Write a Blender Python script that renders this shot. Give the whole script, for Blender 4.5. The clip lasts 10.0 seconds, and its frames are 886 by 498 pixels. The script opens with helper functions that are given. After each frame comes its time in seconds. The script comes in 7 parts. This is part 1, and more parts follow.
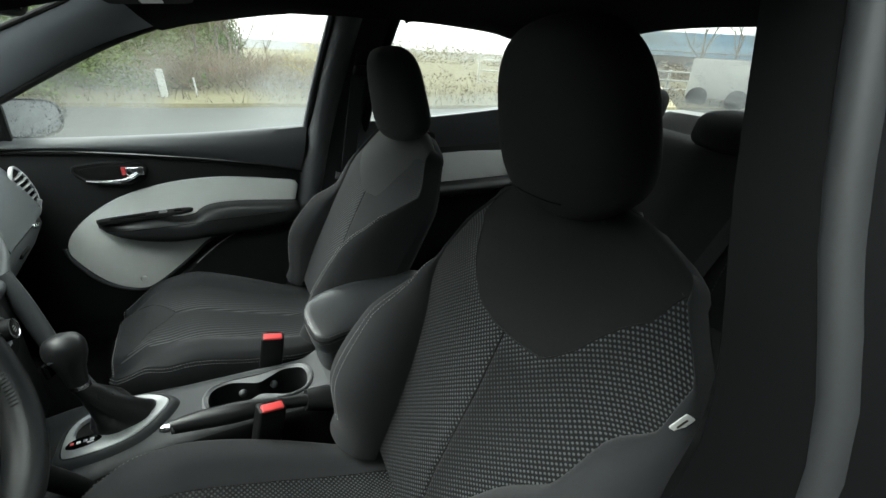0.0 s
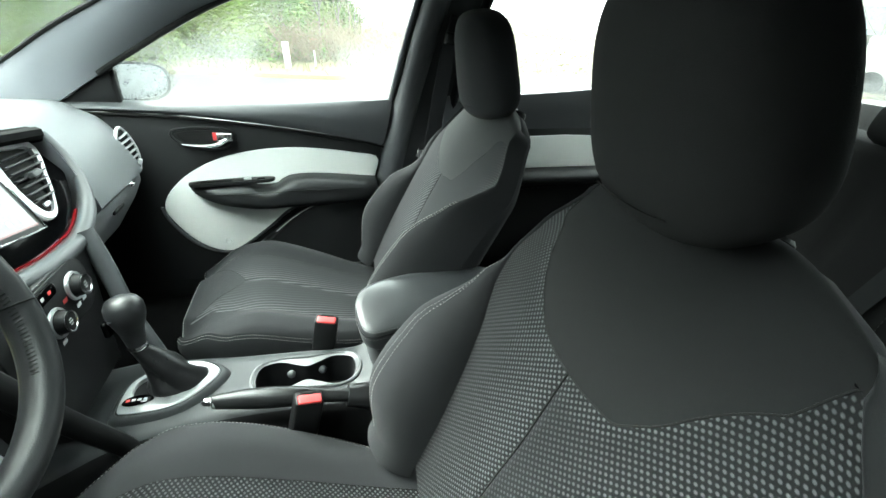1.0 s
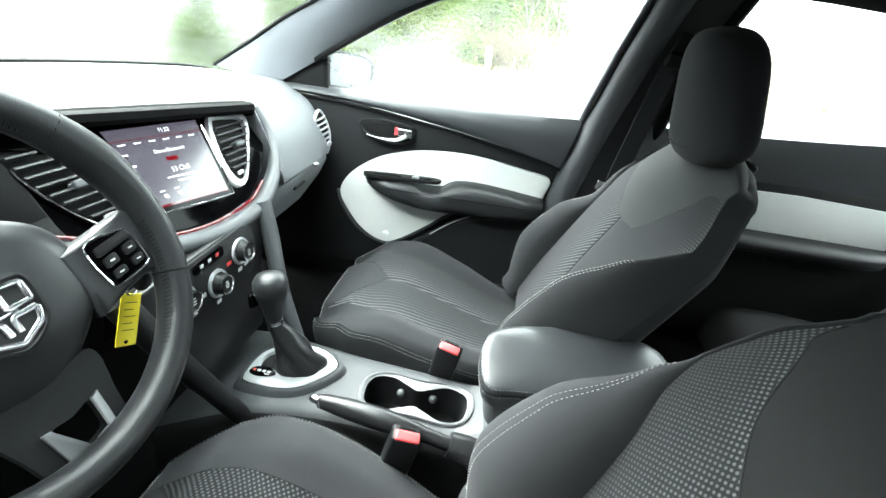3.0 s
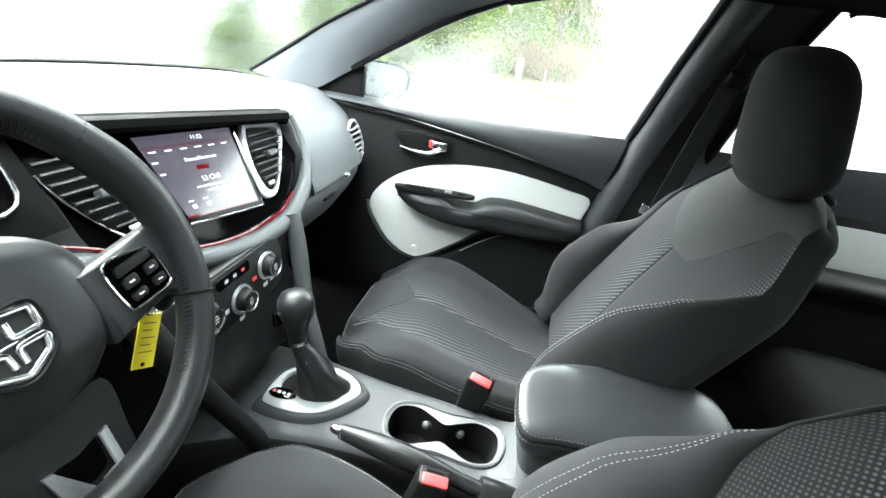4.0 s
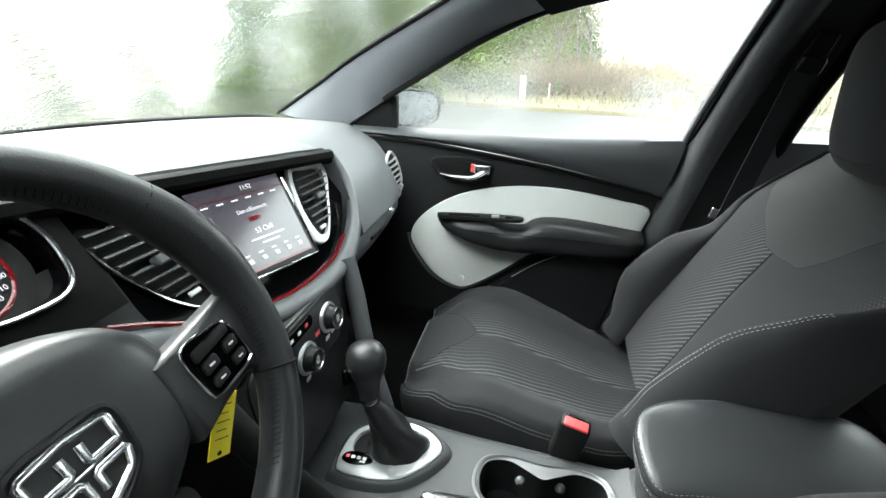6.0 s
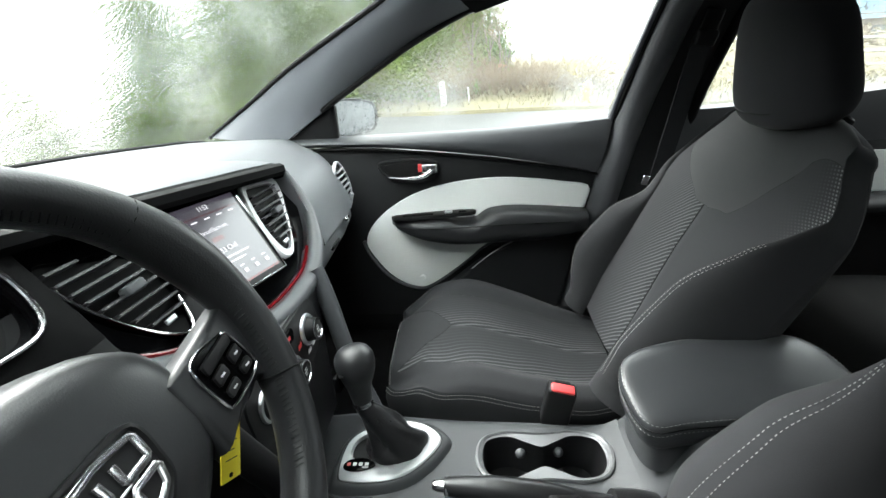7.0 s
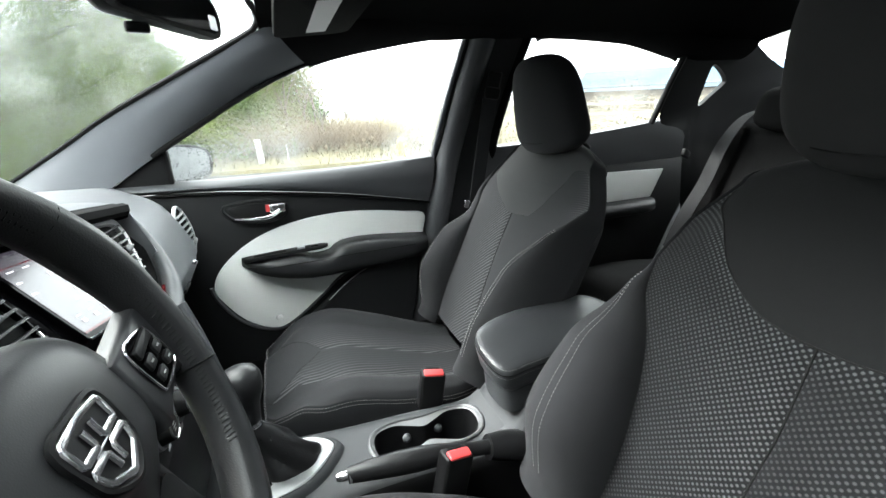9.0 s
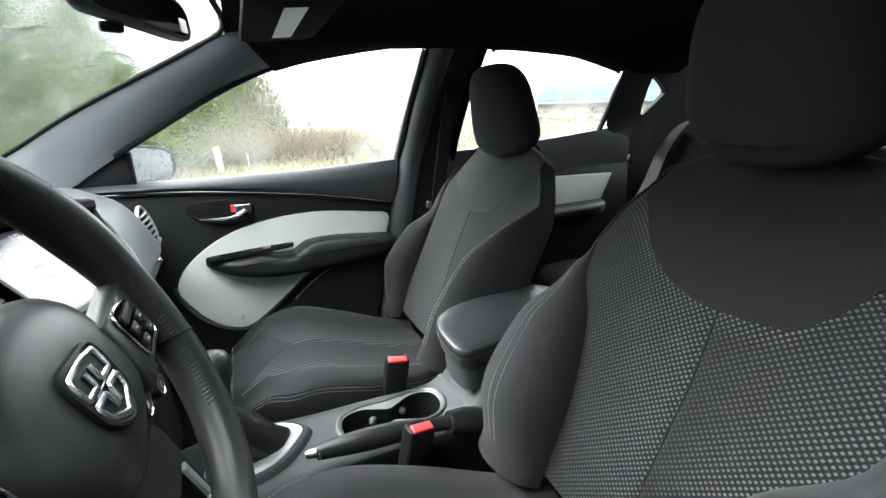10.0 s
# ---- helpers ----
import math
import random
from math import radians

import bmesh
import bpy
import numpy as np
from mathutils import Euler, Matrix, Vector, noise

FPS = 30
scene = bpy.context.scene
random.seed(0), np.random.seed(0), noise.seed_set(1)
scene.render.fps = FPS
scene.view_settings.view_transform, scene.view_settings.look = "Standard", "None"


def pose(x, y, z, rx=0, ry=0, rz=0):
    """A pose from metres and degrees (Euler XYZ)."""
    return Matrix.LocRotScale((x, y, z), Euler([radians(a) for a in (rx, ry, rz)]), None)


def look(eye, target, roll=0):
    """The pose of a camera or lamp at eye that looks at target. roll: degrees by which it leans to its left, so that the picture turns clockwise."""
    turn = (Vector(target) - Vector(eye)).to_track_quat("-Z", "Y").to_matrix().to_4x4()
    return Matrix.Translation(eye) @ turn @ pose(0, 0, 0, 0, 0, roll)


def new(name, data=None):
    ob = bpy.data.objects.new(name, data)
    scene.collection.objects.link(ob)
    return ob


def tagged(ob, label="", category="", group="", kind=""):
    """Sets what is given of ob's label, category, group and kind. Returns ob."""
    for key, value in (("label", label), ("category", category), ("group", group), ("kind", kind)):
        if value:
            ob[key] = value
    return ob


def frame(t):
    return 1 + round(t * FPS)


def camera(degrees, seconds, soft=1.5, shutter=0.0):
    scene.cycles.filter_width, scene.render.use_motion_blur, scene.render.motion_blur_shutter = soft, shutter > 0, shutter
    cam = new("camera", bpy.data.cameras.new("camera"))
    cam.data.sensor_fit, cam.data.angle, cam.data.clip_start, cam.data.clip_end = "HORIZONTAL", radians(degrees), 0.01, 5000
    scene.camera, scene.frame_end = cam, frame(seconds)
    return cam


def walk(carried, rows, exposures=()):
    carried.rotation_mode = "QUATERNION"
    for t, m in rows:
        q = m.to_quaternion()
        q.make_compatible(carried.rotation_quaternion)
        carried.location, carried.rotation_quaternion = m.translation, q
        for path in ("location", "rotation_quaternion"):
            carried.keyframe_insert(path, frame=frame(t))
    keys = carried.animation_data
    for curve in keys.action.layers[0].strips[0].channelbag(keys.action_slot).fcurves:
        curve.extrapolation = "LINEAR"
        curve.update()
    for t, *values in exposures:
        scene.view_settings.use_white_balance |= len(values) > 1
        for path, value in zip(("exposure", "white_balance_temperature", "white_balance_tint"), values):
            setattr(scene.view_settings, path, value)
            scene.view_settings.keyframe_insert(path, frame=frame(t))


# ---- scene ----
cam = camera(90.8, 10.0)
PATH = [
    (0, (-0.114, -0.866, 1.249), (0.784, 0.721, 0.425), 3.9),
    (0.5, (-0.062, -0.809, 1.24), (0.668, 0.833, 0.362), 4.2),
    (1, (-0.014, -0.766, 1.227), (0.481, 0.934, 0.296), 4.1),
    (1.5, (0.018, -0.734, 1.213), (0.21, 0.994, 0.225), 4.1),
    (2, (0.042, -0.704, 1.206), (0.028, 1.028, 0.205), 4.6),
    (2.5, (0.02, -0.667, 1.222), (-0.099, 1.07, 0.238), 6.4),
    (4, (-0.047, -0.574, 1.215), (-0.324, 1.168, 0.272), 9.3),
    (4.5, (-0.076, -0.557, 1.21), (-0.431, 1.178, 0.28), 8.3),
    (5, (-0.107, -0.533, 1.2), (-0.509, 1.207, 0.3), 7.1),
    (5.5, (-0.137, -0.517, 1.196), (-0.572, 1.227, 0.319), 4.5),
    (7, (-0.202, -0.557, 1.169), (-0.314, 1.265, 0.352), -2.8),
    (7.5, (-0.233, -0.592, 1.163), (-0.125, 1.247, 0.384), -3.4),
    (8, (-0.251, -0.624, 1.161), (0.094, 1.217, 0.459), -3.1),
    (8.5, (-0.267, -0.661, 1.147), (0.272, 1.152, 0.497), -2.0),
    (9, (-0.28, -0.693, 1.139), (0.365, 1.097, 0.521), -1.9),
    (9.5, (-0.294, -0.733, 1.129), (0.431, 1.028, 0.517), -1.3),
    (10, (-0.299, -0.763, 1.123), (0.496, 0.978, 0.542), -1.2),
]
walk(cam, [(t, look(eye, target, roll)) for t, eye, target, roll in PATH],
     [(0.0, 2.42, 6480, 2), (0.5, 3.5, 6390, -4), (1.0, 3.93, 6370, -3), (1.5, 4.25, 6330, -1), (2.0, 4.45, 6300, 2), (2.5, 4.45, 6290, 3), (4.0, 4.22, 6350, 6), (5.0, 3.85, 6410, 7), (5.5, 3.6, 6470, 7), (7.0, 3.3, 6490, 9),
      (8.0, 3.4, 6480, 9), (9.0, 3.38, 6450, 10), (10.0, 3.3, 6450, 11)])

# ---- world and light: overcast, raining ----
world = bpy.data.worlds.new("world")
scene.world = world
world.use_nodes = True
wn, wl = world.node_tree.nodes, world.node_tree.links
sky = wn.new("ShaderNodeTexSky")
sky.sky_type = "NISHITA"
sky.sun_disc = False
sky.sun_elevation, sky.sun_rotation = radians(47), radians(299)
sky.dust_density, sky.air_density = 4.0, 1.0
cloud = wn.new("ShaderNodeTexNoise")
cloud.inputs["Scale"].default_value = 1.6
cloud.inputs["Detail"].default_value = 4
cramp = wn.new("ShaderNodeMapRange")
cramp.inputs["To Min"].default_value, cramp.inputs["To Max"].default_value = 8.0, 11.0
# an overcast sky is brighter overhead than at the horizon
where_up = wn.new("ShaderNodeTexCoord")
split = wn.new("ShaderNodeSeparateXYZ")
wl.new(where_up.outputs["Generated"], split.inputs[0])
rise = wn.new("ShaderNodeMapRange")
rise.inputs["From Min"].default_value, rise.inputs["From Max"].default_value = 0.0, 1.0
rise.inputs["To Min"].default_value, rise.inputs["To Max"].default_value = 0.72, 1.75
wl.new(split.outputs["Z"], rise.inputs["Value"])
veil_sky = wn.new("ShaderNodeMath")
veil_sky.operation = "MULTIPLY"
wl.new(cramp.outputs["Result"], veil_sky.inputs[0])
wl.new(rise.outputs["Result"], veil_sky.inputs[1])
grey = wn.new("ShaderNodeCombineColor")
wmix = wn.new("ShaderNodeMix")
wmix.data_type = "RGBA"
wmix.inputs["Factor"].default_value = 0.86
wl.new(cloud.outputs["Fac"], cramp.inputs["Value"])
for k, f in (("Red", 0.935), ("Green", 1.0), ("Blue", 0.99)):
    tint = wn.new("ShaderNodeMath")
    tint.operation = "MULTIPLY"
    tint.inputs[1].default_value = f
    wl.new(veil_sky.outputs[0], tint.inputs[0])
    wl.new(tint.outputs[0], grey.inputs[k])
wl.new(sky.outputs["Color"], wmix.inputs["A"])
wl.new(grey.outputs["Color"], wmix.inputs["B"])
wl.new(wmix.outputs["Result"], wn["Background"].inputs["Color"])
wn["Background"].inputs["Strength"].default_value = 0.15

sun_data = bpy.data.lights.new("sun", "SUN")
sun_data.energy, sun_data.angle, sun_data.color = 1.2, radians(40), (0.97, 1.0, 0.98)
sun = new("sun", sun_data)
sun.matrix_world = look((-16, 9, 20), (0, 0, 1))


# ---- materials ----
def shader(name):
    m = bpy.data.materials.new(name)
    m.use_nodes = True
    return m, m.node_tree.nodes, m.node_tree.links, m.node_tree.nodes["Principled BSDF"]


def mat(name, col, rough=0.5, metal=0.0, var=0.15, vscale=7.0, grain=260.0, bump=0.15, spec=0.5, coat=0.0, sheen=0.0,
        leather=0.0, depth=0.0008):
    """Plain procedural surface: broad stains, fine grain in colour, roughness and relief. leather: pebbled grain."""
    m, n, l, b = shader(name)
    co = n.new("ShaderNodeTexCoord")
    big = n.new("ShaderNodeTexNoise")
    big.inputs["Scale"].default_value, big.inputs["Detail"].default_value = vscale, 4
    fine = n.new("ShaderNodeTexNoise")
    fine.inputs["Scale"].default_value, fine.inputs["Detail"].default_value = grain, 3
    for t in (big, fine):
        l.new(co.outputs["Object"], t.inputs["Vector"])
    add = n.new("ShaderNodeMath")
    add.operation = "MULTIPLY_ADD"
    l.new(big.outputs["Fac"], add.inputs[0])
    add.inputs[1].default_value = 0.6
    half = n.new("ShaderNodeMath")
    half.operation = "MULTIPLY"
    l.new(fine.outputs["Fac"], half.inputs[0])
    half.inputs[1].default_value = 0.4
    l.new(half.outputs[0], add.inputs[2])
    mix = n.new("ShaderNodeMix")
    mix.data_type = "RGBA"
    mix.inputs["A"].default_value = (*[c * (1 - var * 1.6) for c in col], 1)
    mix.inputs["B"].default_value = (*[min(1, c * (1 + var * 1.6)) for c in col], 1)
    l.new(add.outputs[0], mix.inputs["Factor"])
    l.new(mix.outputs["Result"], b.inputs["Base Color"])
    rr = n.new("ShaderNodeMapRange")
    rr.inputs["To Min"].default_value, rr.inputs["To Max"].default_value = max(0.02, rough - 0.1), min(1, rough + 0.1)
    l.new(add.outputs[0], rr.inputs["Value"])
    l.new(rr.outputs["Result"], b.inputs["Roughness"])
    b.inputs["Metallic"].default_value = metal
    b.inputs["Specular IOR Level"].default_value = spec
    b.inputs["Coat Weight"].default_value = coat
    b.inputs["Sheen Weight"].default_value = sheen
    if bump:
        bp = n.new("ShaderNodeBump")
        bp.inputs["Strength"].default_value, bp.inputs["Distance"].default_value = bump, depth
        if leather:
            v = n.new("ShaderNodeTexVoronoi")
            v.inputs["Scale"].default_value = leather
            v.feature = "DISTANCE_TO_EDGE"
            l.new(co.outputs["Object"], v.inputs["Vector"])
            l.new(v.outputs["Distance"], bp.inputs["Height"])
        else:
            l.new(fine.outputs["Fac"], bp.inputs["Height"])
        l.new(bp.outputs["Normal"], b.inputs["Normal"])
    return m


def cloth(name, dark, light, pitch, dot, rough=0.85, stretch=1.0, turn=45.0, bump=0.6, soft=0.14, ribs=False):
    """Woven cloth on the mesh's UVs, which are in metres: staggered light cells, or ribs, of that pitch on a dark ground.
    The mesh's "weave" attribute says how strongly the pale yarn comes to the surface."""
    m, n, l, b = shader(name)
    co = n.new("ShaderNodeTexCoord")
    mp = n.new("ShaderNodeMapping")
    mp.inputs["Rotation"].default_value = (0, 0, radians(turn))
    mp.inputs["Scale"].default_value = (1 / pitch, stretch / pitch, 1)
    v = n.new("ShaderNodeTexVoronoi")
    v.voronoi_dimensions = "2D"
    v.inputs["Scale"].default_value = 1.0
    v.inputs["Randomness"].default_value = 0.06
    l.new(co.outputs["UV"], mp.inputs["Vector"])
    l.new(mp.outputs["Vector"], v.inputs["Vector"])
    ramp = n.new("ShaderNodeMapRange")
    ramp.interpolation_type = "SMOOTHSTEP"
    ramp.inputs["From Min"].default_value, ramp.inputs["From Max"].default_value = dot + soft, dot - soft
    l.new(v.outputs["Distance"], ramp.inputs["Value"])
    if ribs:
        n.remove(v)
        drift = n.new("ShaderNodeTexNoise")
        drift.inputs["Scale"].default_value, drift.inputs["Detail"].default_value = 0.12, 1
        l.new(mp.outputs["Vector"], drift.inputs["Vector"])
        part_y = n.new("ShaderNodeSeparateXYZ")
        l.new(mp.outputs["Vector"], part_y.inputs[0])
        bend = n.new("ShaderNodeMath")
        bend.operation = "MULTIPLY_ADD"
        bend.inputs[1].default_value = 0.9
        l.new(drift.outputs["Fac"], bend.inputs[0])
        l.new(part_y.outputs["Y"], bend.inputs[2])
        saw = n.new("ShaderNodeMath")
        saw.operation = "PINGPONG"
        saw.inputs[1].default_value = 0.5
        l.new(bend.outputs[0], saw.inputs[0])
        l.new(saw.outputs[0], ramp.inputs["Value"])
    big = n.new("ShaderNodeTexNoise")
    big.inputs["Scale"].default_value = 14
    l.new(co.outputs["Object"], big.inputs["Vector"])
    wear = n.new("ShaderNodeMath")
    wear.operation = "MULTIPLY"
    wr = n.new("ShaderNodeMapRange")
    wr.inputs["To Min"].default_value, wr.inputs["To Max"].default_value = 0.75, 1.1
    l.new(big.outputs["Fac"], wr.inputs["Value"])
    l.new(wr.outputs["Result"], wear.inputs[0])
    l.new(ramp.outputs["Result"], wear.inputs[1])
    strong = n.new("ShaderNodeAttribute")
    strong.attribute_name = "weave"
    wf = n.new("ShaderNodeMath")
    wf.operation = "MULTIPLY"
    l.new(wear.outputs[0], wf.inputs[0])
    l.new(strong.outputs["Fac"], wf.inputs[1])
    wear = wf
    mix = n.new("ShaderNodeMix")
    mix.data_type = "RGBA"
    mix.inputs["A"].default_value = (*dark, 1)
    mix.inputs["B"].default_value = (*light, 1)
    l.new(wear.outputs[0], mix.inputs["Factor"])
    l.new(mix.outputs["Result"], b.inputs["Base Color"])
    b.inputs["Roughness"].default_value = rough
    b.inputs["Specular IOR Level"].default_value = 0.15
    bp = n.new("ShaderNodeBump")
    bp.inputs["Strength"].default_value, bp.inputs["Distance"].default_value = bump, 0.0015
    l.new(wear.outputs[0], bp.inputs["Height"])
    l.new(bp.outputs["Normal"], b.inputs["Normal"])
    return m


def glow(name, col, strength):
    m, n, l, b = shader(name)
    b.inputs["Base Color"].default_value = (*[c * 0.08 for c in col], 1)
    b.inputs["Emission Color"].default_value = (*col, 1)
    b.inputs["Emission Strength"].default_value = strength
    b.inputs["Roughness"].default_value = 0.06
    return m


def pane_glass(name, wet, streak, film, haze, blur=0.02, hazy_side=False, ior=1.06, tint=0.93):
    """Thin glass with rain on it: clear between drops, which bend the view; film: share of the pane under a water film."""
    m, n, l, b = shader(name)
    n.remove(b)
    out = n["Material Output"]
    co = n.new("ShaderNodeTexCoord")
    mp = n.new("ShaderNodeMapping")
    mp.inputs["Scale"].default_value = streak
    l.new(co.outputs["Object"], mp.inputs["Vector"])
    noise_a = n.new("ShaderNodeTexNoise")
    noise_a.inputs["Scale"].default_value, noise_a.inputs["Detail"].default_value = 110, 3
    l.new(mp.outputs["Vector"], noise_a.inputs["Vector"])
    drops = n.new("ShaderNodeTexVoronoi")
    drops.inputs["Scale"].default_value = 130
    l.new(mp.outputs["Vector"], drops.inputs["Vector"])
    bp = n.new("ShaderNodeBump")
    bp.inputs["Strength"].default_value, bp.inputs["Distance"].default_value = 1.0, 0.004 * wet
    l.new(noise_a.outputs["Fac"], bp.inputs["Height"])
    clear = n.new("ShaderNodeBsdfTransparent")
    clear.inputs["Color"].default_value = (tint, tint * 1.02, tint * 1.01, 1)
    bend = n.new("ShaderNodeBsdfRefraction")
    bend.inputs["IOR"].default_value, bend.inputs["Roughness"].default_value = ior, blur
    bend.inputs["Color"].default_value = (tint, tint * 1.02, tint * 1.01, 1)
    l.new(bp.outputs["Normal"], bend.inputs["Normal"])
    where = n.new("ShaderNodeTexNoise")
    where.inputs["Scale"].default_value, where.inputs["Detail"].default_value = 3.5, 2
    l.new(co.outputs["Object"], where.inputs["Vector"])
    wet_mask = n.new("ShaderNodeMapRange")
    wet_mask.inputs["From Min"].default_value, wet_mask.inputs["From Max"].default_value = 0.62 - film, 0.72 - film
    l.new(where.outputs["Fac"], wet_mask.inputs["Value"])
    spot = n.new("ShaderNodeMapRange")
    spot.inputs["From Min"].default_value, spot.inputs["From Max"].default_value = 0.34, 0.28
    l.new(drops.outputs["Distance"], spot.inputs["Value"])
    lim = n.new("ShaderNodeMath")
    lim.operation = "MULTIPLY"
    l.new(wet_mask.outputs["Result"], lim.inputs[0])
    mx = n.new("ShaderNodeMath")
    mx.operation = "MAXIMUM"
    l.new(spot.outputs["Result"], mx.inputs[0])
    mx.inputs[1].default_value = min(1.0, film * 2)
    l.new(mx.outputs[0], lim.inputs[1])
    m1 = n.new("ShaderNodeMixShader")
    if hazy_side:
        m1.inputs[0].default_value = 1.0
    else:
        l.new(lim.outputs[0], m1.inputs[0])
    l.new(clear.outputs[0], m1.inputs[1])
    l.new(bend.outputs[0], m1.inputs[2])
    gl = n.new("ShaderNodeBsdfGlossy")
    gl.inputs["Roughness"].default_value = 0.02
    veil = n.new("ShaderNodeBsdfTranslucent")
    veil.inputs["Color"].default_value = (0.9, 0.93, 0.93, 1)
    fog = n.new("ShaderNodeMixShader")
    fogn = n.new("ShaderNodeTexNoise")
    fogn.inputs["Scale"].default_value = 2.2
    l.new(co.outputs["Object"], fogn.inputs["Vector"])
    fogr = n.new("ShaderNodeMapRange")
    fogr.inputs["From Min"].default_value, fogr.inputs["From Max"].default_value = 0.35, 0.65
    fogr.inputs["To Min"].default_value, fogr.inputs["To Max"].default_value = haze * 0.5, haze * 1.4
    l.new(fogn.outputs["Fac"], fogr.inputs["Value"])
    if hazy_side:
        # the pale veil thickens towards the driver's side
        sp = n.new("ShaderNodeSeparateXYZ")
        l.new(co.outputs["Object"], sp.inputs[0])
        gr = n.new("ShaderNodeMapRange")
        gr.inputs["From Min"].default_value, gr.inputs["From Max"].default_value = 0.15, -0.35
        gr.inputs["To Min"].default_value, gr.inputs["To Max"].default_value = 0.5, 3.0
        l.new(sp.outputs["Y"], gr.inputs["Value"])
        mu = n.new("ShaderNodeMath")
        mu.operation = "MULTIPLY"
        l.new(fogr.outputs["Result"], mu.inputs[0])
        l.new(gr.outputs["Result"], mu.inputs[1])
        l.new(mu.outputs[0], fog.inputs[0])
    else:
        l.new(fogr.outputs["Result"], fog.inputs[0])
    l.new(m1.outputs[0], fog.inputs[1])
    l.new(veil.outputs[0], fog.inputs[2])
    m1 = fog
    m2 = n.new("ShaderNodeMixShader")
    m2.inputs[0].default_value = 0.035
    l.new(m1.outputs[0], m2.inputs[1])
    l.new(gl.outputs[0], m2.inputs[2])
    l.new(m2.outputs[0], out.inputs["Surface"])
    return m


M_FABRIC = mat("charcoal_fabric", (0.0208, 0.0211, 0.0226), 0.9, var=0.12, grain=900, bump=0.5, spec=0.08, sheen=0.04, depth=0.0006)
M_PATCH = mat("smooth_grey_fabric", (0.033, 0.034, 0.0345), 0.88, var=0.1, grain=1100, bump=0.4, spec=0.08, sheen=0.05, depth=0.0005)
# M_PATCH's cloth darkened for the driver's seat, with its shade in the colour
M_SHADEPATCH = mat("shaded_charcoal_fabric", (0.0105, 0.0107, 0.011), 0.92, var=0.1, grain=1100, bump=0.4, spec=0.06, sheen=0.03, depth=0.0005)
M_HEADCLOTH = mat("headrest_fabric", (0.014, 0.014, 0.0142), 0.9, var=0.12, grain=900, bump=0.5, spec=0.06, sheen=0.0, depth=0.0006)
M_MESH = cloth("woven_mesh_fabric", (0.0064, 0.0065, 0.0071), (0.068, 0.0703, 0.0726), 0.0062, 0.27, turn=40)
M_RIB = cloth("ribbed_mesh_fabric", (0.0195, 0.0198, 0.0212), (0.085, 0.087, 0.091), 0.0085, 0.17, turn=45, bump=0.9, soft=0.13, ribs=True)
M_RIBSEAT = cloth("ribbed_cushion_fabric", (0.0195, 0.0198, 0.0212), (0.085, 0.087, 0.091), 0.012, 0.17, turn=101, bump=0.9, soft=0.13, ribs=True)
M_FINE = cloth("fine_dotted_fabric", (0.0228, 0.0231, 0.0248), (0.23, 0.235, 0.24), 0.0062, 0.27, turn=40)
M_STITCH = mat("pale_thread", (0.27, 0.265, 0.255), 0.8, var=0.2, bump=0)
M_SOFT = mat("black_soft_trim", (0.05, 0.0522, 0.0555), 0.44, spec=0.4, var=0.1, bump=0.25, leather=420, depth=0.0006)
M_DASH = mat("dash_soft_trim", (0.15, 0.157, 0.166), 0.45, var=0.08, bump=0.3, leather=380, depth=0.0006)
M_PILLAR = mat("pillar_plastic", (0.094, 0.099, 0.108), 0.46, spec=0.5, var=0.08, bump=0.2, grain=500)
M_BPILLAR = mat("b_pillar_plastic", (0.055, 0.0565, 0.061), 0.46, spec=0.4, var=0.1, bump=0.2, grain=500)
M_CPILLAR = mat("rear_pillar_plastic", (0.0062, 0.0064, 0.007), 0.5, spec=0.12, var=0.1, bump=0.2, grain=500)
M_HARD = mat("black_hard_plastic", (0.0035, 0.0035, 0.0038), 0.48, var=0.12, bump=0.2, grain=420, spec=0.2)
M_INSERT = mat("light_grey_vinyl", (0.67, 0.685, 0.665), 0.48, var=0.05, bump=0.25, leather=500, depth=0.0005)
M_LEATHER = mat("black_leather", (0.0092, 0.0095, 0.0102), 0.36, spec=0.35, var=0.12, bump=0.35, leather=360, depth=0.0006)
M_GLOSS = mat("piano_black", (0.0006, 0.0006, 0.0007), 0.06, var=0.05, bump=0, spec=0.08)
M_CHROME = mat("chrome", (0.82, 0.82, 0.83), 0.13, metal=1.0, var=0.05, bump=0)
M_SATIN = mat("satin_silver", (0.42, 0.43, 0.44), 0.34, metal=0.9, var=0.06, bump=0.05)
M_LINER = mat("black_headliner_cloth", (0.010, 0.010, 0.010), 0.95, var=0.15, grain=700, bump=0.5, spec=0.03)
M_CARPET = mat("black_carpet", (0.0068, 0.0068, 0.007), 1.0, var=0.3, grain=380, bump=1.0, spec=0.02, depth=0.004)
M_BELT = mat("grey_webbing", (0.015, 0.0155, 0.017), 0.6, var=0.1, grain=700, bump=0.5)
M_RED = mat("red_plastic", (0.55, 0.05, 0.052), 0.4, var=0.08, bump=0)
M_WHITE = mat("white_label", (0.75, 0.75, 0.74), 0.6, var=0.05, bump=0)
M_YELLOW = mat("yellow_tag", (0.80, 0.66, 0.03), 0.45, var=0.06, bump=0)
M_RUBBER = mat("black_rubber", (0.004, 0.004, 0.004), 0.7, var=0.1, bump=0.1, spec=0.15)
M_PAINT = mat("silver_car_paint", (0.42, 0.43, 0.44), 0.25, metal=0.5, var=0.05, bump=0, coat=0.6)
M_CASE = mat("dark_mirror_case", (0.035, 0.036, 0.038), 0.3, var=0.1, bump=0.1, coat=0.4)
M_INK = mat("dark_ink", (0.05, 0.045, 0.03), 0.7, var=0.1, bump=0)
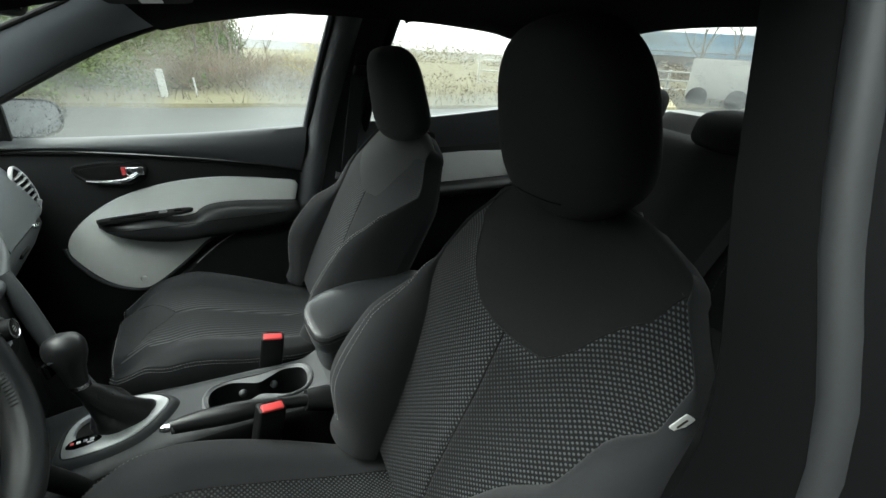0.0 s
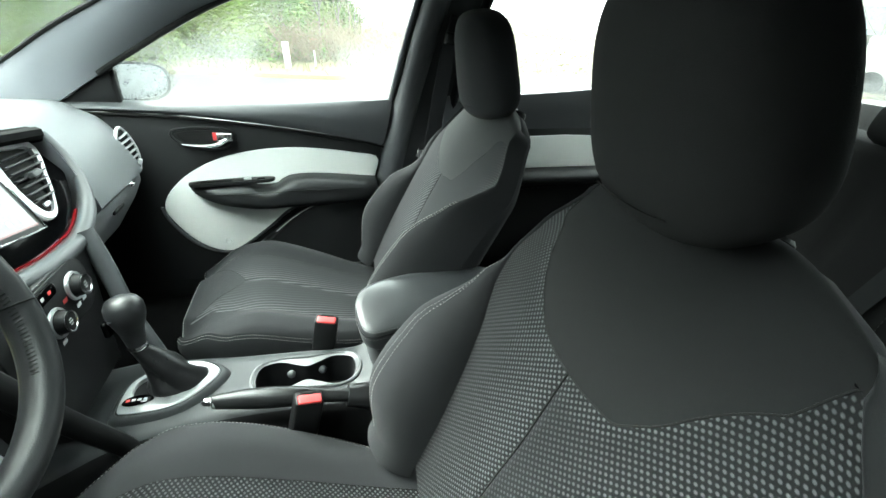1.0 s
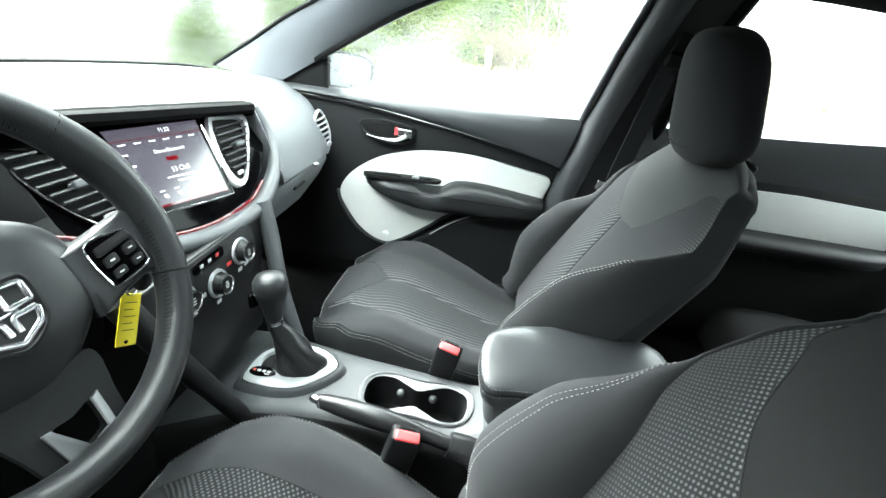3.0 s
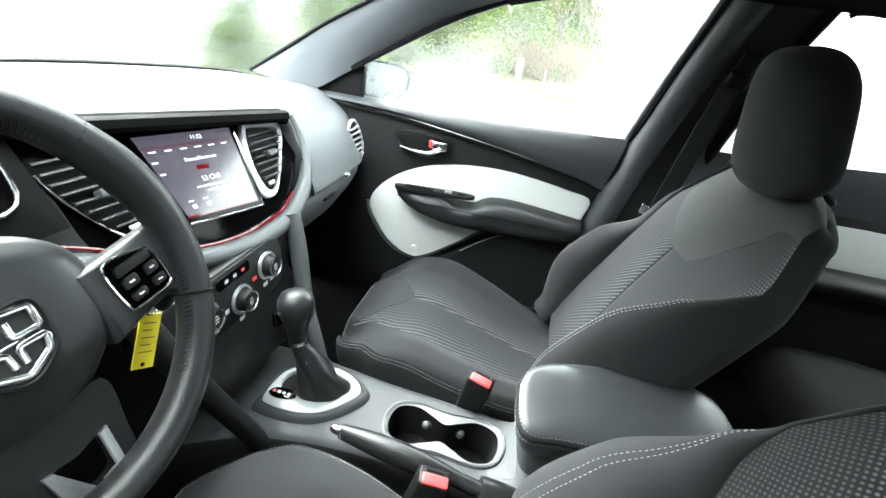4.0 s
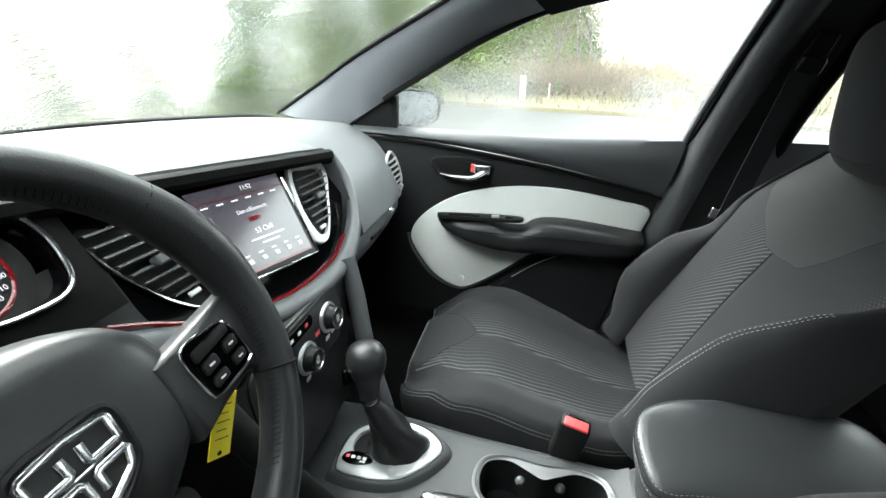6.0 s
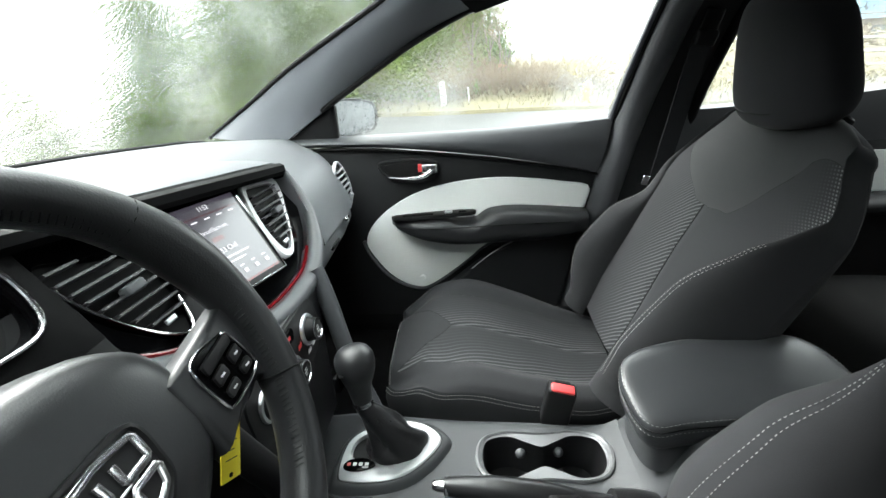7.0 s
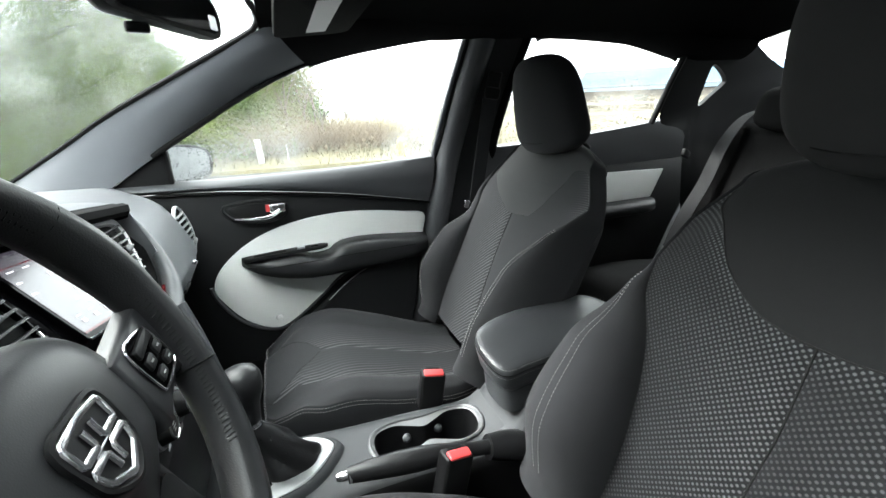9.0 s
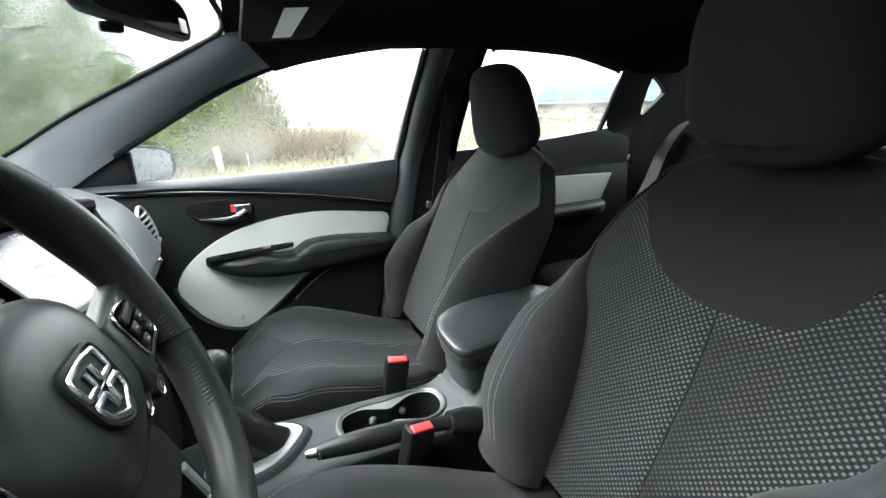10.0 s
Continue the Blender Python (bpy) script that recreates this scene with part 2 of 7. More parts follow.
M_GREYINK = mat("pale_grey_ink", (0.5, 0.5, 0.5), 0.6, var=0.05, bump=0)
M_SIDEGLASS = pane_glass("wet_side_glass", 1.0, (1, 1, 0.7), 0.24, 0.024, 0.015, ior=1.2, tint=0.66)
M_BACKLIGHT = pane_glass("tinted_backlight_glass", 0.5, (1, 1, 0.6), 0.2, 0.012, 0.015, tint=0.36)
M_REARGLASS = pane_glass("tinted_rear_glass", 0.5, (1, 1, 0.6), 0.2, 0.030, 0.015, tint=0.56)
M_SCREENGLASS = pane_glass("wet_windscreen_glass", 0.8, (1, 1, 0.35), 0.5, 0.0022, 0.035, True, 1.05, tint=0.72)
M_DISPLAY = glow("display_ground", (0.05, 0.045, 0.06), 0.12)
M_DISPLAY.node_tree.nodes["Principled BSDF"].inputs["Specular IOR Level"].default_value = 0.3
M_DISPLAY.node_tree.nodes["Principled BSDF"].inputs["Coat Weight"].default_value = 0.8
M_DISPLAY.node_tree.nodes["Principled BSDF"].inputs["Roughness"].default_value = 0.25
M_DISPLAY.node_tree.nodes["Principled BSDF"].inputs["Coat Roughness"].default_value = 0.14
M_REDGLOW = glow("red_light_guide", (0.36, 0.010, 0.016), 0.02)
M_WHITEGLOW = glow("display_white", (0.85, 0.85, 0.9), 0.14)
M_WETMIRROR = mat("wet_mirror_glass", (0.24, 0.25, 0.255), 0.38, metal=1.0, var=0.35, vscale=30, grain=160, bump=0.9, depth=0.002)
M_SILVER = mat("silver_trim_paint", (0.46, 0.468, 0.47), 0.5, metal=0.1, var=0.06, bump=0.05)
M_SLAT = mat("vent_slat_plastic", (0.005, 0.005, 0.0055), 0.36, spec=0.4, var=0.08, bump=0)
M_BEZEL = mat("dull_silver_bezel", (0.32, 0.328, 0.332), 0.38, metal=0.3, var=0.06, bump=0.05)
M_SPOKE = mat("dark_spoke_plastic", (0.0085, 0.0088, 0.0092), 0.5, metal=0.0, var=0.06, bump=0.05, spec=0.1)
M_CUPRIM = mat("dark_silver_rim", (0.1, 0.102, 0.105), 0.42, metal=0.25, var=0.06, bump=0.05)
M_DARKBELT = mat("dark_webbing", (0.020, 0.0205, 0.022), 0.7, var=0.1, grain=700, bump=0.5, spec=0.15)
M_CONSOLE = mat("console_plastic", (0.036, 0.0378, 0.04), 0.5, spec=0.25, var=0.1, bump=0.25, leather=420, depth=0.0006)
M_VINYL = mat("armrest_vinyl", (0.0168, 0.018, 0.0195), 0.36, spec=0.5, var=0.1, bump=0.3, leather=400, depth=0.0006)
M_BOOT = mat("creased_boot_leather", (0.005, 0.005, 0.0054), 0.3, spec=0.45, var=0.15, bump=0.4, leather=300, depth=0.0008)
M_LOWER = mat("door_lower_plastic", (0.0075, 0.0077, 0.0082), 0.5, spec=0.22, var=0.1, bump=0.25, leather=420, depth=0.0006)
M_HUB = mat("airbag_cover_plastic", (0.0095, 0.0099, 0.0106), 0.36, spec=0.4, var=0.08, bump=0.25, leather=480, depth=0.0005)
M_BADGE = mat("badge_chrome", (0.72, 0.72, 0.73), 0.2, metal=1.0, var=0.05, bump=0)
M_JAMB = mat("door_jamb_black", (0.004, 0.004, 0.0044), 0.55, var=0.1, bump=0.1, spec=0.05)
M_DARKGLASS = mat("dark_window", (0.06, 0.07, 0.08), 0.1, var=0.1, bump=0)
M_RECESS = mat("dark_grey_pillar_plastic", (0.024, 0.0245, 0.026), 0.5, var=0.1, bump=0.15, spec=0.25)
M_NOSE = mat("hood_shade_black", (0.0013, 0.0013, 0.0014), 0.6, var=0.1, bump=0.1, spec=0.05)
M_MIRROR = mat("mirror_glass", (0.9, 0.9, 0.9), 0.04, metal=1.0, var=0.02, bump=0)


# ---- mesh helpers ----
def finish(bm, sharp=38):
    bmesh.ops.recalc_face_normals(bm, faces=bm.faces)
    me = bpy.data.meshes.new("mesh")
    bm.to_mesh(me)
    bm.free()
    me.shade_smooth()
    me.set_sharp_from_angle(angle=radians(sharp))
    return me


def part(name, bm, material, parent=None, label="", sharp=38):
    """One mesh object under a thing or under a part."""
    me = finish(bm, sharp) if isinstance(bm, bmesh.types.BMesh) else bm
    if material and not me.materials:
        me.materials.append(material)
    ob = new(name, me)
    if parent is not None:
        ob.parent = parent
        if parent.type == "EMPTY":
            ob.matrix_parent_inverse = Matrix.Translation(-parent.location)
    if label:
        ob["label"] = label
    return ob


def thing(name, at, label, category, group="", kind=""):
    ob = new(name)
    ob.empty_display_size = 0.05
    ob.location = at
    return tagged(ob, label, category, group, kind)


def lone(name, bm, material, label, category, kind="", group="", sharp=38):
    return tagged(part(name, bm, material, None, "", sharp), label, category, group, kind)


def curve_pts(pts, n, closed=False):
    """n points evenly along a smooth curve through pts."""
    P = [Vector(p) for p in pts]
    k = len(P)
    dense = []
    for i in range(k if closed else k - 1):
        if closed:
            a, b, c, d = P[i - 1], P[i], P[(i + 1) % k], P[(i + 2) % k]
        else:
            a, b, c, d = P[max(i - 1, 0)], P[i], P[i + 1], P[min(i + 2, k - 1)]
        for j in range(12):
            t = j / 12
            dense.append(0.5 * (2 * b + (c - a) * t + (2 * a - 5 * b + 4 * c - d) * t * t + (3 * b - a - 3 * c + d) * t ** 3))
    dense.append(P[0].copy() if closed else P[-1].copy())
    acc = [0.0]
    for a, b in zip(dense, dense[1:]):
        acc.append(acc[-1] + (b - a).length)
    res, i = [], 0
    count = n if closed else n - 1
    for j in range(n):
        want = acc[-1] * j / count
        while i < len(acc) - 2 and acc[i + 1] < want:
            i += 1
        seg = acc[i + 1] - acc[i]
        res.append(dense[i].lerp(dense[i + 1], (want - acc[i]) / seg if seg > 1e-9 else 0))
    return res


def skin(bm, rings, closed=False, caps=False):
    """Faces between rows of points; closed: each row is a ring."""
    vs = [[bm.verts.new(p) for p in r] for r in rings]
    m = len(vs[0])
    for a, b in zip(vs, vs[1:]):
        for i in range(m if closed else m - 1):
            j = (i + 1) % m
            bm.faces.new((a[i], a[j], b[j], b[i]))
    if caps:
        bm.faces.new(vs[0][::-1])
        bm.faces.new(vs[-1])
    return vs


def tube(bm, path, r, seg=8, closed=False, flat=1.0, up=None):
    """A round bar along a path; r may vary along it. flat squashes it along its second axis."""
    P = [Vector(p) for p in path]
    n = len(P)
    rings = []
    prev = None
    for i, p in enumerate(P):
        if closed:
            t = (P[(i + 1) % n] - P[i - 1]).normalized()
        else:
            t = (P[min(i + 1, n - 1)] - P[max(i - 1, 0)]).normalized()
        ref = Vector(up) if up else (prev if prev else (Vector((0, 0, 1)) if abs(t.z) < 0.9 else Vector((1, 0, 0))))
        a = (ref - t * ref.dot(t)).normalized()
        b = t.cross(a)
        prev = a
        rr = r[i] if isinstance(r, (list, tuple)) else r
        rings.append([p + rr * (flat * math.cos(2 * math.pi * k / seg) * a + math.sin(2 * math.pi * k / seg) * b) for k in range(seg)])
    if closed:
        rings.append(rings[0])
        skin(bm, rings, True)
        bmesh.ops.remove_doubles(bm, verts=bm.verts, dist=1e-6)
    else:
        skin(bm, rings, True, True)
    return bm


def stitches(bm, path, length=0.0042, gap=0.0026, r=0.0007):
    """Single thread stitches along a path."""
    P = [Vector(p) for p in path]
    total = sum((b - a).length for a, b in zip(P, P[1:]))
    n = max(2, int(total / (length + gap)))
    Q = curve_pts(P, n * 2)
    for i in range(n):
        a, b = Q[2 * i], Q[2 * i + 1]
        t = (b - a).normalized()
        s = t.cross(Vector((0, 0, 1)))
        s = (s if s.length > 0.1 else t.cross(Vector((0, 1, 0)))).normalized()
        u = s.cross(t)
        v = [bm.verts.new(q + r * (s * x + u * y)) for q in (a, b) for x, y in ((1, 0), (0, 1), (-1, 0), (0, -1))]
        for k in range(4):
            j = (k + 1) % 4
            bm.faces.new((v[k], v[j], v[4 + j], v[4 + k]))
        bm.faces.new(v[3::-1])
        bm.faces.new(v[4:])
    return bm


def box(bm, size, at=(0, 0, 0), m=None, bevel=0.0, seg=3):
    """A box with rounded edges, size in metres, put at a place and turned by m."""
    got = bmesh.ops.create_cube(bm, size=1.0)["verts"]
    bmesh.ops.scale(bm, vec=size, verts=got)
    if bevel:
        geo = bmesh.ops.bevel(bm, geom=[e for e in bm.edges if e.verts[0] in got], offset=bevel, segments=seg, affect="EDGES", profile=0.5)
        got = list({v for f in geo["faces"] for v in f.verts} | {v for v in got if v.is_valid})
    if m is not None:
        bmesh.ops.transform(bm, matrix=m, verts=got)
    bmesh.ops.translate(bm, vec=at, verts=got)
    return bm


def disc(bm, m, r0, r1, depth, seg=32, bevel=0.0):
    """A round knob along its own z, from radius r0 to r1 over depth."""
    prof = [(0.0, 0.0), (r0, 0.0), (r1, depth - bevel)]
    if bevel:
        prof += [(r1 - bevel * 0.3, depth - bevel * 0.3), (r1 - bevel, depth)]
    prof.append((0.0, depth))
    return lathe(bm, m, prof, seg)


def lathe(bm, m, prof, seg=32):
    """prof: rows of radius and height, turned round the local z of m."""
    rings = []
    for r, h in prof:
        rings.append([m @ Vector((max(r, 1e-5) * math.cos(2 * math.pi * k / seg), max(r, 1e-5) * math.sin(2 * math.pi * k / seg), h)) for k in range(seg)])
    skin(bm, rings, True)
    bmesh.ops.remove_doubles(bm, verts=bm.verts, dist=3e-5)
    return bm


def plate(bm, outline, to3d, thick, bevel=0.0, seg=2):
    """A flat or curved plate: outline in (u, v), to3d(u, v, w) gives the place at height w above the back; edges rounded."""
    steps = [(0.0, 0.0)]
    if bevel:
        steps += [(0.0, thick - bevel)] + [(bevel * (1 - math.cos(a)), thick - bevel + bevel * math.sin(a)) for a in [math.pi / 2 * (i + 1) / seg for i in range(seg)]]
    else:
        steps += [(0.0, thick)]
    O = [Vector((p[0], p[1])) for p in outline]
    n = len(O)
    area = sum(O[i].x * O[(i + 1) % n].y - O[(i + 1) % n].x * O[i].y for i in range(n))
    sign = 1 if area > 0 else -1
    rows = []
    for inset, w in steps:
        row = []
        for i in range(n):
            t = (O[(i + 1) % n] - O[i - 1]).normalized()
            q = O[i] + sign * inset * Vector((-t.y, t.x))
            row.append(to3d(q.x, q.y, w))
        rows.append(row)
    vs = skin(bm, rows, True)
    for row in (vs[0], vs[-1]):
        f = bm.faces.new(row)
        bmesh.ops.triangulate(bm, faces=[f], ngon_method="EAR_CLIP")
    return bm


def rrect(w, h, r, n=5):
    """Outline of a rounded rectangle about the origin."""
    res = []
    for cx, cy, a0 in ((w / 2 - r, h / 2 - r, 0), (-w / 2 + r, h / 2 - r, 90), (-w / 2 + r, -h / 2 + r, 180), (w / 2 - r, -h / 2 + r, 270)):
        for i in range(n + 1):
            a = radians(a0 + 90 * i / n)
            res.append((cx + r * math.cos(a), cy + r * math.sin(a)))
    return res


def smooth2(pts, n):
    return [(p.x, p.y) for p in curve_pts([(a, b, 0) for a, b in pts], n, True)]


def uv_grid(me, uvs):
    """UVs in metres for a mesh whose vertices were made row by row."""
    lay = me.uv_layers.new(name="uv")
    for lp in me.loops:
        lay.data[lp.index].uv = uvs[lp.vertex_index]


def sheet(fn, us, vs_, uvfn=None, weave=None):
    """A bmesh grid over the parameters us, vs_; returns mesh data with UVs and, for cloth, the strength of its weave."""
    bm = bmesh.new()
    rows, uv = [], []
    for v in vs_:
        row = []
        for u in us:
            row.append(fn(u, v))
            if uvfn:
                uv.append(uvfn(u, v))
        rows.append(row)
    skin(bm, rows)
    bm.verts.index_update()
    me = finish(bm, 60)
    if uvfn:
        uv_grid(me, uv)
    if weave:
        lay = me.attributes.new("weave", "FLOAT", "POINT")
        for i, w in enumerate([weave(u, v) for v in vs_ for u in us]):
            lay.data[i].value = w
    return me


def text_mesh(body, size, m, depth=0.0003):
    """Words as a flat mesh in the plane of m."""
    cu = bpy.data.curves.new("text", "FONT")
    cu.body, cu.size, cu.align_x, cu.align_y, cu.extrude = body, size, "CENTER", "CENTER", depth
    cu.resolution_u = 3
    tmp = bpy.data.objects.new("text", cu)
    scene.collection.objects.link(tmp)
    me = bpy.data.meshes.new_from_object(tmp.evaluated_get(bpy.context.evaluated_depsgraph_get()))
    bpy.data.objects.remove(tmp)
    me.transform(m)
    return me


def frange(a, b, n):
    return [a + (b - a) * i / (n - 1) for i in range(n)]


def lerp(a, b, t):
    return a + (b - a) * t


def table(rows, v):
    """Smooth look-up in rows of (key, value)."""
    if v <= rows[0][0]:
        return rows[0][1]
    n = len(rows)
    for k in range(n - 1):
        (a, p), (b, q) = rows[k], rows[k + 1]
        if v <= b:
            h, sl_ = b - a, (q - p) / (b - a)
            before = (p - rows[k - 1][1]) / (a - rows[k - 1][0]) if k > 0 else sl_
            after = (rows[k + 2][1] - q) / (rows[k + 2][0] - b) if k < n - 2 else sl_
            m0 = 0.0 if before * sl_ <= 0 else 2 * before * sl_ / (before + sl_)
            m1 = 0.0 if after * sl_ <= 0 else 2 * after * sl_ / (after + sl_)
            t = (v - a) / h
            return p * (1 + 2 * t) * (1 - t) ** 2 + m0 * h * t * (1 - t) ** 2 + q * t * t * (3 - 2 * t) + m1 * h * t * t * (t - 1)
    return rows[-1][1]


# ---- car shell ----
GLASS_Y = lambda z: 0.745 - 0.36 * max(0.0, z - 0.95)      # side glass leans in towards the roof


def shell():
    bm = bmesh.new()
    box(bm, (2.8, 1.5, 0.03), (0.36, -0.01, 0.285))
    lone("floor", bm, M_CARPET, "black carpeted car floor", "floor", "structure")
    # headliner, domed, with its edges rolled down to the window tops
    rows = []
    for x in frange(-0.285, 1.37, 24):
        crown = 1.405 - (0.05 if x > 0.5 else 0.03) * ((x - 0.5) / 1.05) ** 2
        row = []
        for t in frange(-1, 1, 25):
            y = -0.01 + 0.60 * t
            row.append((x, y, crown - 0.075 * abs(t) ** 3.2))
        rows.append(row)
    bm = bmesh.new()
    skin(bm, rows)
    bmesh.ops.solidify(bm, geom=bm.faces[:], thickness=-0.03)
    lone("ceiling", bm, M_LINER, "black cloth headliner", "ceiling", "structure")
    # outer roof skin, closes the place above
    rows = []
    for x in frange(-0.30, 1.42, 12):
        crown = 1.47 - 0.05 * ((x - 0.5) / 1.05) ** 2
        rows.append([(x, -0.01 + 0.70 * t, crown - 0.09 * abs(t) ** 3) for t in frange(-1, 1, 13)])
    bm = bmesh.new()
    skin(bm, rows)
    bmesh.ops.solidify(bm, geom=bm.faces[:], thickness=0.004)
    lone("roof", bm, M_PAINT, "silver painted car roof", "roof", "structure")
    # firewall, rear bulkhead and left sill close the cabin
    bm = bmesh.new()
    box(bm, (0.04, 1.46, 0.66), (-1.0, -0.01, 0.60), None, 0.01)
    lone("wall_front", bm, M_CARPET, "black carpeted footwell bulkhead", "wall", "structure")
    bm = bmesh.new()
    box(bm, (0.04, 1.46, 0.62), (1.72, -0.01, 0.60), None, 0.01)
    lone("wall_rear", bm, M_CARPET, "black carpeted rear bulkhead", "wall", "structure")
    bm = bmesh.new()
    box(bm, (3.06, 0.03, 0.72), (0.48, 0.805, 0.57), None, 0.01)
    lone("wall_right", bm, M_PAINT, "silver outer body side", "wall", "structure")
    bm = bmesh.new()
    box(bm, (1.70, 0.03, 0.72), (1.17, -0.825, 0.57), None, 0.01)
    lone("wall_left", bm, M_PAINT, "silver outer body side behind the doorway", "wall", "structure")
    bm = bmesh.new()
    box(bm, (2.4, 0.06, 0.12), (0.2, 0.735, 0.335), None, 0.02)
    lone("door_sill_passenger", bm, M_HARD, "black plastic door sill trim", "sill", "structure")
    bm = bmesh.new()
    box(bm, (1.3, 0.07, 0.12), (-0.3, -0.74, 0.36), None, 0.02)
    lone("door_sill", bm, M_HARD, "black plastic door sill trim", "sill", "structure")


def strip_between(bm, a, b, bulge, thick, n=24, k=7, side=(0, -1, 0)):
    """A padded strip between two edge curves, bulging towards side."""
    A, B = curve_pts(a, n), curve_pts(b, n)
    s = Vector(side)
    front, back = [], []
    for p, q in zip(A, B):
        row = [p.lerp(q, t) + s * bulge * math.sin(math.pi * t) ** 0.7 for t in frange(0, 1, k)]
        front.append(row + [q - s * thick, p - s * thick])
    skin(bm, front, True, True)
    return bm


def pillars():
    up = [(-0.97, 0.765, 0.966), (-0.80, 0.72, 1.064), (-0.656, 0.675, 1.148), (-0.391, 0.58, 1.277), (-0.295, 0.545, 1.324), (-0.23, 0.52, 1.352)]
    lo = [(-0.72, 0.70, 0.955), (-0.555, 0.70, 1.060), (-0.32, 0.655, 1.193), (-0.153, 0.625, 1.264), (-0.06, 0.615, 1.285), (0.0, 0.607, 1.30)]
    bm = bmesh.new()
    strip_between(bm, up, lo, 0.022, 0.045)
    lone("windscreen_pillar", bm, M_PILLAR, "slanted dark grey plastic windscreen pillar trim", "pillar", "structure")
    bm = bmesh.new()
    strip_between(bm, [(x, -0.02 - y, z) for x, y, z in up], [(x, -0.02 - y, z) for x, y, z in lo], 0.022, 0.045, side=(0, 1, 0))
    lone("windscreen_pillar_driver", bm, M_PILLAR, "slanted dark grey plastic windscreen pillar trim", "pillar", "structure")
    # rail above the side windows
    a = [(-0.17, 0.622, 1.252), (-0.09, 0.614, 1.274), (0.0, 0.605, 1.292), (0.15, 0.600, 1.318), (0.25, 0.596, 1.322), (0.30, 0.593, 1.325), (0.42, 0.592, 1.328), (0.5, 0.592, 1.333), (0.8, 0.592, 1.322), (0.95, 0.592, 1.304), (1.07, 0.592, 1.280), (1.15, 0.586, 1.268), (1.25, 0.578, 1.270), (1.37, 0.570, 1.272)]
    b = [(-0.26, 0.51, 1.335), (-0.15, 0.505, 1.345)] + [(x, 0.50, z + 0.06) for x, y, z in a[2:]]
    bm = bmesh.new()
    strip_between(bm, a, b, 0.012, 0.03, side=(0, -0.7, -0.7))
    lone("roof_rail_trim", bm, M_LINER, "black cloth trim along the roof edge", "trim", "structure")
    bm = bmesh.new()
    strip_between(bm, [(x, -0.02 - y, z) for x, y, z in a], [(x, -0.02 - y, z) for x, y, z in b], 0.012, 0.03, side=(0, 0.7, -0.7))
    lone("roof_rail_trim_driver", bm, M_LINER, "black cloth trim along the roof edge", "trim", "structure")
    # centre pillars
    fr = [(0.075, 0.70, 0.36), (0.125, 0.705, 0.60), (0.172, 0.71, 0.82), (0.212, 0.715, 0.985), (0.250, 0.66, 1.17), (0.287, 0.605, 1.325)]
    re = [(0.46, 0.70, 0.36), (0.44, 0.70, 0.60), (0.425, 0.705, 0.82), (0.432, 0.705, 0.985), (0.462, 0.655, 1.17), (0.508, 0.605, 1.34)]
    bm = bmesh.new()
    strip_between(bm, fr, re, 0.008, 0.05)
    pil = lone("centre_pillar", bm, M_RECESS, "black plastic centre pillar trim between the doors", "pillar", "structure")
    bm = bmesh.new()
    tube(bm, curve_pts([(x - 0.008, y + 0.005, z) for x, y, z in fr[1:]], 20), 0.009, 8)
    part("door_seal", bm, M_PILLAR, pil, "grey rubber door seal")
    bm = bmesh.new()
    strip_between(bm, [(x + 0.002, y - 0.004, z) for x, y, z in fr], [(x + 0.085, y - 0.012, z) for x, y, z in fr], 0.030, 0.02)
    part("front_trim", bm, M_BPILLAR, pil, "dark grey plastic trim along the pillar's front")
    bm = bmesh.new()
    strip_between(bm, [(x - 0.035, y - 0.006, z) for x, y, z in re], [(x - 0.002, y - 0.004, z) for x, y, z in re], 0.012, 0.02)
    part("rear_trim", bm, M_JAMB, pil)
    bm = bmesh.new()
    strip_between(bm, [(0.17, -0.72, 0.36), (0.19, -0.725, 0.6), (0.21, -0.73, 0.82), (0.225, -0.735, 0.985), (0.25, -0.68, 1.17), (0.287, -0.63, 1.325)],
                  [(0.46, -0.72, 0.36), (0.45, -0.72, 0.6), (0.45, -0.725, 0.82), (0.45, -0.725, 0.985), (0.47, -0.675, 1.17), (0.5, -0.625, 1.34)], 0.03, 0.16, side=(0, 1, 0))
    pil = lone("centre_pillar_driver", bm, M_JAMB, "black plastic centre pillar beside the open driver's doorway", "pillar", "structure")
    bm = bmesh.new()
    tube(bm, curve_pts([(0.205, -0.805, 0.40), (0.22, -0.812, 0.7), (0.235, -0.815, 0.98), (0.258, -0.751, 1.17), (0.29, -0.70, 1.33)], 20), 0.015, 12)
    part("door_seal", bm, M_RECESS, pil, "soft grey rubber door seal")
    # rear pillar with the quarter light in it, sweeping down beside the bench
    outer = [(1.205, 0.99), (1.165, 1.035), (1.09, 1.06), (1.078, 1.17), (1.10, 1.27), (1.106, 1.32), (1.11, 1.36), (1.13, 1.37), (1.28, 1.37), (1.40, 1.335), (1.52, 1.275), (1.78, 1.15), (1.82, 0.98), (1.62, 0.80), (1.34, 0.56), (1.24, 0.54), (1.19, 0.56), (1.195, 0.80)]
    hole = [(1.258, 1.112), (1.252, 1.18), (1.255, 1.246), (1.268, 1.256), (1.31, 1.238), (1.352, 1.208), (1.352, 1.190), (1.31, 1.150)]
    ctr = Vector((1.285, 1.19))

    def along(pts, n):
        """Points of an outline at even angles round the quarter light."""
        dense = [Vector(p) for p in smooth2(pts, 400)]
        ang = [math.atan2(p.y - ctr.y, p.x - ctr.x) for p in dense]
        return [dense[min(range(400), key=lambda i: abs(math.remainder(ang[i] - a, 2 * math.pi)))] for a in frange(-math.pi, math.pi * (1 - 2 / n), n)]

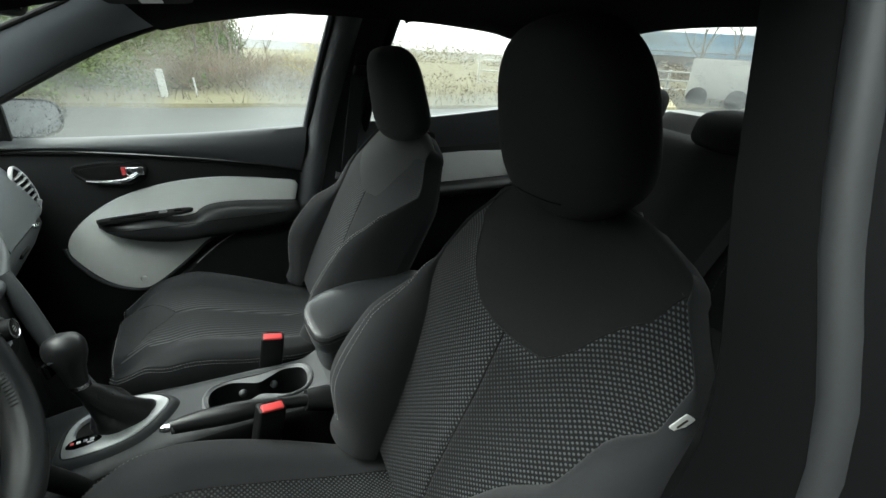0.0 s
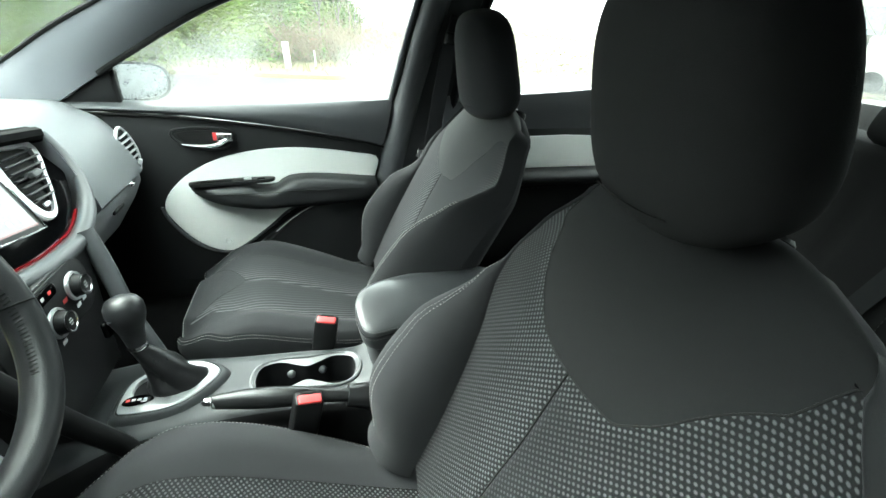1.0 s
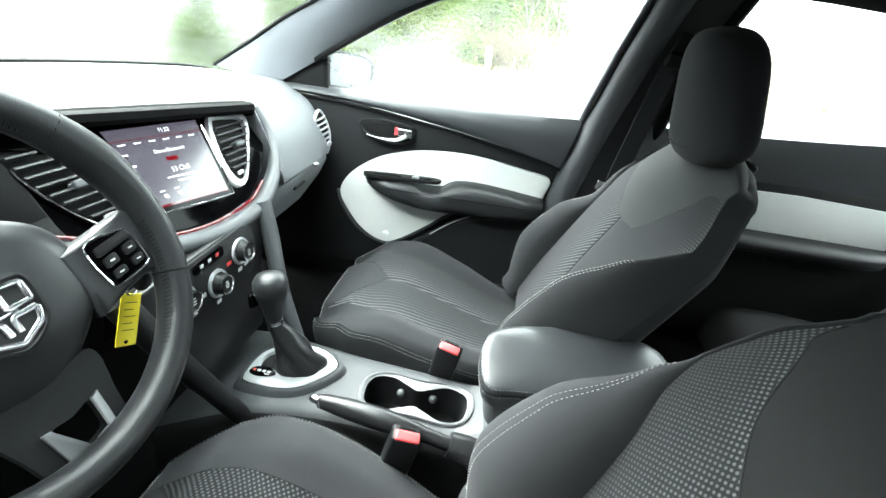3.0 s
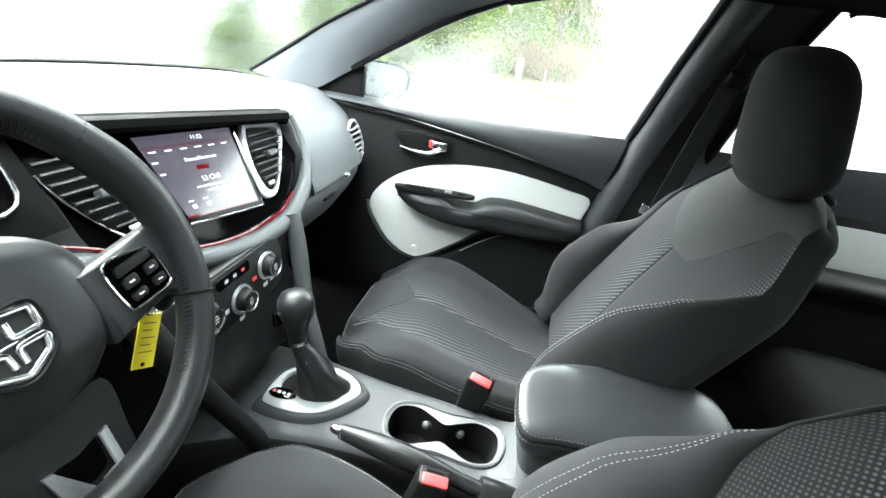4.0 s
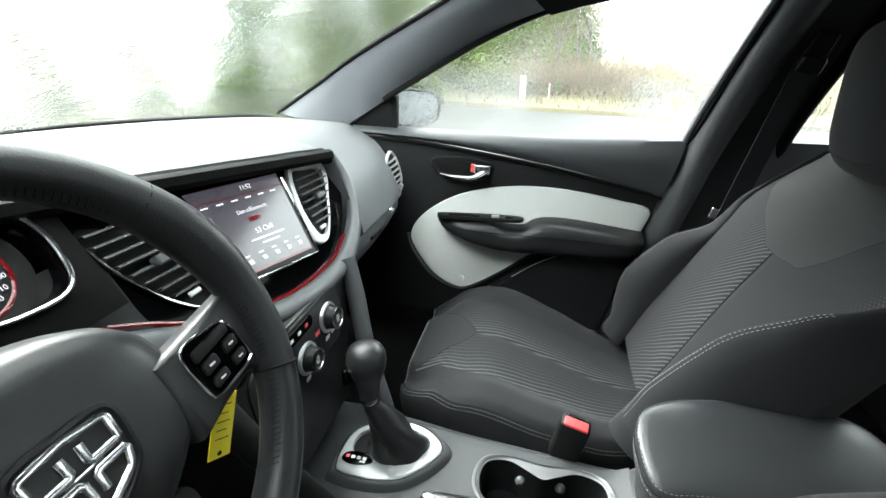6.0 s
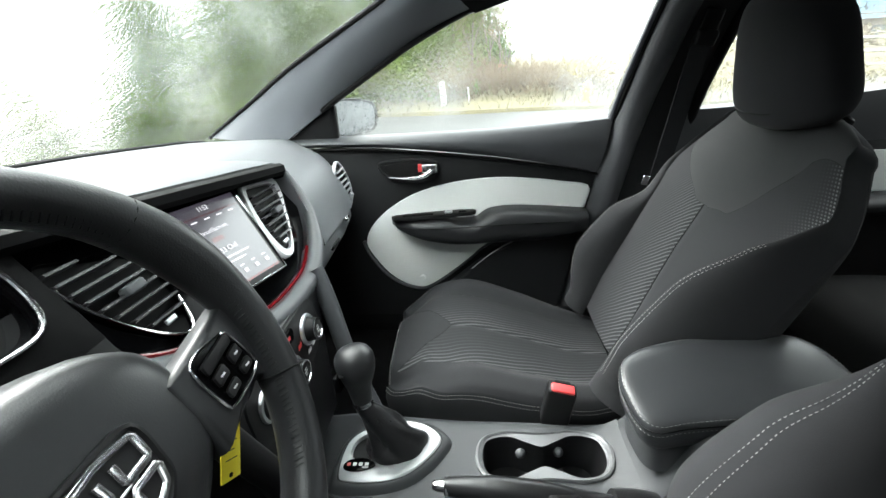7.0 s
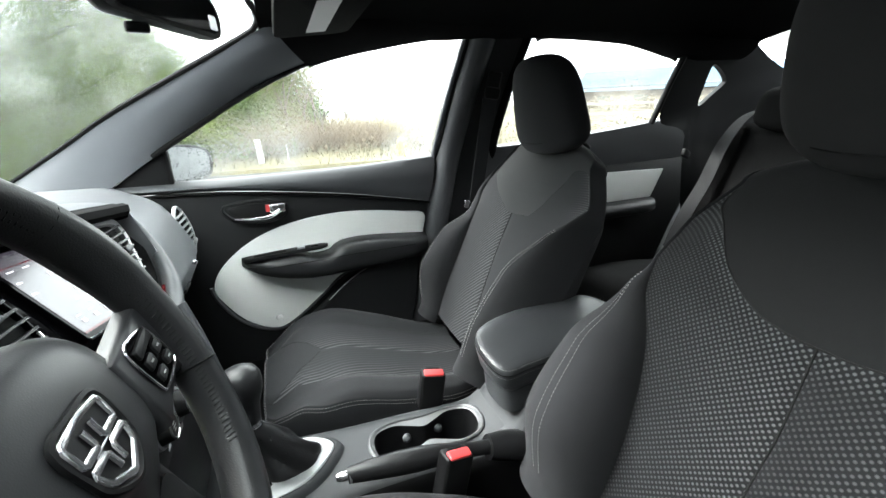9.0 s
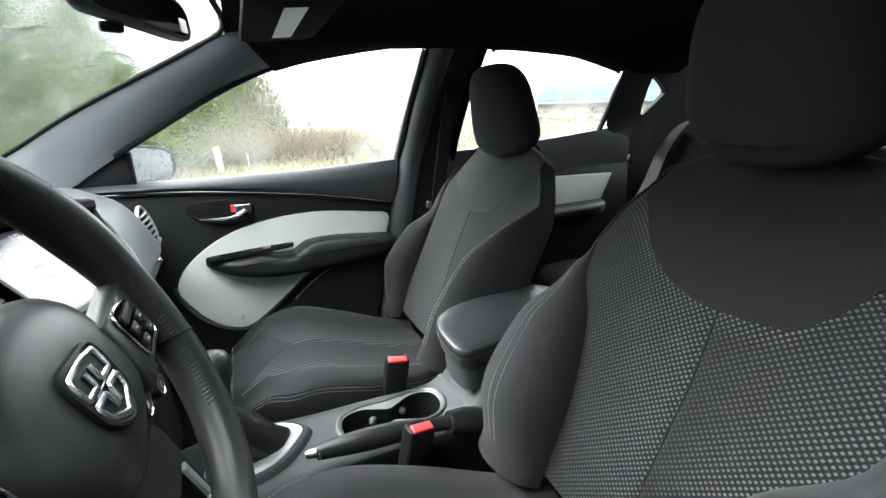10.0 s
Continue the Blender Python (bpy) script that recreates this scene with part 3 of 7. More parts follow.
    def depth(x, z):
        return 0.645 - 0.30 * max(0.0, z - 1.05) - 0.16 * max(0.0, 1.08 - z) - 0.10 * max(0.0, x - 1.35) - 0.018 * math.exp(-((z - 1.06 - 0.35 * (x - 1.3)) / 0.05) ** 2)
    for sgn, nm in ((1, "rear_pillar"), (-1, "rear_pillar_driver")):
        O, Hh = along(outer, 60), along(hole, 60)
        flip = lambda x, y, z: Vector((x, y if sgn > 0 else -0.02 - y, z))
        bm = bmesh.new()
        rows = []
        for t in (0, 0.12, 0.25, 0.4, 0.55, 0.7, 0.82, 0.92, 1):
            rows.append([flip(q.x, depth(q.x, q.y), q.y) for q in [o.lerp(h, t) for o, h in zip(O, Hh)]])
        rows.append([flip(h.x, depth(h.x, h.y) + 0.004, h.y) for h in Hh])
        rows.append([flip(h.x, depth(h.x, h.y) + 0.020, h.y) for h in Hh])
        skin(bm, rows, True)
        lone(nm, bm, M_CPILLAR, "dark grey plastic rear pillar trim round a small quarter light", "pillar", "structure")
        bm = bmesh.new()
        bm.faces.new([bm.verts.new(flip(h.x, depth(h.x, h.y) + 0.014, h.y)) for h in along(hole, 24)])
        g = lone("quarter_light", bm, M_REARGLASS, "small wet triangular quarter window glass", "window", "structure")
        g.visible_shadow = False


def windscreens():
    # windscreen, curved
    rows = []
    for t in frange(0, 1, 12):
        x, z = lerp(-1.02, -0.27, t), lerp(0.955, 1.385, t) + 0.02 * math.sin(math.pi * t)
        w = lerp(0.90, 0.64, t)
        rows.append([(x - 0.10 * (1 - s * s) * (1 - 0.5 * t), -0.01 + w * s, z - 0.06 * s ** 4) for s in frange(-1, 1, 21)])
    bm = bmesh.new()
    skin(bm, rows)
    bmesh.ops.solidify(bm, geom=bm.faces[:], thickness=0.004)
    g = lone("windscreen", bm, M_SCREENGLASS, "rain-covered windscreen glass", "windscreen", "structure")
    g.visible_shadow = False
    bm = bmesh.new()
    tube(bm, curve_pts([(-0.98, 0.77, 0.966), (-0.80, 0.722, 1.070), (-0.658, 0.677, 1.153), (-0.393, 0.582, 1.282), (-0.298, 0.547, 1.330), (-0.285, 0.50, 1.352), (-0.295, 0.43, 1.362), (-0.32, 0.2, 1.368)], 40), 0.007, 8)
    lone("windscreen_seal", bm, M_RUBBER, "black band round the windscreen edge", "seal", "structure")
    rows = []
    for t in frange(0, 1, 8):
        x, z = lerp(1.40, 1.97, t), lerp(1.395, 1.06, t)
        w = lerp(0.56, 0.58, t)
        rows.append([(x + 0.06 * (1 - s * s), -0.01 + w * s, z) for s in frange(-1, 1, 15)])
    bm = bmesh.new()
    skin(bm, rows)
    g = lone("rear_window", bm, M_BACKLIGHT, "wet rear window glass", "window", "structure")
    g.visible_shadow = False
    bm = bmesh.new()
    rows = [[(x, -0.01 + 0.62 * s, z) for s in frange(-1, 1, 9)] for x, z in ((1.42, 0.955), (1.6, 0.99), (1.97, 1.045), (2.0, 1.0))]
    skin(bm, rows)
    bmesh.ops.solidify(bm, geom=bm.faces[:], thickness=0.02)
    lone("parcel_shelf", bm, M_LINER, "dark cloth parcel shelf below the rear window", "shelf", "structure")


def shade_wall():
    """An unseen dark wall, added to block skylight on the driver's side."""
    bm = bmesh.new()
    box(bm, (18, 0.3, 2.9), (-2.0, -1.95, 1.45))
    lone("unseen_shade_wall", bm, M_HARD, "unseen dark wall added to block light on the driver's side", "wall", "structure")


shell()
shade_wall()
pillars()
windscreens()


# ---- front passenger door ----
def on_door(y0):
    """Door plane: u along the car, v up, w towards the cabin."""
    return lambda u, v, w: Vector((u, y0 - w, v))


def front_door():
    d = thing("car_door", (-0.2, 0.75, 0.36), "closed black car door with a light grey vinyl insert", "car door")
    # lower panel
    edge = [(-0.86, 0.36), (-0.86, 0.90), (-0.72, 0.928), (-0.45, 0.922), (-0.15, 0.888), (0.05, 0.856), (0.175, 0.832), (0.14, 0.62), (0.085, 0.36)]
    bm = bmesh.new()
    plate(bm, edge, on_door(0.765), 0.062, 0.01)
    part("door_panel", bm, M_LOWER, d)
    # upper roll below the glass
    A = curve_pts([(-0.88, 0.705, 0.915), (-0.72, 0.700, 0.932), (-0.45, 0.695, 0.928), (-0.15, 0.695, 0.896), (0.05, 0.695, 0.863), (0.178, 0.695, 0.836)], 40)
    B = curve_pts([(-0.90, 0.715, 0.948), (-0.72, 0.712, 0.957), (-0.45, 0.712, 0.957), (-0.15, 0.712, 0.962), (0.05, 0.712, 0.972), (0.208, 0.714, 0.984)], 40)
    rows = []
    for p, q in zip(A, B):
        r = []
        for t in frange(0, 1, 8):
            m = p.lerp(q, t)
            r.append(m + Vector((0, -0.012 * math.sin(math.pi * t) + 0.012 * (1 - t) ** 4, 0)))
        rows.append(r + [q + Vector((0, 0.012, 0.006)), q + Vector((0, 0.034, 0.002)), p + Vector((0, 0.05, 0))])
    bm = bmesh.new()
    skin(bm, rows, True, True)
    part("upper_trim", bm, M_SOFT, d)
    bm = bmesh.new()
    tube(bm, [a + Vector((0, 0.002, -0.004)) for a in A], 0.0035, 6)
    part("trim_groove", bm, M_RUBBER, d)
    # grey insert with the armrest on it
    ins = [(-0.508, 0.60), (-0.518, 0.64), (-0.495, 0.69), (-0.44, 0.742), (-0.37, 0.783), (-0.29, 0.81), (-0.20, 0.826), (-0.10, 0.831), (0.0, 0.824), (0.08, 0.813), (0.157, 0.797),
           (0.150, 0.735), (0.135, 0.668), (0.03, 0.655), (-0.06, 0.645), (-0.13, 0.617), (-0.20, 0.565), (-0.27, 0.51), (-0.325, 0.479), (-0.36, 0.473), (-0.41, 0.49), (-0.46, 0.53)]
    bm = bmesh.new()
    plate(bm, smooth2(ins, 96), on_door(0.705), 0.010, 0.006)
    part("insert", bm, M_INSERT, d, "light grey vinyl door insert")
    # dark rim round the insert
    rim = [Vector((u, 0.699, v)) for u, v in [(-0.05, 0.655), (-0.14, 0.619), (-0.20, 0.568), (-0.27, 0.513), (-0.325, 0.477), (-0.36, 0.469), (-0.415, 0.486), (-0.468, 0.527), (-0.514, 0.597), (-0.525, 0.64)]]
    bm = bmesh.new()
    tube(bm, curve_pts(rim, 60), 0.006, 8)
    part("insert_rim", bm, M_SOFT, d)
    # armrest pad
    rows = []
    for u in frange(0, 1, 30):
        x = lerp(-0.432, 0.15, u)
        top = table([(0, 0.716), (0.29, 0.727), (0.35, 0.712), (0.43, 0.713), (0.51, 0.741), (0.62, 0.748), (1, 0.733)], u)
        bot = table([(0, 0.697), (0.12, 0.665), (0.35, 0.640), (0.7, 0.645), (1, 0.668)], u)
        out = 0.076 * min(1, math.sqrt(max(0.0, u) / 0.18)) * (1.0 if u < 0.93 else 1 - (u - 0.93) * 4)
        c, hh = (top + bot) / 2, (top - bot) / 2
        ring = []
        for k in range(20):
            a = math.pi * (k / 19 - 0.5)
            ring.append((x, 0.697 - out * abs(math.cos(a)) ** 0.55, c + hh * (abs(math.sin(a)) ** 0.8) * (1 if a > 0 else -1)))
        rows.append(ring)
    bm = bmesh.new()
    skin(bm, rows, True, True)
    arm = part("armrest", bm, M_LEATHER, d, "black padded armrest")
    bm = bmesh.new()
    plate(bm, smooth2([(-0.425, -0.005), (-0.40, -0.018), (-0.25, -0.018), (-0.185, -0.014), (-0.18, 0.014), (-0.26, 0.022), (-0.41, 0.014)], 40),
          lambda u, v, w: Vector((u, 0.662 + v * 1.0, 0.722 + (u + 0.42) * 0.055 + w)), 0.010, 0.003)
    part("switch_panel", bm, M_HARD, arm)
    bm = bmesh.new()
    box(bm, (0.09, 0.012, 0.004), (-0.345, 0.655, 0.7375), pose(0, 0, 0, 0, -3, 0), 0.001)
    part("slot", bm, M_RUBBER, arm)
    for x in (-0.255, -0.215):
        bm = bmesh.new()
        box(bm, (0.022, 0.013, 0.007), (x, 0.658, 0.743), pose(0, 0, 0, 0, -3, 0), 0.002)
        part("window_switch", bm, M_SATIN if x < -0.23 else M_GLOSS, arm)
    bm = bmesh.new()
    tube(bm, curve_pts([(-0.41, 0.648, 0.703), (-0.36, 0.628, 0.702), (-0.25, 0.6195, 0.706), (-0.1, 0.6195, 0.712), (0.10, 0.621, 0.716)], 30), 0.0014, 6)
    part("seam", bm, M_RUBBER, arm)
    # pocket below
    pk = [(-0.33, 0.36), (-0.31, 0.44), (-0.25, 0.50), (-0.18, 0.557), (-0.12, 0.605), (-0.05, 0.642), (0.03, 0.652), (0.132, 0.664), (0.12, 0.55), (0.08, 0.36)]
    bm = bmesh.new()
    plate(bm, pk, on_door(0.705), 0.035, 0.012, 4)
    poc = part("map_pocket", bm, M_LOWER, d)
    bm = bmesh.new()
    tube(bm, curve_pts([(-0.19, 0.668, 0.551), (-0.12, 0.668, 0.608), (-0.05, 0.668, 0.645), (0.03, 0.668, 0.656), (0.13, 0.669, 0.667)], 40), 0.0016, 6)
    part("piping", bm, M_GREYINK, poc)
    # round tweeter light spot at the insert's foot
    bm = bmesh.new()
    lathe(bm, pose(-0.349, 0.694, 0.509, 90, 0, 0), [(0.0, 0.006), (0.008, 0.005), (0.011, 0.0)], 20)
    part("button", bm, M_INSERT, d)
    # recessed latch handle
    bez = smooth2([(-0.455, 0.874), (-0.44, 0.886), (-0.37, 0.893), (-0.295, 0.885), (-0.28, 0.868), (-0.295, 0.84), (-0.34, 0.827), (-0.40, 0.833), (-0.44, 0.852)], 48)
    bm = bmesh.new()
    plate(bm, bez, on_door(0.708), 0.012, 0.004)
    hb = part("handle_bezel", bm, M_HARD, d)
    bm = bmesh.new()
    tube(bm, [Vector((u, 0.6985, v)) for u, v in bez], 0.0045, 8, True)
    part("bezel_ring", bm, M_LOWER, hb)
    cup = [( -0.367 + (u + 0.367) * 0.82, 0.861 + (v - 0.861) * 0.74) for u, v in bez]
    bm = bmesh.new()
    plate(bm, cup, on_door(0.7), 0.0065, 0.001)
    part("recess", bm, M_RUBBER, hb)
    bm = bmesh.new()
    tube(bm, curve_pts([(-0.425, 0.683, 0.846), (-0.38, 0.672, 0.844), (-0.33, 0.670, 0.847), (-0.300, 0.676, 0.862)], 20), [0.006 + 0.004 * i / 19 for i in range(20)], 10, flat=0.7)
    part("latch_handle", bm, M_CHROME, hb, "chrome latch handle")
    bm = bmesh.new()
    box(bm, (0.045, 0.012, 0.026), (-0.306, 0.682, 0.868), None, 0.004)
    part("lock_knob", bm, M_CHROME, hb)
    bm = bmesh.new()
    box(bm, (0.012, 0.010, 0.022), (-0.333, 0.684, 0.870), None, 0.002)
    part("lock_flag", bm, M_RED, hb, "red lock flag")
    # glass
    out = [(-0.70, 0.95), (-0.555, 1.060), (-0.32, 1.195), (-0.153, 1.268), (-0.03, 1.30), (0.12, 1.325), (0.287, 1.338), (0.25, 1.17), (0.205, 0.96)]
    bm = bmesh.new()
    f = bm.faces.new([bm.verts.new((u, GLASS_Y(v), v)) for u, v in out])
    bmesh.ops.triangulate(bm, faces=[f])
    g = part("window_glass", bm, M_SIDEGLASS, d, "rain-dotted side window glass")
    g.visible_shadow = False
    # glass channel round the opening, black
    bm = bmesh.new()
    tube(bm, curve_pts([(u, GLASS_Y(v) - 0.01, v) for u, v in [(-0.60, 1.036), (-0.555, 1.064), (-0.32, 1.199), (-0.153, 1.272), (-0.03, 1.304), (0.12, 1.329), (0.27, 1.340)]], 40), 0.008, 8)
    tube(bm, curve_pts([(0.287, GLASS_Y(1.338) - 0.008, 1.338), (0.252, GLASS_Y(1.17) - 0.008, 1.17), (0.213, GLASS_Y(0.97) - 0.02, 0.975)], 16), 0.006, 8)
    part("window_channel", bm, M_RUBBER, d)
    bm = bmesh.new()
    tube(bm, curve_pts([(0.300, GLASS_Y(1.33) - 0.002, 1.335), (0.265, GLASS_Y(1.17) - 0.002, 1.17), (0.226, GLASS_Y(0.97) - 0.012, 0.975)], 16), 0.007, 8)
    part("door_frame", bm, M_SATIN, d, "grey door frame edge")
    # mirror patch in the front corner of the window
    bm = bmesh.new()
    plate(bm, [(-0.715, 0.955), (-0.60, 1.035), (-0.578, 1.045), (-0.565, 0.958)], lambda u, v, w: Vector((u, 0.735 - w, v)), 0.022, 0.004)
    part("mirror_sail", bm, M_HARD, d)
    bm = bmesh.new()
    box(bm, (0.013, 0.02, 0.09), (-0.572, 0.722, 1.002), None, 0.004)
    part("quarter_bar", bm, M_RUBBER, d)


def side_mirror():
    m = thing("side_mirror", (-0.53, 0.84, 0.95), "wet door mirror in a dark housing", "mirror")
    at = pose(-0.536, 0.832, 1.002, 0, 0, -30)
    face = smooth2([(-0.112, 0.040), (-0.085, 0.057), (-0.02, 0.056), (0.055, 0.043), (0.088, 0.022), (0.092, -0.022), (0.070, -0.050), (0.0, -0.058), (-0.085, -0.052), (-0.112, -0.036)], 56)
    rows = []
    for t in frange(0, 1, 12):
        sc = max((1 - t ** 2.4) ** 0.5 if t < 1 else 0.02, 0.03)
        rows.append([at @ Vector((-0.105 * t, u * sc, v * sc)) for u, v in face])
    bm = bmesh.new()
    skin(bm, rows, True, True)
    part("housing", bm, M_CASE, m)
    bm = bmesh.new()
    skin(bm, [[at @ Vector((w, u * k, v * k)) for u, v in face] for k, w in ((1.01, -0.006), (1.01, 0.004), (0.97, 0.008), (0.90, 0.006), (0.86, -0.004))], True)
    part("housing_rim", bm, M_RUBBER, m, "black rim of the mirror housing")
    bm = bmesh.new()
    plate(bm, [(u * 0.89, v * 0.87) for u, v in face], lambda u, v, w: at @ Vector((0.001 + w, u, v)), 0.003)
    part("mirror_glass", bm, M_WETMIRROR, m, "rain-spotted mirror glass")
    rr = random.Random(4)
    bm = bmesh.new()
    for _ in range(150):
        u, v = rr.choice(face)
        k = 0.88 - 0.5 * rr.random() ** 2.6
        p = Vector((0.0042, u * k + rr.uniform(-0.004, 0.004), v * k + rr.uniform(-0.004, 0.004)))
        r = rr.uniform(0.0010, 0.0028)
        lathe(bm, at @ Matrix.Translation(p) @ pose(0, 0, 0, 0, 90, 0), [(r, 0.0), (r * 0.8, r * 0.4), (r * 0.4, r * 0.6), (0.0, r * 0.66)], 7)
    part("rain_drops", bm, M_DARKGLASS, m, "rain drops on the mirror glass")
    bm = bmesh.new()
    tube(bm, [(-0.57, 0.86, 0.955), (-0.60, 0.81, 0.948), (-0.62, 0.75, 0.962)], [0.02, 0.024, 0.03], 10)
    part("arm", bm, M_HARD, m)


# ---- rear doors ----
def rear_door(sgn, label):
    d = thing("rear_car_door", (0.8, 0.74 * sgn - 0.01, 0.36), label, "car door")
    fy = (lambda y: y) if sgn > 0 else (lambda y: -0.02 - y)
    pl = lambda y0: (lambda u, v, w: Vector((u, fy(y0 - w), v)))
    bm = bmesh.new()
    plate(bm, [(0.40, 0.36), (0.40, 0.90), (0.75, 0.915), (1.36, 0.925), (1.36, 0.80), (1.26, 0.60), (1.15, 0.36)], pl(0.76), 0.07, 0.012)
    part("door_panel", bm, M_LOWER, d)
    rows = []
    for x in frange(0.38, 1.36, 26):
        t = min(1.0, (x - 0.38) / 0.84)
        zt = lerp(1.0, 1.07, t ** 1.5)
        zb = lerp(0.885, 0.905, t)
        r = [Vector((x, fy(0.688 + 0.02 * (abs(s - 0.35) ** 2)), lerp(zb, zt, s))) for s in frange(0, 1, 8)]
        rows.append(r + [Vector((x, fy(0.735), zt + 0.004)), Vector((x, fy(0.735), zb))])
    bm = bmesh.new()
    skin(bm, rows, True, True)
    part("upper_trim", bm, M_SOFT, d)
    bm = bmesh.new()
    plate(bm, [(0.42, 0.76), (0.44, 0.83), (0.60, 0.868), (0.85, 0.878), (1.186, 0.872), (1.165, 0.82), (1.125, 0.740), (0.7, 0.735)], pl(0.695), 0.010, 0.005)
    part("insert", bm, M_INSERT, d, "light grey vinyl door insert")
    rows = []
    for u in frange(0, 1, 20):
        x = lerp(0.45, 1.13, u)
        c, hh = 0.722 + 0.01 * u, 0.03
        out = 0.07 * min(1, math.sqrt(u / 0.15 + 0.01)) * (1 if u < 0.92 else 1 - (u - 0.92) * 5)
        rows.append([(x, fy(0.69 - out * abs(math.cos(a)) ** 0.6), c + hh * math.sin(a)) for a in [math.pi * (k / 13 - 0.5) for k in range(14)]])
    bm = bmesh.new()
    skin(bm, rows, True, True)
    part("armrest", bm, M_LOWER, d)
    bm = bmesh.new()
    stitches(bm, curve_pts([(0.55, fy(0.683), 0.655), (0.75, fy(0.683), 0.675), (0.95, fy(0.683), 0.685)], 20), 0.02, 0.0006, 0.001)
    part("piping", bm, M_SOFT, d)
    out = [(0.425, 0.98), (0.455, 1.17), (0.50, 1.335), (0.60, 1.347), (0.80, 1.337), (1.115, 1.285), (1.115, 1.22), (1.115, 1.05), (0.8, 1.0)]
    bm = bmesh.new()
    f = bm.faces.new([bm.verts.new((u, fy(GLASS_Y(v) - 0.005), v)) for u, v in out])
    bmesh.ops.triangulate(bm, faces=[f])
    g = part("window_glass", bm, M_REARGLASS, d, "rain-dotted side window glass")
    g.visible_shadow = False
    bm = bmesh.new()
    tube(bm, curve_pts([(u, fy(GLASS_Y(v) - 0.014), v) for u, v in [(0.515, 1.328), (0.56, 1.338), (0.80, 1.334), (1.06, 1.288), (1.105, 1.275)]], 50), 0.008, 8)
    part("window_channel", bm, M_RUBBER, d)
    bm = bmesh.new()
    tube(bm, curve_pts([(1.104, fy(0.575), 1.285), (1.085, fy(0.604), 1.20), (1.068, fy(0.620), 1.13), (1.050, fy(0.640), 1.055)], 12), 0.011, 8)
    part("window_post", bm, M_HARD, d)


front_door()
side_mirror()
rear_door(1, "closed black rear door with a light grey insert")
rear_door(-1, "closed black rear door behind the driver's seat")


# ---- dashboard ----
def island_x(y, z):
    """Depth of the black island's face on the dashboard."""
    return -0.65 + 0.65 * (0.985 - z) + 0.085 * (max(y, -0.34) - 0.03)


def on_island(u, v, w):
    return Vector((island_x(u, v) + 0.85 * w, u, v + 0.5 * w))


def air_vent(d, outline, slat_zs, label, knob, foot, wide):
    bm = bmesh.new()
    O = smooth2(outline, 48)
    cu, cv = sum(p[0] for p in O) / 48, sum(p[1] for p in O) / 48
    ring = lambda k, h: [on_island(cu + (u - cu) * (1 + k), cv + (v - cv) * (1 + k * 0.55), h) for u, v in O]
    skin(bm, [ring(wide, 0.001), ring(wide, 0.007), ring(wide * 0.85, 0.010), ring(0.03, 0.010), ring(0.0, 0.007), ring(-0.02, 0.0)], True)
    fr = part("vent_frame", bm, M_SILVER if wide > 0.1 else M_GLOSS, d, label)
    if wide < 0.1:
        bm = bmesh.new()
        tube(bm, [on_island(u, v, 0.011) for u, v in O[21:46]], 0.002, 6)
        part("bright_edge", bm, M_CHROME, fr)
    bm = bmesh.new()
    plate(bm, O, lambda u, v, w: on_island(u, v, w - 0.001), 0.004)
    part("vent_back", bm, M_RUBBER, fr)
    for z in slat_zs:
        ys = sorted(u for (u, v), (u2, v2) in zip(O, O[1:] + O[:1]) if (v - z) * (v2 - z) <= 0)
        if len(ys) < 2:
            continue
        a, b = on_island(ys[0] + 0.002, z, 0.008), on_island(ys[-1] - 0.002, z, 0.008)
        bm = bmesh.new()
        n = Vector((0.85, 0, 0.5)) * 0.0085
        t = Vector((-0.45, 0, 0.75)) * 0.0030
        rows = [[p - n + t, p + n + t * 0.6, p + n * 1.1 - t * 0.6, p - n - t] for p in (a, b)]
        skin(bm, rows, True, True)
        part("slat", bm, M_SLAT, fr)
    bm = bmesh.new()
    box(bm, (0.018, 0.03, 0.014), on_island(knob[0], knob[1], 0.016), pose(0, 0, 0, 0, -30, 0), 0.004)
    part("vent_slider", bm, M_CONSOLE, fr)
    # small pale icon plate at the vent's foot
    bm = bmesh.new()
    box(bm, (0.004, 0.020, 0.008), on_island(foot[0], foot[1], 0.012), pose(0, 0, 0, 0, -30, 0), 0.002)
    part("vent_icon", bm, M_SATIN, fr, "small silver icon plate at the vent's foot")


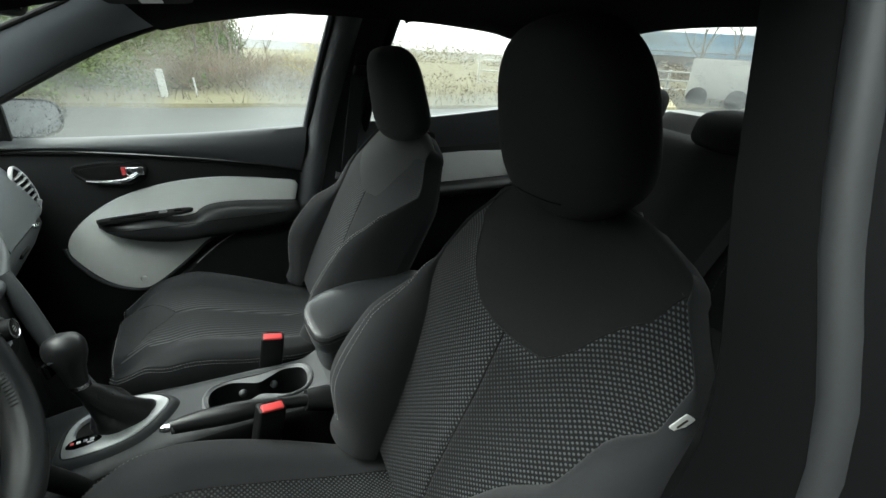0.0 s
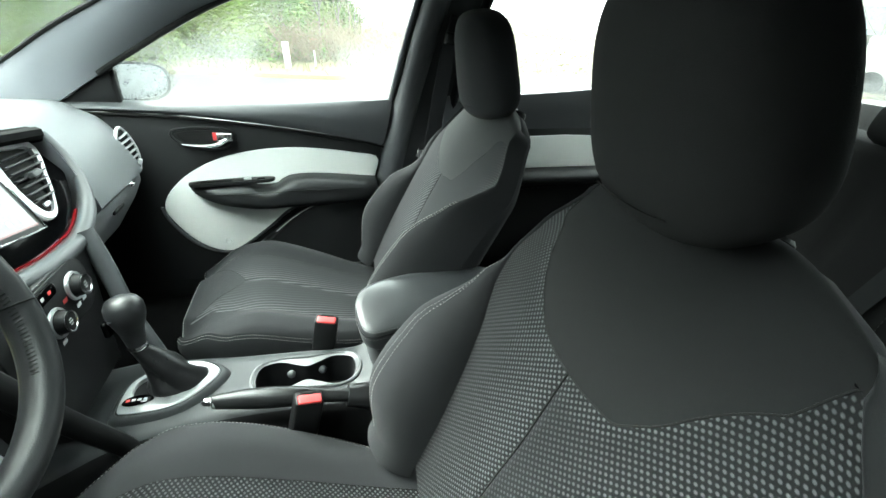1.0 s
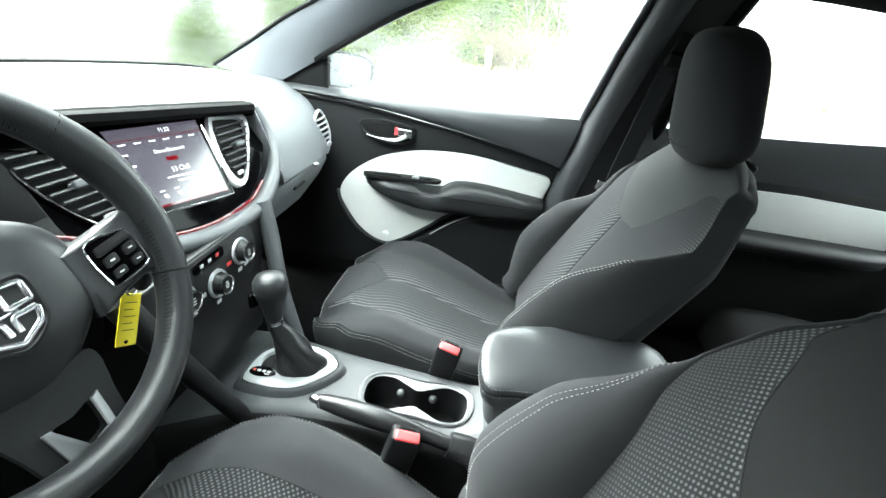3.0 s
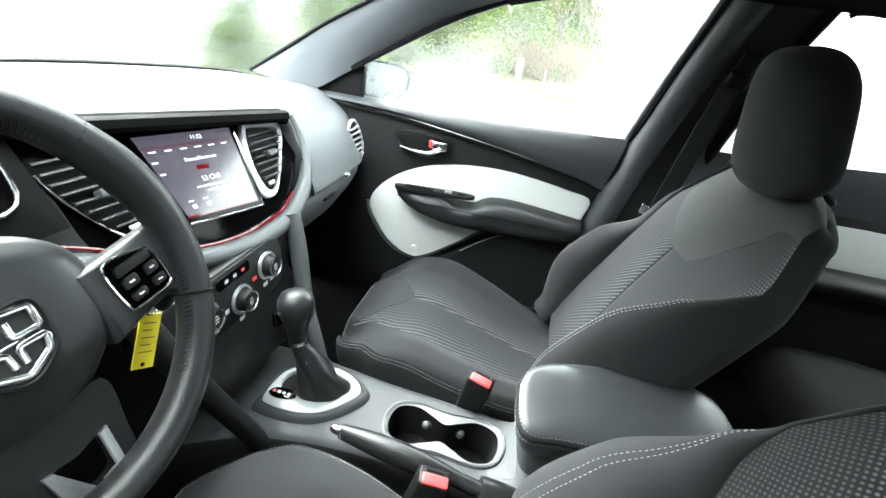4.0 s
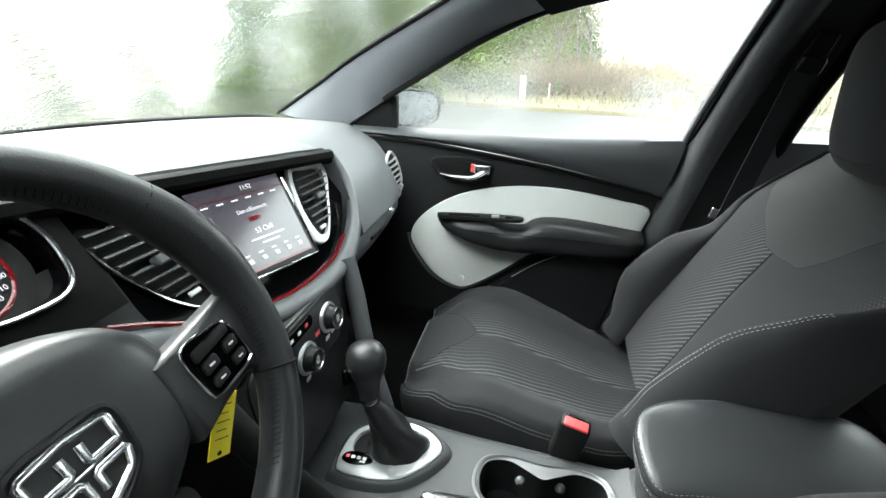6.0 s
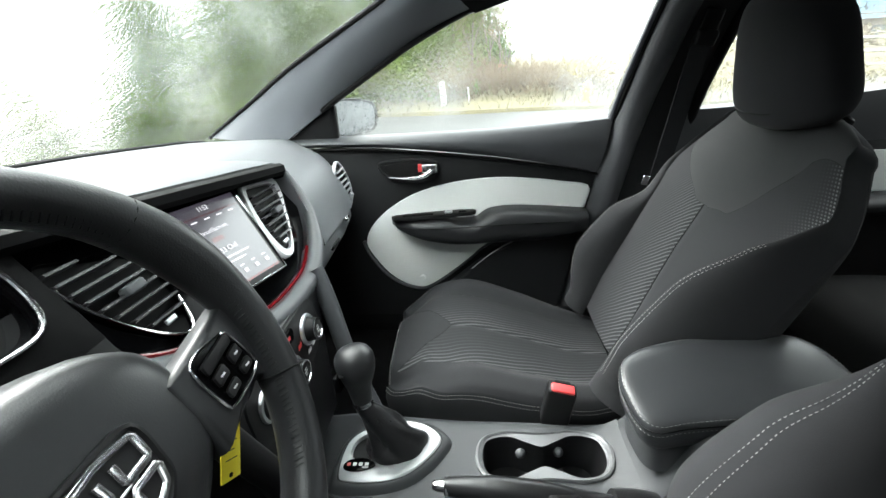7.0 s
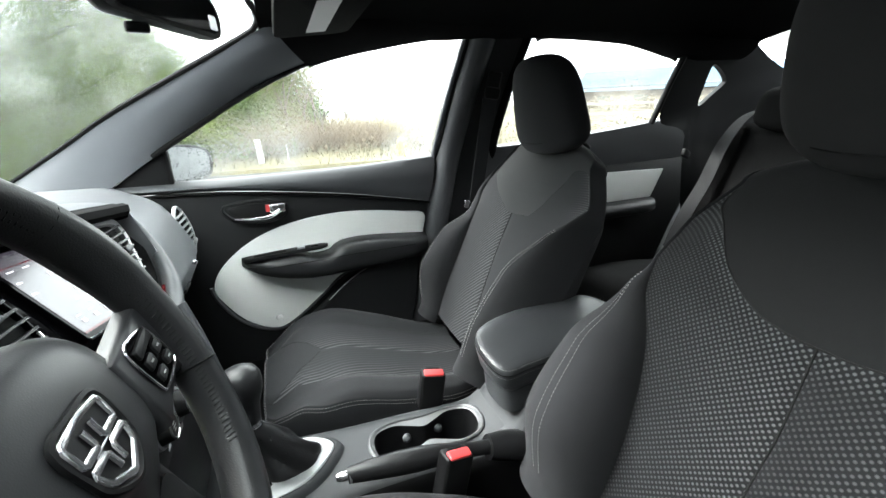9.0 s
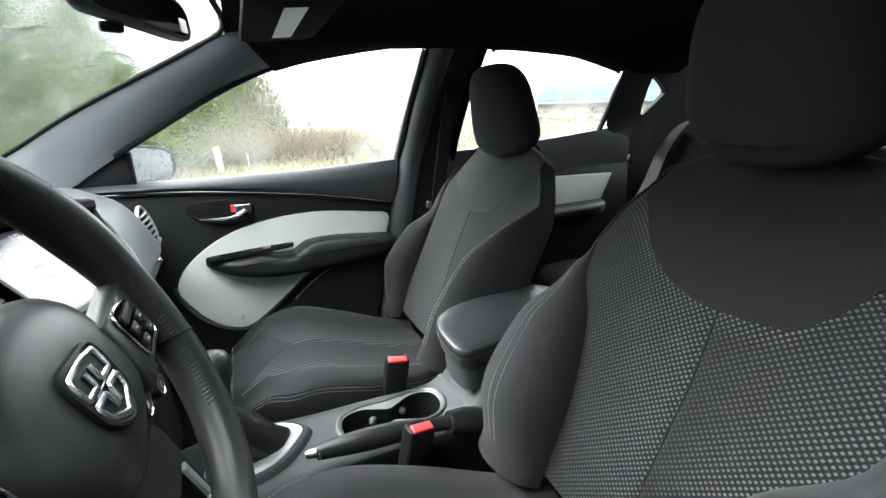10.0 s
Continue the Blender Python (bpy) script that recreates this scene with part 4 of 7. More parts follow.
def dashboard():
    d = thing("dashboard", (-0.7, 0, 0.55), "black soft-touch dashboard with a gloss black centre island", "dashboard")
    def sec(y):
        """Profile of the pad across the car at y, from the windscreen's foot to the lower edge."""
        zb = 1.03 - 0.065 * (min(abs(y + 0.06), 0.85) / 0.8) ** 1.3
        xb = -1.09 + 0.11 * (y / 0.8) ** 2
        if y >= 0.325:
            k = max(0.0, (y - 0.55) / 0.14)
            r = [(xb, zb - 0.02), (xb + 0.09, zb), (lerp(xb, -0.72, 0.55), lerp(zb, 0.978, 0.45)), (-0.72, lerp(0.972, 0.984, (0.7 - y) / 0.4)), (-0.645, 0.957), (-0.59, 0.928), (-0.555, 0.885), (-0.532, 0.835),
                 (-0.518, 0.795), (-0.535, 0.775), (-0.58, 0.74)]
            return [(x - 0.035 * k * k * (1 if i > 3 else 0), z - 0.008 * k * k) for i, (x, z) in enumerate(r)]
        c = max(y, -0.42)
        bz, bx_ = 0.980 + 0.105 * (0.27 - c), -0.578 + 0.15 * (c - 0.27)
        return [(xb, zb - 0.02), (xb + 0.09, zb), (lerp(xb, bx_, 0.55), lerp(zb, bz, 0.5) + 0.012), (lerp(xb, bx_, 0.72), bz + 0.014), (bx_ - 0.085, bz + 0.014), (bx_ - 0.05, bz + 0.012), (bx_ - 0.018, bz + 0.007), (bx_, bz),
                (bx_ - 0.003, bz - 0.009), (bx_ - 0.022, bz - 0.013), (bx_ - 0.07, bz - 0.016)]

    ys = frange(0.70, 0.325, 14) + [0.3215, 0.316, 0.3095, 0.303] + frange(0.298, -0.72, 28)
    rows = []
    for y in ys:
        s = sec(y)
        if 0.30 <= y < 0.325:
            t = ((y - 0.298) / 0.027) ** 1.5
            s = [(lerp(a[0], b[0], t), lerp(a[1], b[1], t)) for a, b in zip(sec(0.298), sec(0.325))]
        fine = curve_pts([(x, y, z) for x, z in s], 241)
        k = min(range(241), key=lambda i: (fine[i] - Vector((s[6][0], y, s[6][1]))).length)
        rows.append([fine[round(k * i / 24)] for i in range(25)] + [fine[round(k + (240 - k) * i / 9)] for i in range(1, 10)])
    bm = bmesh.new()
    skin(bm, rows)
    # the pad's nose over the island is coloured near black for shade
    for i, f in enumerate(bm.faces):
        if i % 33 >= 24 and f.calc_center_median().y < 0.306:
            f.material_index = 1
    bmesh.ops.solidify(bm, geom=bm.faces[:], thickness=0.006)
    pad = part("dash_pad", bm, M_DASH, d, "soft grained dash pad", 50)
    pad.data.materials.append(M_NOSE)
    # underside of the hood over the island, its shade put in as near-black colour
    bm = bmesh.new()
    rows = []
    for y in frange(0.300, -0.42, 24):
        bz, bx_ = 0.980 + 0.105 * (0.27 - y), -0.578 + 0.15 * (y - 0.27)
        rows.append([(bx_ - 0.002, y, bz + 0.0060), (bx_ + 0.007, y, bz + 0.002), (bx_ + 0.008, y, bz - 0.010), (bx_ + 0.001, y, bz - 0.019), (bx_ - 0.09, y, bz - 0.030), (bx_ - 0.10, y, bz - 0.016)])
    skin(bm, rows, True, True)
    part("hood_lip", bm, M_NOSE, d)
    bm = bmesh.new()
    tube(bm, [(sec(y)[1][0] - 0.01, y, sec(y)[1][1] + 0.002) for y in frange(0.66, -0.70, 40)], 0.0045, 6)
    part("windscreen_gasket", bm, M_RUBBER, d)
    # glove box below the pad
    bm = bmesh.new()
    rows = []
    for y in frange(0.66, 0.19, 16):
        k = max(0.0, (y - 0.55) / 0.11)
        rows.append([(x - 0.03 * k * k, y, z) for x, z in ((-0.56, 0.79), (-0.524, 0.784), (-0.522, 0.765), (-0.545, 0.72), (-0.60, 0.64), (-0.66, 0.58), (-0.80, 0.56))])
    skin(bm, rows)
    bmesh.ops.solidify(bm, geom=bm.faces[:], thickness=0.006)
    gb = part("glove_box", bm, M_DASH, d)
    bm = bmesh.new()
    box(bm, (0.012, 0.024, 0.010), (-0.514, 0.50, 0.790), None, 0.003)
    part("latch", bm, M_CHROME, gb, "chrome glove box latch")
    bm = bmesh.new()
    box(bm, (0.010, 0.06, 0.012), (-0.528, 0.42, 0.752), pose(0, 0, 0, 0, 20, 0), 0.003)
    part("pull", bm, M_HARD, gb)
    # under-dash on the driver's side
    bm = bmesh.new()
    rows = [[(x, y, z) for x, z in ((-0.64, 0.96), (-0.60, 0.885), (-0.57, 0.85), (-0.56, 0.76), (-0.60, 0.62), (-0.72, 0.55), (-0.9, 0.55))] for y in frange(-0.17, -0.72, 14)]
    skin(bm, rows)
    part("knee_panel", bm, M_HARD, d)
    # gloss island
    out = [(0.3447, 0.9631), (0.3361, 0.9197), (0.3111, 0.8803), (0.2773, 0.851), (0.2358, 0.8276), (0.1787, 0.807), (0.1147, 0.8017), (0.0582, 0.8025), (-0.0087, 0.811), (-0.0747, 0.8287), (-0.1335, 0.8493), (-0.1723, 0.8701), (-0.1781, 0.9159), (-0.1795, 0.968), (-0.181, 1.0151), (-0.0381, 0.999), (0.1195, 0.9813), (0.2461, 0.9682)]
    bm = bmesh.new()
    plate(bm, out, lambda u, v, w: on_island(u, v, w - 0.012), 0.012, 0.003)
    part("island_panel", bm, M_GLOSS, d, "gloss black island panel")
    low = [(0.2381, 0.8243), (0.1798, 0.8048), (0.1146, 0.7996), (0.0582, 0.8004), (-0.0087, 0.8089), (-0.0747, 0.8267), (-0.1335, 0.8472), (-0.1788, 0.8713), (-0.2484, 0.9001), (-0.3112, 0.9109), (-0.4974, 0.91)]
    bm = bmesh.new()
    tube(bm, curve_pts([on_island(u, v, 0.003) for u, v in low], 60), 0.003, 6)
    part("light_guide", bm, M_REDGLOW, d, "red glowing light line")
    # padded roll round the island's end and foot
    bm = bmesh.new()
    rolls = [(0.3599, 0.9551), (0.356, 0.9138), (0.332, 0.8711), (0.2955, 0.8365), (0.2468, 0.8091), (0.1827, 0.7878), (0.1141, 0.7816), (0.0577, 0.7826), (-0.0091, 0.7911), (-0.0751, 0.8079), (-0.1338, 0.8275), (-0.1942, 0.8542), (-0.269, 0.88), (-0.3937, 0.8867)]
    tube(bm, curve_pts([on_island(u, v, 0.004) for u, v in rolls], 60), [0.006 + 0.012 * min(1, i / 14) for i in range(60)], 12)
    part("padded_roll", bm, M_SOFT, d)
    # touch screen
    tl, tr, br = Vector((-0.6416, -0.0294, 0.9776)), Vector((-0.6158, 0.1604, 0.9626)), Vector((-0.5392, 0.1286, 0.8406))
    bl = Vector((-0.5629, -0.0220, 0.8575))
    def scr(u, v, w):
        p = tl.lerp(tr, u).lerp(bl.lerp(br, u), v)
        return p + (br - tr).cross(tl - tr).normalized() * (-w if (br - tr).cross(tl - tr).x < 0 else w)
    bm = bmesh.new()
    plate(bm, [(-0.03, -0.05), (1.04, -0.05), (1.06, 1.06), (-0.03, 1.06)], lambda u, v, w: scr(u, v, w - 0.004), 0.008, 0.0)
    sc = part("touch_screen", bm, M_GLOSS, d, "lit touch screen showing a radio menu")
    bm = bmesh.new()
    tube(bm, [scr(u, v, 0.004) for u, v in [(1.045, -0.04), (1.062, 1.065), (0.5, 1.075), (-0.03, 1.065)]], 0.0024, 6)
    part("screen_trim", bm, M_CHROME, sc)

    def patch(name, u0, v0, u1, v1, m, h):
        bm = bmesh.new()
        plate(bm, [(u0, v0), (u1, v0), (u1, v1), (u0, v1)], lambda u, v, w: scr(u, v, w + h), 0.0003)
        part(name, bm, m, sc)
    patch("display", 0.0, 0.0, 1.0, 1.0, M_DISPLAY, 0.0042)
    patch("red_line", 0.0, 0.135, 1.0, 0.145, M_REDGLOW, 0.0047)
    patch("red_bar", 0.0, 0.975, 1.0, 1.0, M_REDGLOW, 0.0047)
    patch("red_button", 0.42, 0.41, 0.56, 0.46, M_REDGLOW, 0.0047)
    for i in range(6):
        patch("tab_mark", 0.05 + 0.155 * i, 0.180, 0.12 + 0.155 * i, 0.195, M_WHITEGLOW, 0.0047)
        if i < 5:
            patch("menu_mark", 0.11 + 0.18 * i, 0.80, 0.17 + 0.18 * i, 0.815, M_WHITEGLOW, 0.0047)
            patch("menu_icon", 0.12 + 0.18 * i, 0.855, 0.17 + 0.18 * i, 0.90, M_WHITEGLOW, 0.005)
    for v in (0.30, 0.44):
        patch("side_mark", 0.02, v, 0.075, v + 0.02, M_WHITEGLOW, 0.0047)
    patch("title_bar", 0.30, 0.655, 0.74, 0.672, M_WHITEGLOW, 0.0047)
    patch("title_bar", 0.40, 0.715, 0.64, 0.732, M_WHITEGLOW, 0.0047)
    ex, ey = (tr - tl).normalized(), (tl - bl).normalized()
    ez = ex.cross(ey).normalized()
    ey = ez.cross(ex)
    def words(body, u, v, size):
        p = scr(u, v, 0.0052)
        m = Matrix(((ex.x, ey.x, ez.x, p.x), (ex.y, ey.y, ez.y, p.y), (ex.z, ey.z, ez.z, p.z), (0, 0, 0, 1)))
        part("writing", text_mesh(body, size, m, 0.0001), M_WHITEGLOW, sc)
    words("11:52", 0.58, 0.07, 0.011)
    words("Dance/Electronic", 0.52, 0.325, 0.0095)
    words("53 Chill", 0.52, 0.575, 0.0125)
    # vents
    air_vent(d, [(0.2080, 0.9520), (0.2480, 0.9480), (0.2800, 0.9410), (0.2740, 0.9200), (0.2530, 0.8980), (0.2300, 0.8740), (0.2020, 0.8500), (0.1850, 0.8430), (0.1700, 0.8500), (0.1690, 0.8820), (0.1790, 0.9130), (0.1930, 0.9400)],
             [0.8660 + 0.0118 * i for i in range(7)], "satin silver frame round a slatted air vent", (0.222, 0.9010), (0.186, 0.8550), 0.33)
    air_vent(d, [(-0.1685, 0.9782), (-0.1271, 0.967), (-0.0724, 0.9469), (-0.0642, 0.9131), (-0.0807, 0.8613), (-0.0941, 0.8491), (-0.1158, 0.8581), (-0.1395, 0.8816), (-0.1607, 0.9155), (-0.1732, 0.9522)],
             [0.8790 + 0.0127 * i for i in range(8)], "silver-edged slatted air vent", (-0.1115, 0.9195), (-0.105, 0.8720), 0.07)
    # side vent at the door end
    bm = bmesh.new()
    O = smooth2([(-0.002, 0.057), (0.016, 0.040), (0.026, 0.004), (0.024, -0.026), (0.008, -0.058), (-0.014, -0.056), (-0.029, -0.010), (-0.028, 0.026)], 40)
    sv = lambda u, v, w: Vector((-0.547 - 0.18 * v + 0.30 * u + 0.72 * w, 0.622 + u * 0.95 - 0.3 * w, 0.848 + v + 0.30 * w))
    skin(bm, [[sv(u * k, v * (k * 0.5 + 0.5), w) for u, v in O] for k, w in ((1.24, -0.004), (1.22, 0.004), (1.12, 0.0075), (0.99, 0.006), (0.95, -0.002))], True)
    sf = part("side_vent_frame", bm, M_BEZEL, d, "bright silver frame of a side air vent")
    bm = bmesh.new()
    plate(bm, O, lambda u, v, w: sv(u, v, w - 0.003), 0.004)
    part("vent_back", bm, M_RUBBER, sf)
    for i in range(6):
        v = -0.040 + 0.0155 * i
        ends = sorted(a[0] for a, b in zip(O, O[1:] + O[:1]) if (a[1] - v) * (b[1] - v) <= 0)
        bm = bmesh.new()
        tube(bm, [sv(ends[0] + 0.002, v - 0.005, 0.004), sv(0.0, v, 0.007), sv(ends[-1] - 0.002, v + 0.005, 0.005)], 0.0042, 8, flat=0.5)
        part("slat", bm, M_BEZEL, sf)
    bm = bmesh.new()
    box(bm, (0.012, 0.013, 0.016), sv(0.012, -0.040, 0.010), pose(0, 0, 0, 0, 20, 20), 0.003)
    part("vent_slider", bm, M_BEZEL, sf)
    # climate panel in the centre stack
    cp = lambda u, v, w: Vector((-0.484 + 0.10 * (0.72 - v) + 0.97 * w, u, v + 0.1 * w))
    bm = bmesh.new()
    plate(bm, [(0.165, 0.79), (0.155, 0.71), (0.125, 0.60), (0.105, 0.535), (-0.115, 0.535), (-0.14, 0.60), (-0.17, 0.71), (-0.18, 0.79)], lambda u, v, w: cp(u, v, w - 0.03), 0.026, 0.006)
    st = part("climate_fascia", bm, M_SLAT, d)
    bm = bmesh.new()
    plate(bm, rrect(0.27, 0.105, 0.035), lambda u, v, w: cp(u - 0.012, v + 0.733, w - 0.004), 0.004, 0.001)
    part("control_panel", bm, M_LOWER, st)
    for u, v, r in ((0.068, 0.742, 0.025), (-0.014, 0.716, 0.025), (-0.10, 0.735, 0.025)):
        m = Matrix.Translation(cp(u, v, 0)) @ pose(0, 0, 0, 0, 84, 0)
        bm = bmesh.new()
        lathe(bm, m, [(r, 0), (r + 0.003, 0.002), (r + 0.002, 0.006), (r - 0.002, 0.007)], 28)
        ring = part("dial_ring", bm, M_SATIN, st)
        bm = bmesh.new()
        disc(bm, m, r - 0.003, r - 0.006, 0.022, 28, 0.003)
        kb = part("dial", bm, M_HARD, st, "black climate dial")
        bm = bmesh.new()
        lathe(bm, m, [(r - 0.0068, 0.0215), (r - 0.006, 0.0232), (r - 0.009, 0.0236), (r - 0.0095, 0.022)], 28)
        part("dial_edge", bm, M_CHROME, kb)
        for i in range(3):
            bm = bmesh.new()
            box(bm, (0.0006, 0.011 - 0.003 * abs(i - 1), 0.0022), cp(u, v - 0.005 + 0.005 * i, 0.0226))
            part("dial_mark", bm, M_GREYINK, kb)
    bm = bmesh.new()
    plate(bm, rrect(0.085, 0.022, 0.008), lambda u, v, w: cp(u - 0.022, v + 0.770, w), 0.004, 0.0015)
    bb = part("button_bar", bm, M_GLOSS, st)
    for i, m_ in enumerate((M_GREYINK, M_GREYINK, M_RED)):
        bm = bmesh.new()
        box(bm, (0.001, 0.008, 0.006), cp(-0.044 + 0.022 * i, 0.770, 0.0042))
        part("button_mark", bm, m_, bb)
    for u, v, m_ in ((0.058, 0.706, M_GREYINK), (0.080, 0.708, M_GREYINK), (0.030, 0.734, M_RED), (-0.054, 0.714, M_GREYINK), (-0.02, 0.680, M_GREYINK), (-0.085, 0.696, M_GREYINK)):
        bm = bmesh.new()
        box(bm, (0.001, 0.013, 0.008), cp(u, v, 0.0012))
        part("symbol", bm, m_, st)
    # side wings running down to the console
    for s in (1, -1):
        c = -0.008
        A = curve_pts([(-0.50, c + s * 0.195, 0.80), (-0.475, c + s * 0.178, 0.73), (-0.44, c + s * 0.145, 0.62), (-0.40, c + s * 0.120, 0.53), (-0.37, c + s * 0.105, 0.46)], 24)
        bm = bmesh.new()
        tube(bm, A, [0.022 - 0.004 * i / 23 for i in range(24)], 12, flat=0.8)
        # the driver's-side wing is the darker, its shade put into the colour
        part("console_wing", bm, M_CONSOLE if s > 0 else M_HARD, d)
    # instrument cluster
    cl = thing("instrument_cluster", (-0.66, -0.38, 0.80), "instrument cluster with a red-rimmed speed dial", "dial")
    m = pose(-0.668, -0.275, 0.968, 0, 58, 0)
    rim = smooth2([(-0.062, 0.018), (-0.048, 0.041), (-0.031, 0.057), (-0.006, 0.0645), (0.022, 0.063), (0.042, 0.0565), (0.0535, 0.040), (0.0545, 0.009), (0.051, -0.018), (0.040, -0.052), (0.0, -0.068), (-0.045, -0.054), (-0.064, -0.020)], 64)
    bm = bmesh.new()
    tube(bm, [m @ Vector((x, y, 0.041)) for x, y in rim], 0.0028, 8, True)
    part("bezel", bm, M_CHROME, cl, "chrome bezel ring")
    wide = []
    for a in [math.atan2(y, x) for x, y in rim]:
        k = min(0.10 / max(abs(math.cos(a)), 1e-6), 0.20 / max(abs(math.sin(a)), 1e-6), 0.13)
        wide.append(m @ Vector((max(-0.082, min(0.088, k * math.cos(a))) * 1.05, min(k * math.sin(a), 0.092), 0.032)))
    bm = bmesh.new()
    skin(bm, [wide, [m @ Vector((x * 1.09, y * 1.09, 0.037)) for x, y in rim], [m @ Vector((x, y, 0.041)) for x, y in rim]], True)
    part("binnacle", bm, M_NOSE, cl)
    bm = bmesh.new()
    skin(bm, [[m @ Vector((x * k, y * k, h)) for x, y in rim] for k, h in ((1.0, 0.041), (0.95, 0.036), (0.92, 0.026), (0.90, 0.016))], True)
    part("hood", bm, M_GLOSS, cl)
    m = m @ Matrix.Translation((0.002, -0.012, 0.016))
    bm = bmesh.new()
    disc(bm, m, 0.060, 0.060, 0.004, 48)
    fc = part("dial_face", bm, M_RUBBER, cl)
    bm = bmesh.new()
    lathe(bm, m, [(0.0395, 0.0045), (0.0415, 0.0052), (0.0435, 0.0045)], 48)
    part("dial_rim", bm, M_REDGLOW, fc)
    for i, word in enumerate(("80", "90", "100", "110", "120")):
        a = radians(28 - 22 * i)
        p = m @ Vector((-0.0315 * math.sin(a), 0.0315 * math.cos(a), 0.006))
        zz = (m.to_3x3() @ Vector((0, 0, 1))).normalized()
        yy = Vector((0, 0, 1)) - zz * zz.z
        yy.normalize()
        xx = yy.cross(zz)
        mm = Matrix(((xx.x, yy.x, zz.x, p.x), (xx.y, yy.y, zz.y, p.y), (xx.z, yy.z, zz.z, p.z), (0, 0, 0, 1)))
        part("numeral", text_mesh(word, 0.0075, mm, 0.0001), M_WHITEGLOW, fc)


dashboard()


# ---- steering wheel ----
WHEEL = Vector((-0.429, -0.382, 0.942))
WN = Vector((math.cos(radians(24.9)), 0, math.sin(radians(24.9))))
WV = Vector((-WN.z, 0, WN.x))


def wheel_at(u, v, w):
    return WHEEL + Vector((0, 1, 0)) * u + WV * v + WN * w


def steering_wheel():
    s = thing("steering_wheel", wheel_at(0, -0.05, -0.08), "black leather steering wheel with a chrome shield emblem", "steering wheel")
    R, r = 0.190, 0.0190
    rows = []
    for i in range(72):
        a = 2 * math.pi * i / 72
        swell = 0.004 * math.exp(-((math.sin(a) - 0.45) / 0.28) ** 2)
        ring = []
        for k in range(14):
            b = 2 * math.pi * k / 14
            ring.append(wheel_at((R + (r + swell) * math.cos(b)) * math.cos(a), (R + (r + swell) * math.cos(b)) * math.sin(a), (r + 0.004 + swell) * math.sin(b)))
        rows.append(ring)
    rows.append(rows[0])
    bm = bmesh.new()
    skin(bm, rows, True)
    bmesh.ops.remove_doubles(bm, verts=bm.verts, dist=1e-6)
    rim = part("rim", bm, M_LEATHER, s, "leather-wrapped rim")
    # lacing on the inner side and the cross seams
    bm = bmesh.new()
    n = 210
    for i in range(n):
        a = 2 * math.pi * i / n
        if -1.0 < math.sin(a) < -0.8:
            continue
        p = [(R - r - 0.0004) * math.cos(a), (R - r - 0.0004) * math.sin(a)]
        q = [(R - r + 0.0035) * math.cos(a + 0.012), (R - r + 0.0035) * math.sin(a + 0.012)]
        tube(bm, [wheel_at(p[0], p[1], 0.006), wheel_at(q[0], q[1], 0.0135)], 0.0008, 5)
    part("lacing", bm, M_HARD, rim)
    for deg in (42, -22, 138, 202):
        a = radians(deg)
        bm = bmesh.new()
        tube(bm, [wheel_at((R + (r + 0.0008) * math.cos(b)) * math.cos(a), (R + (r + 0.0008) * math.cos(b)) * math.sin(a), (r + 0.0048) * math.sin(b)) for b in frange(-0.3, math.pi + 0.5, 20)], 0.0012, 6)
        part("seam", bm, M_RUBBER, rim)
    # hub pad, domed
    out = smooth2([(0.0, 0.073), (0.055, 0.064), (0.090, 0.042), (0.104, 0.008), (0.104, -0.030), (0.082, -0.068), (0.046, -0.102), (0.0, -0.122), (-0.046, -0.102), (-0.082, -0.068), (-0.104, -0.030), (-0.104, 0.008), (-0.090, 0.042), (-0.055, 0.064)], 64)
    rows = []
    for k, (sc, h) in enumerate(((1.02, -0.055), (1.0, -0.030), (0.965, -0.016), (0.90, -0.009), (0.75, -0.004), (0.5, -0.002), (0.25, -0.0015), (0.02, -0.0015))):
        rows.append([wheel_at(u * sc, -0.03 + (v + 0.03) * sc, h - 0.35 * max(0.0, -(-0.03 + (v + 0.03) * sc) - 0.055)) for u, v in out])
    bm = bmesh.new()
    skin(bm, rows, True, True)
    hub = part("airbag_cover", bm, M_HUB, s, "domed black airbag cover")
    # shield emblem in outline
    E0 = lambda u, v, w=0.0: wheel_at(0.84 * u + 0.002, 0.84 * v - 0.0185, 0.0005 + w)
    bm = bmesh.new()
    sh = [(-0.036, 0.030), (0.0, 0.034), (0.036, 0.030), (0.037, -0.004), (0.030, -0.024), (0.0, -0.040), (-0.030, -0.024), (-0.037, -0.004)]
    tube(bm, curve_pts([E0(u * 1.07, v * 1.07, 0) for u, v in sh], 56, True), 0.003, 6, True)
    part("emblem_surround", bm, M_HARD, hub)
    bm = bmesh.new()
    plate(bm, smooth2(sh, 40), lambda u, v, w: E0(u, v, w - 0.003), 0.003)
    part("emblem_ground", bm, M_SLAT, hub)
    for pts in ([(-0.008, 0.022), (-0.007, 0.004), (-0.033, 0.004), (-0.034, 0.028), (0.0, 0.032), (0.034, 0.028), (0.033, 0.004), (0.007, 0.004), (0.008, 0.022)],
                [(-0.005, -0.022), (-0.006, -0.005), (-0.034, -0.005), (-0.028, -0.022), (0.0, -0.036), (0.028, -0.022), (0.034, -0.005), (0.006, -0.005), (0.005, -0.022)]):
        P = []
        for k in range(len(pts)):
            p, a, b = Vector(pts[k]), Vector(pts[k - 1]), Vector(pts[(k + 1) % len(pts)])
            if k == 0 or k == len(pts) - 1:
                P.append(p)
            else:
                P += [p + (a - p).normalized() * 0.0025, p + (b - p).normalized() * 0.0025]
        bm = bmesh.new()
        tube(bm, [E0(p.x, p.y, 0.0015) for p in P], 0.0032, 8, flat=0.55, up=WN)
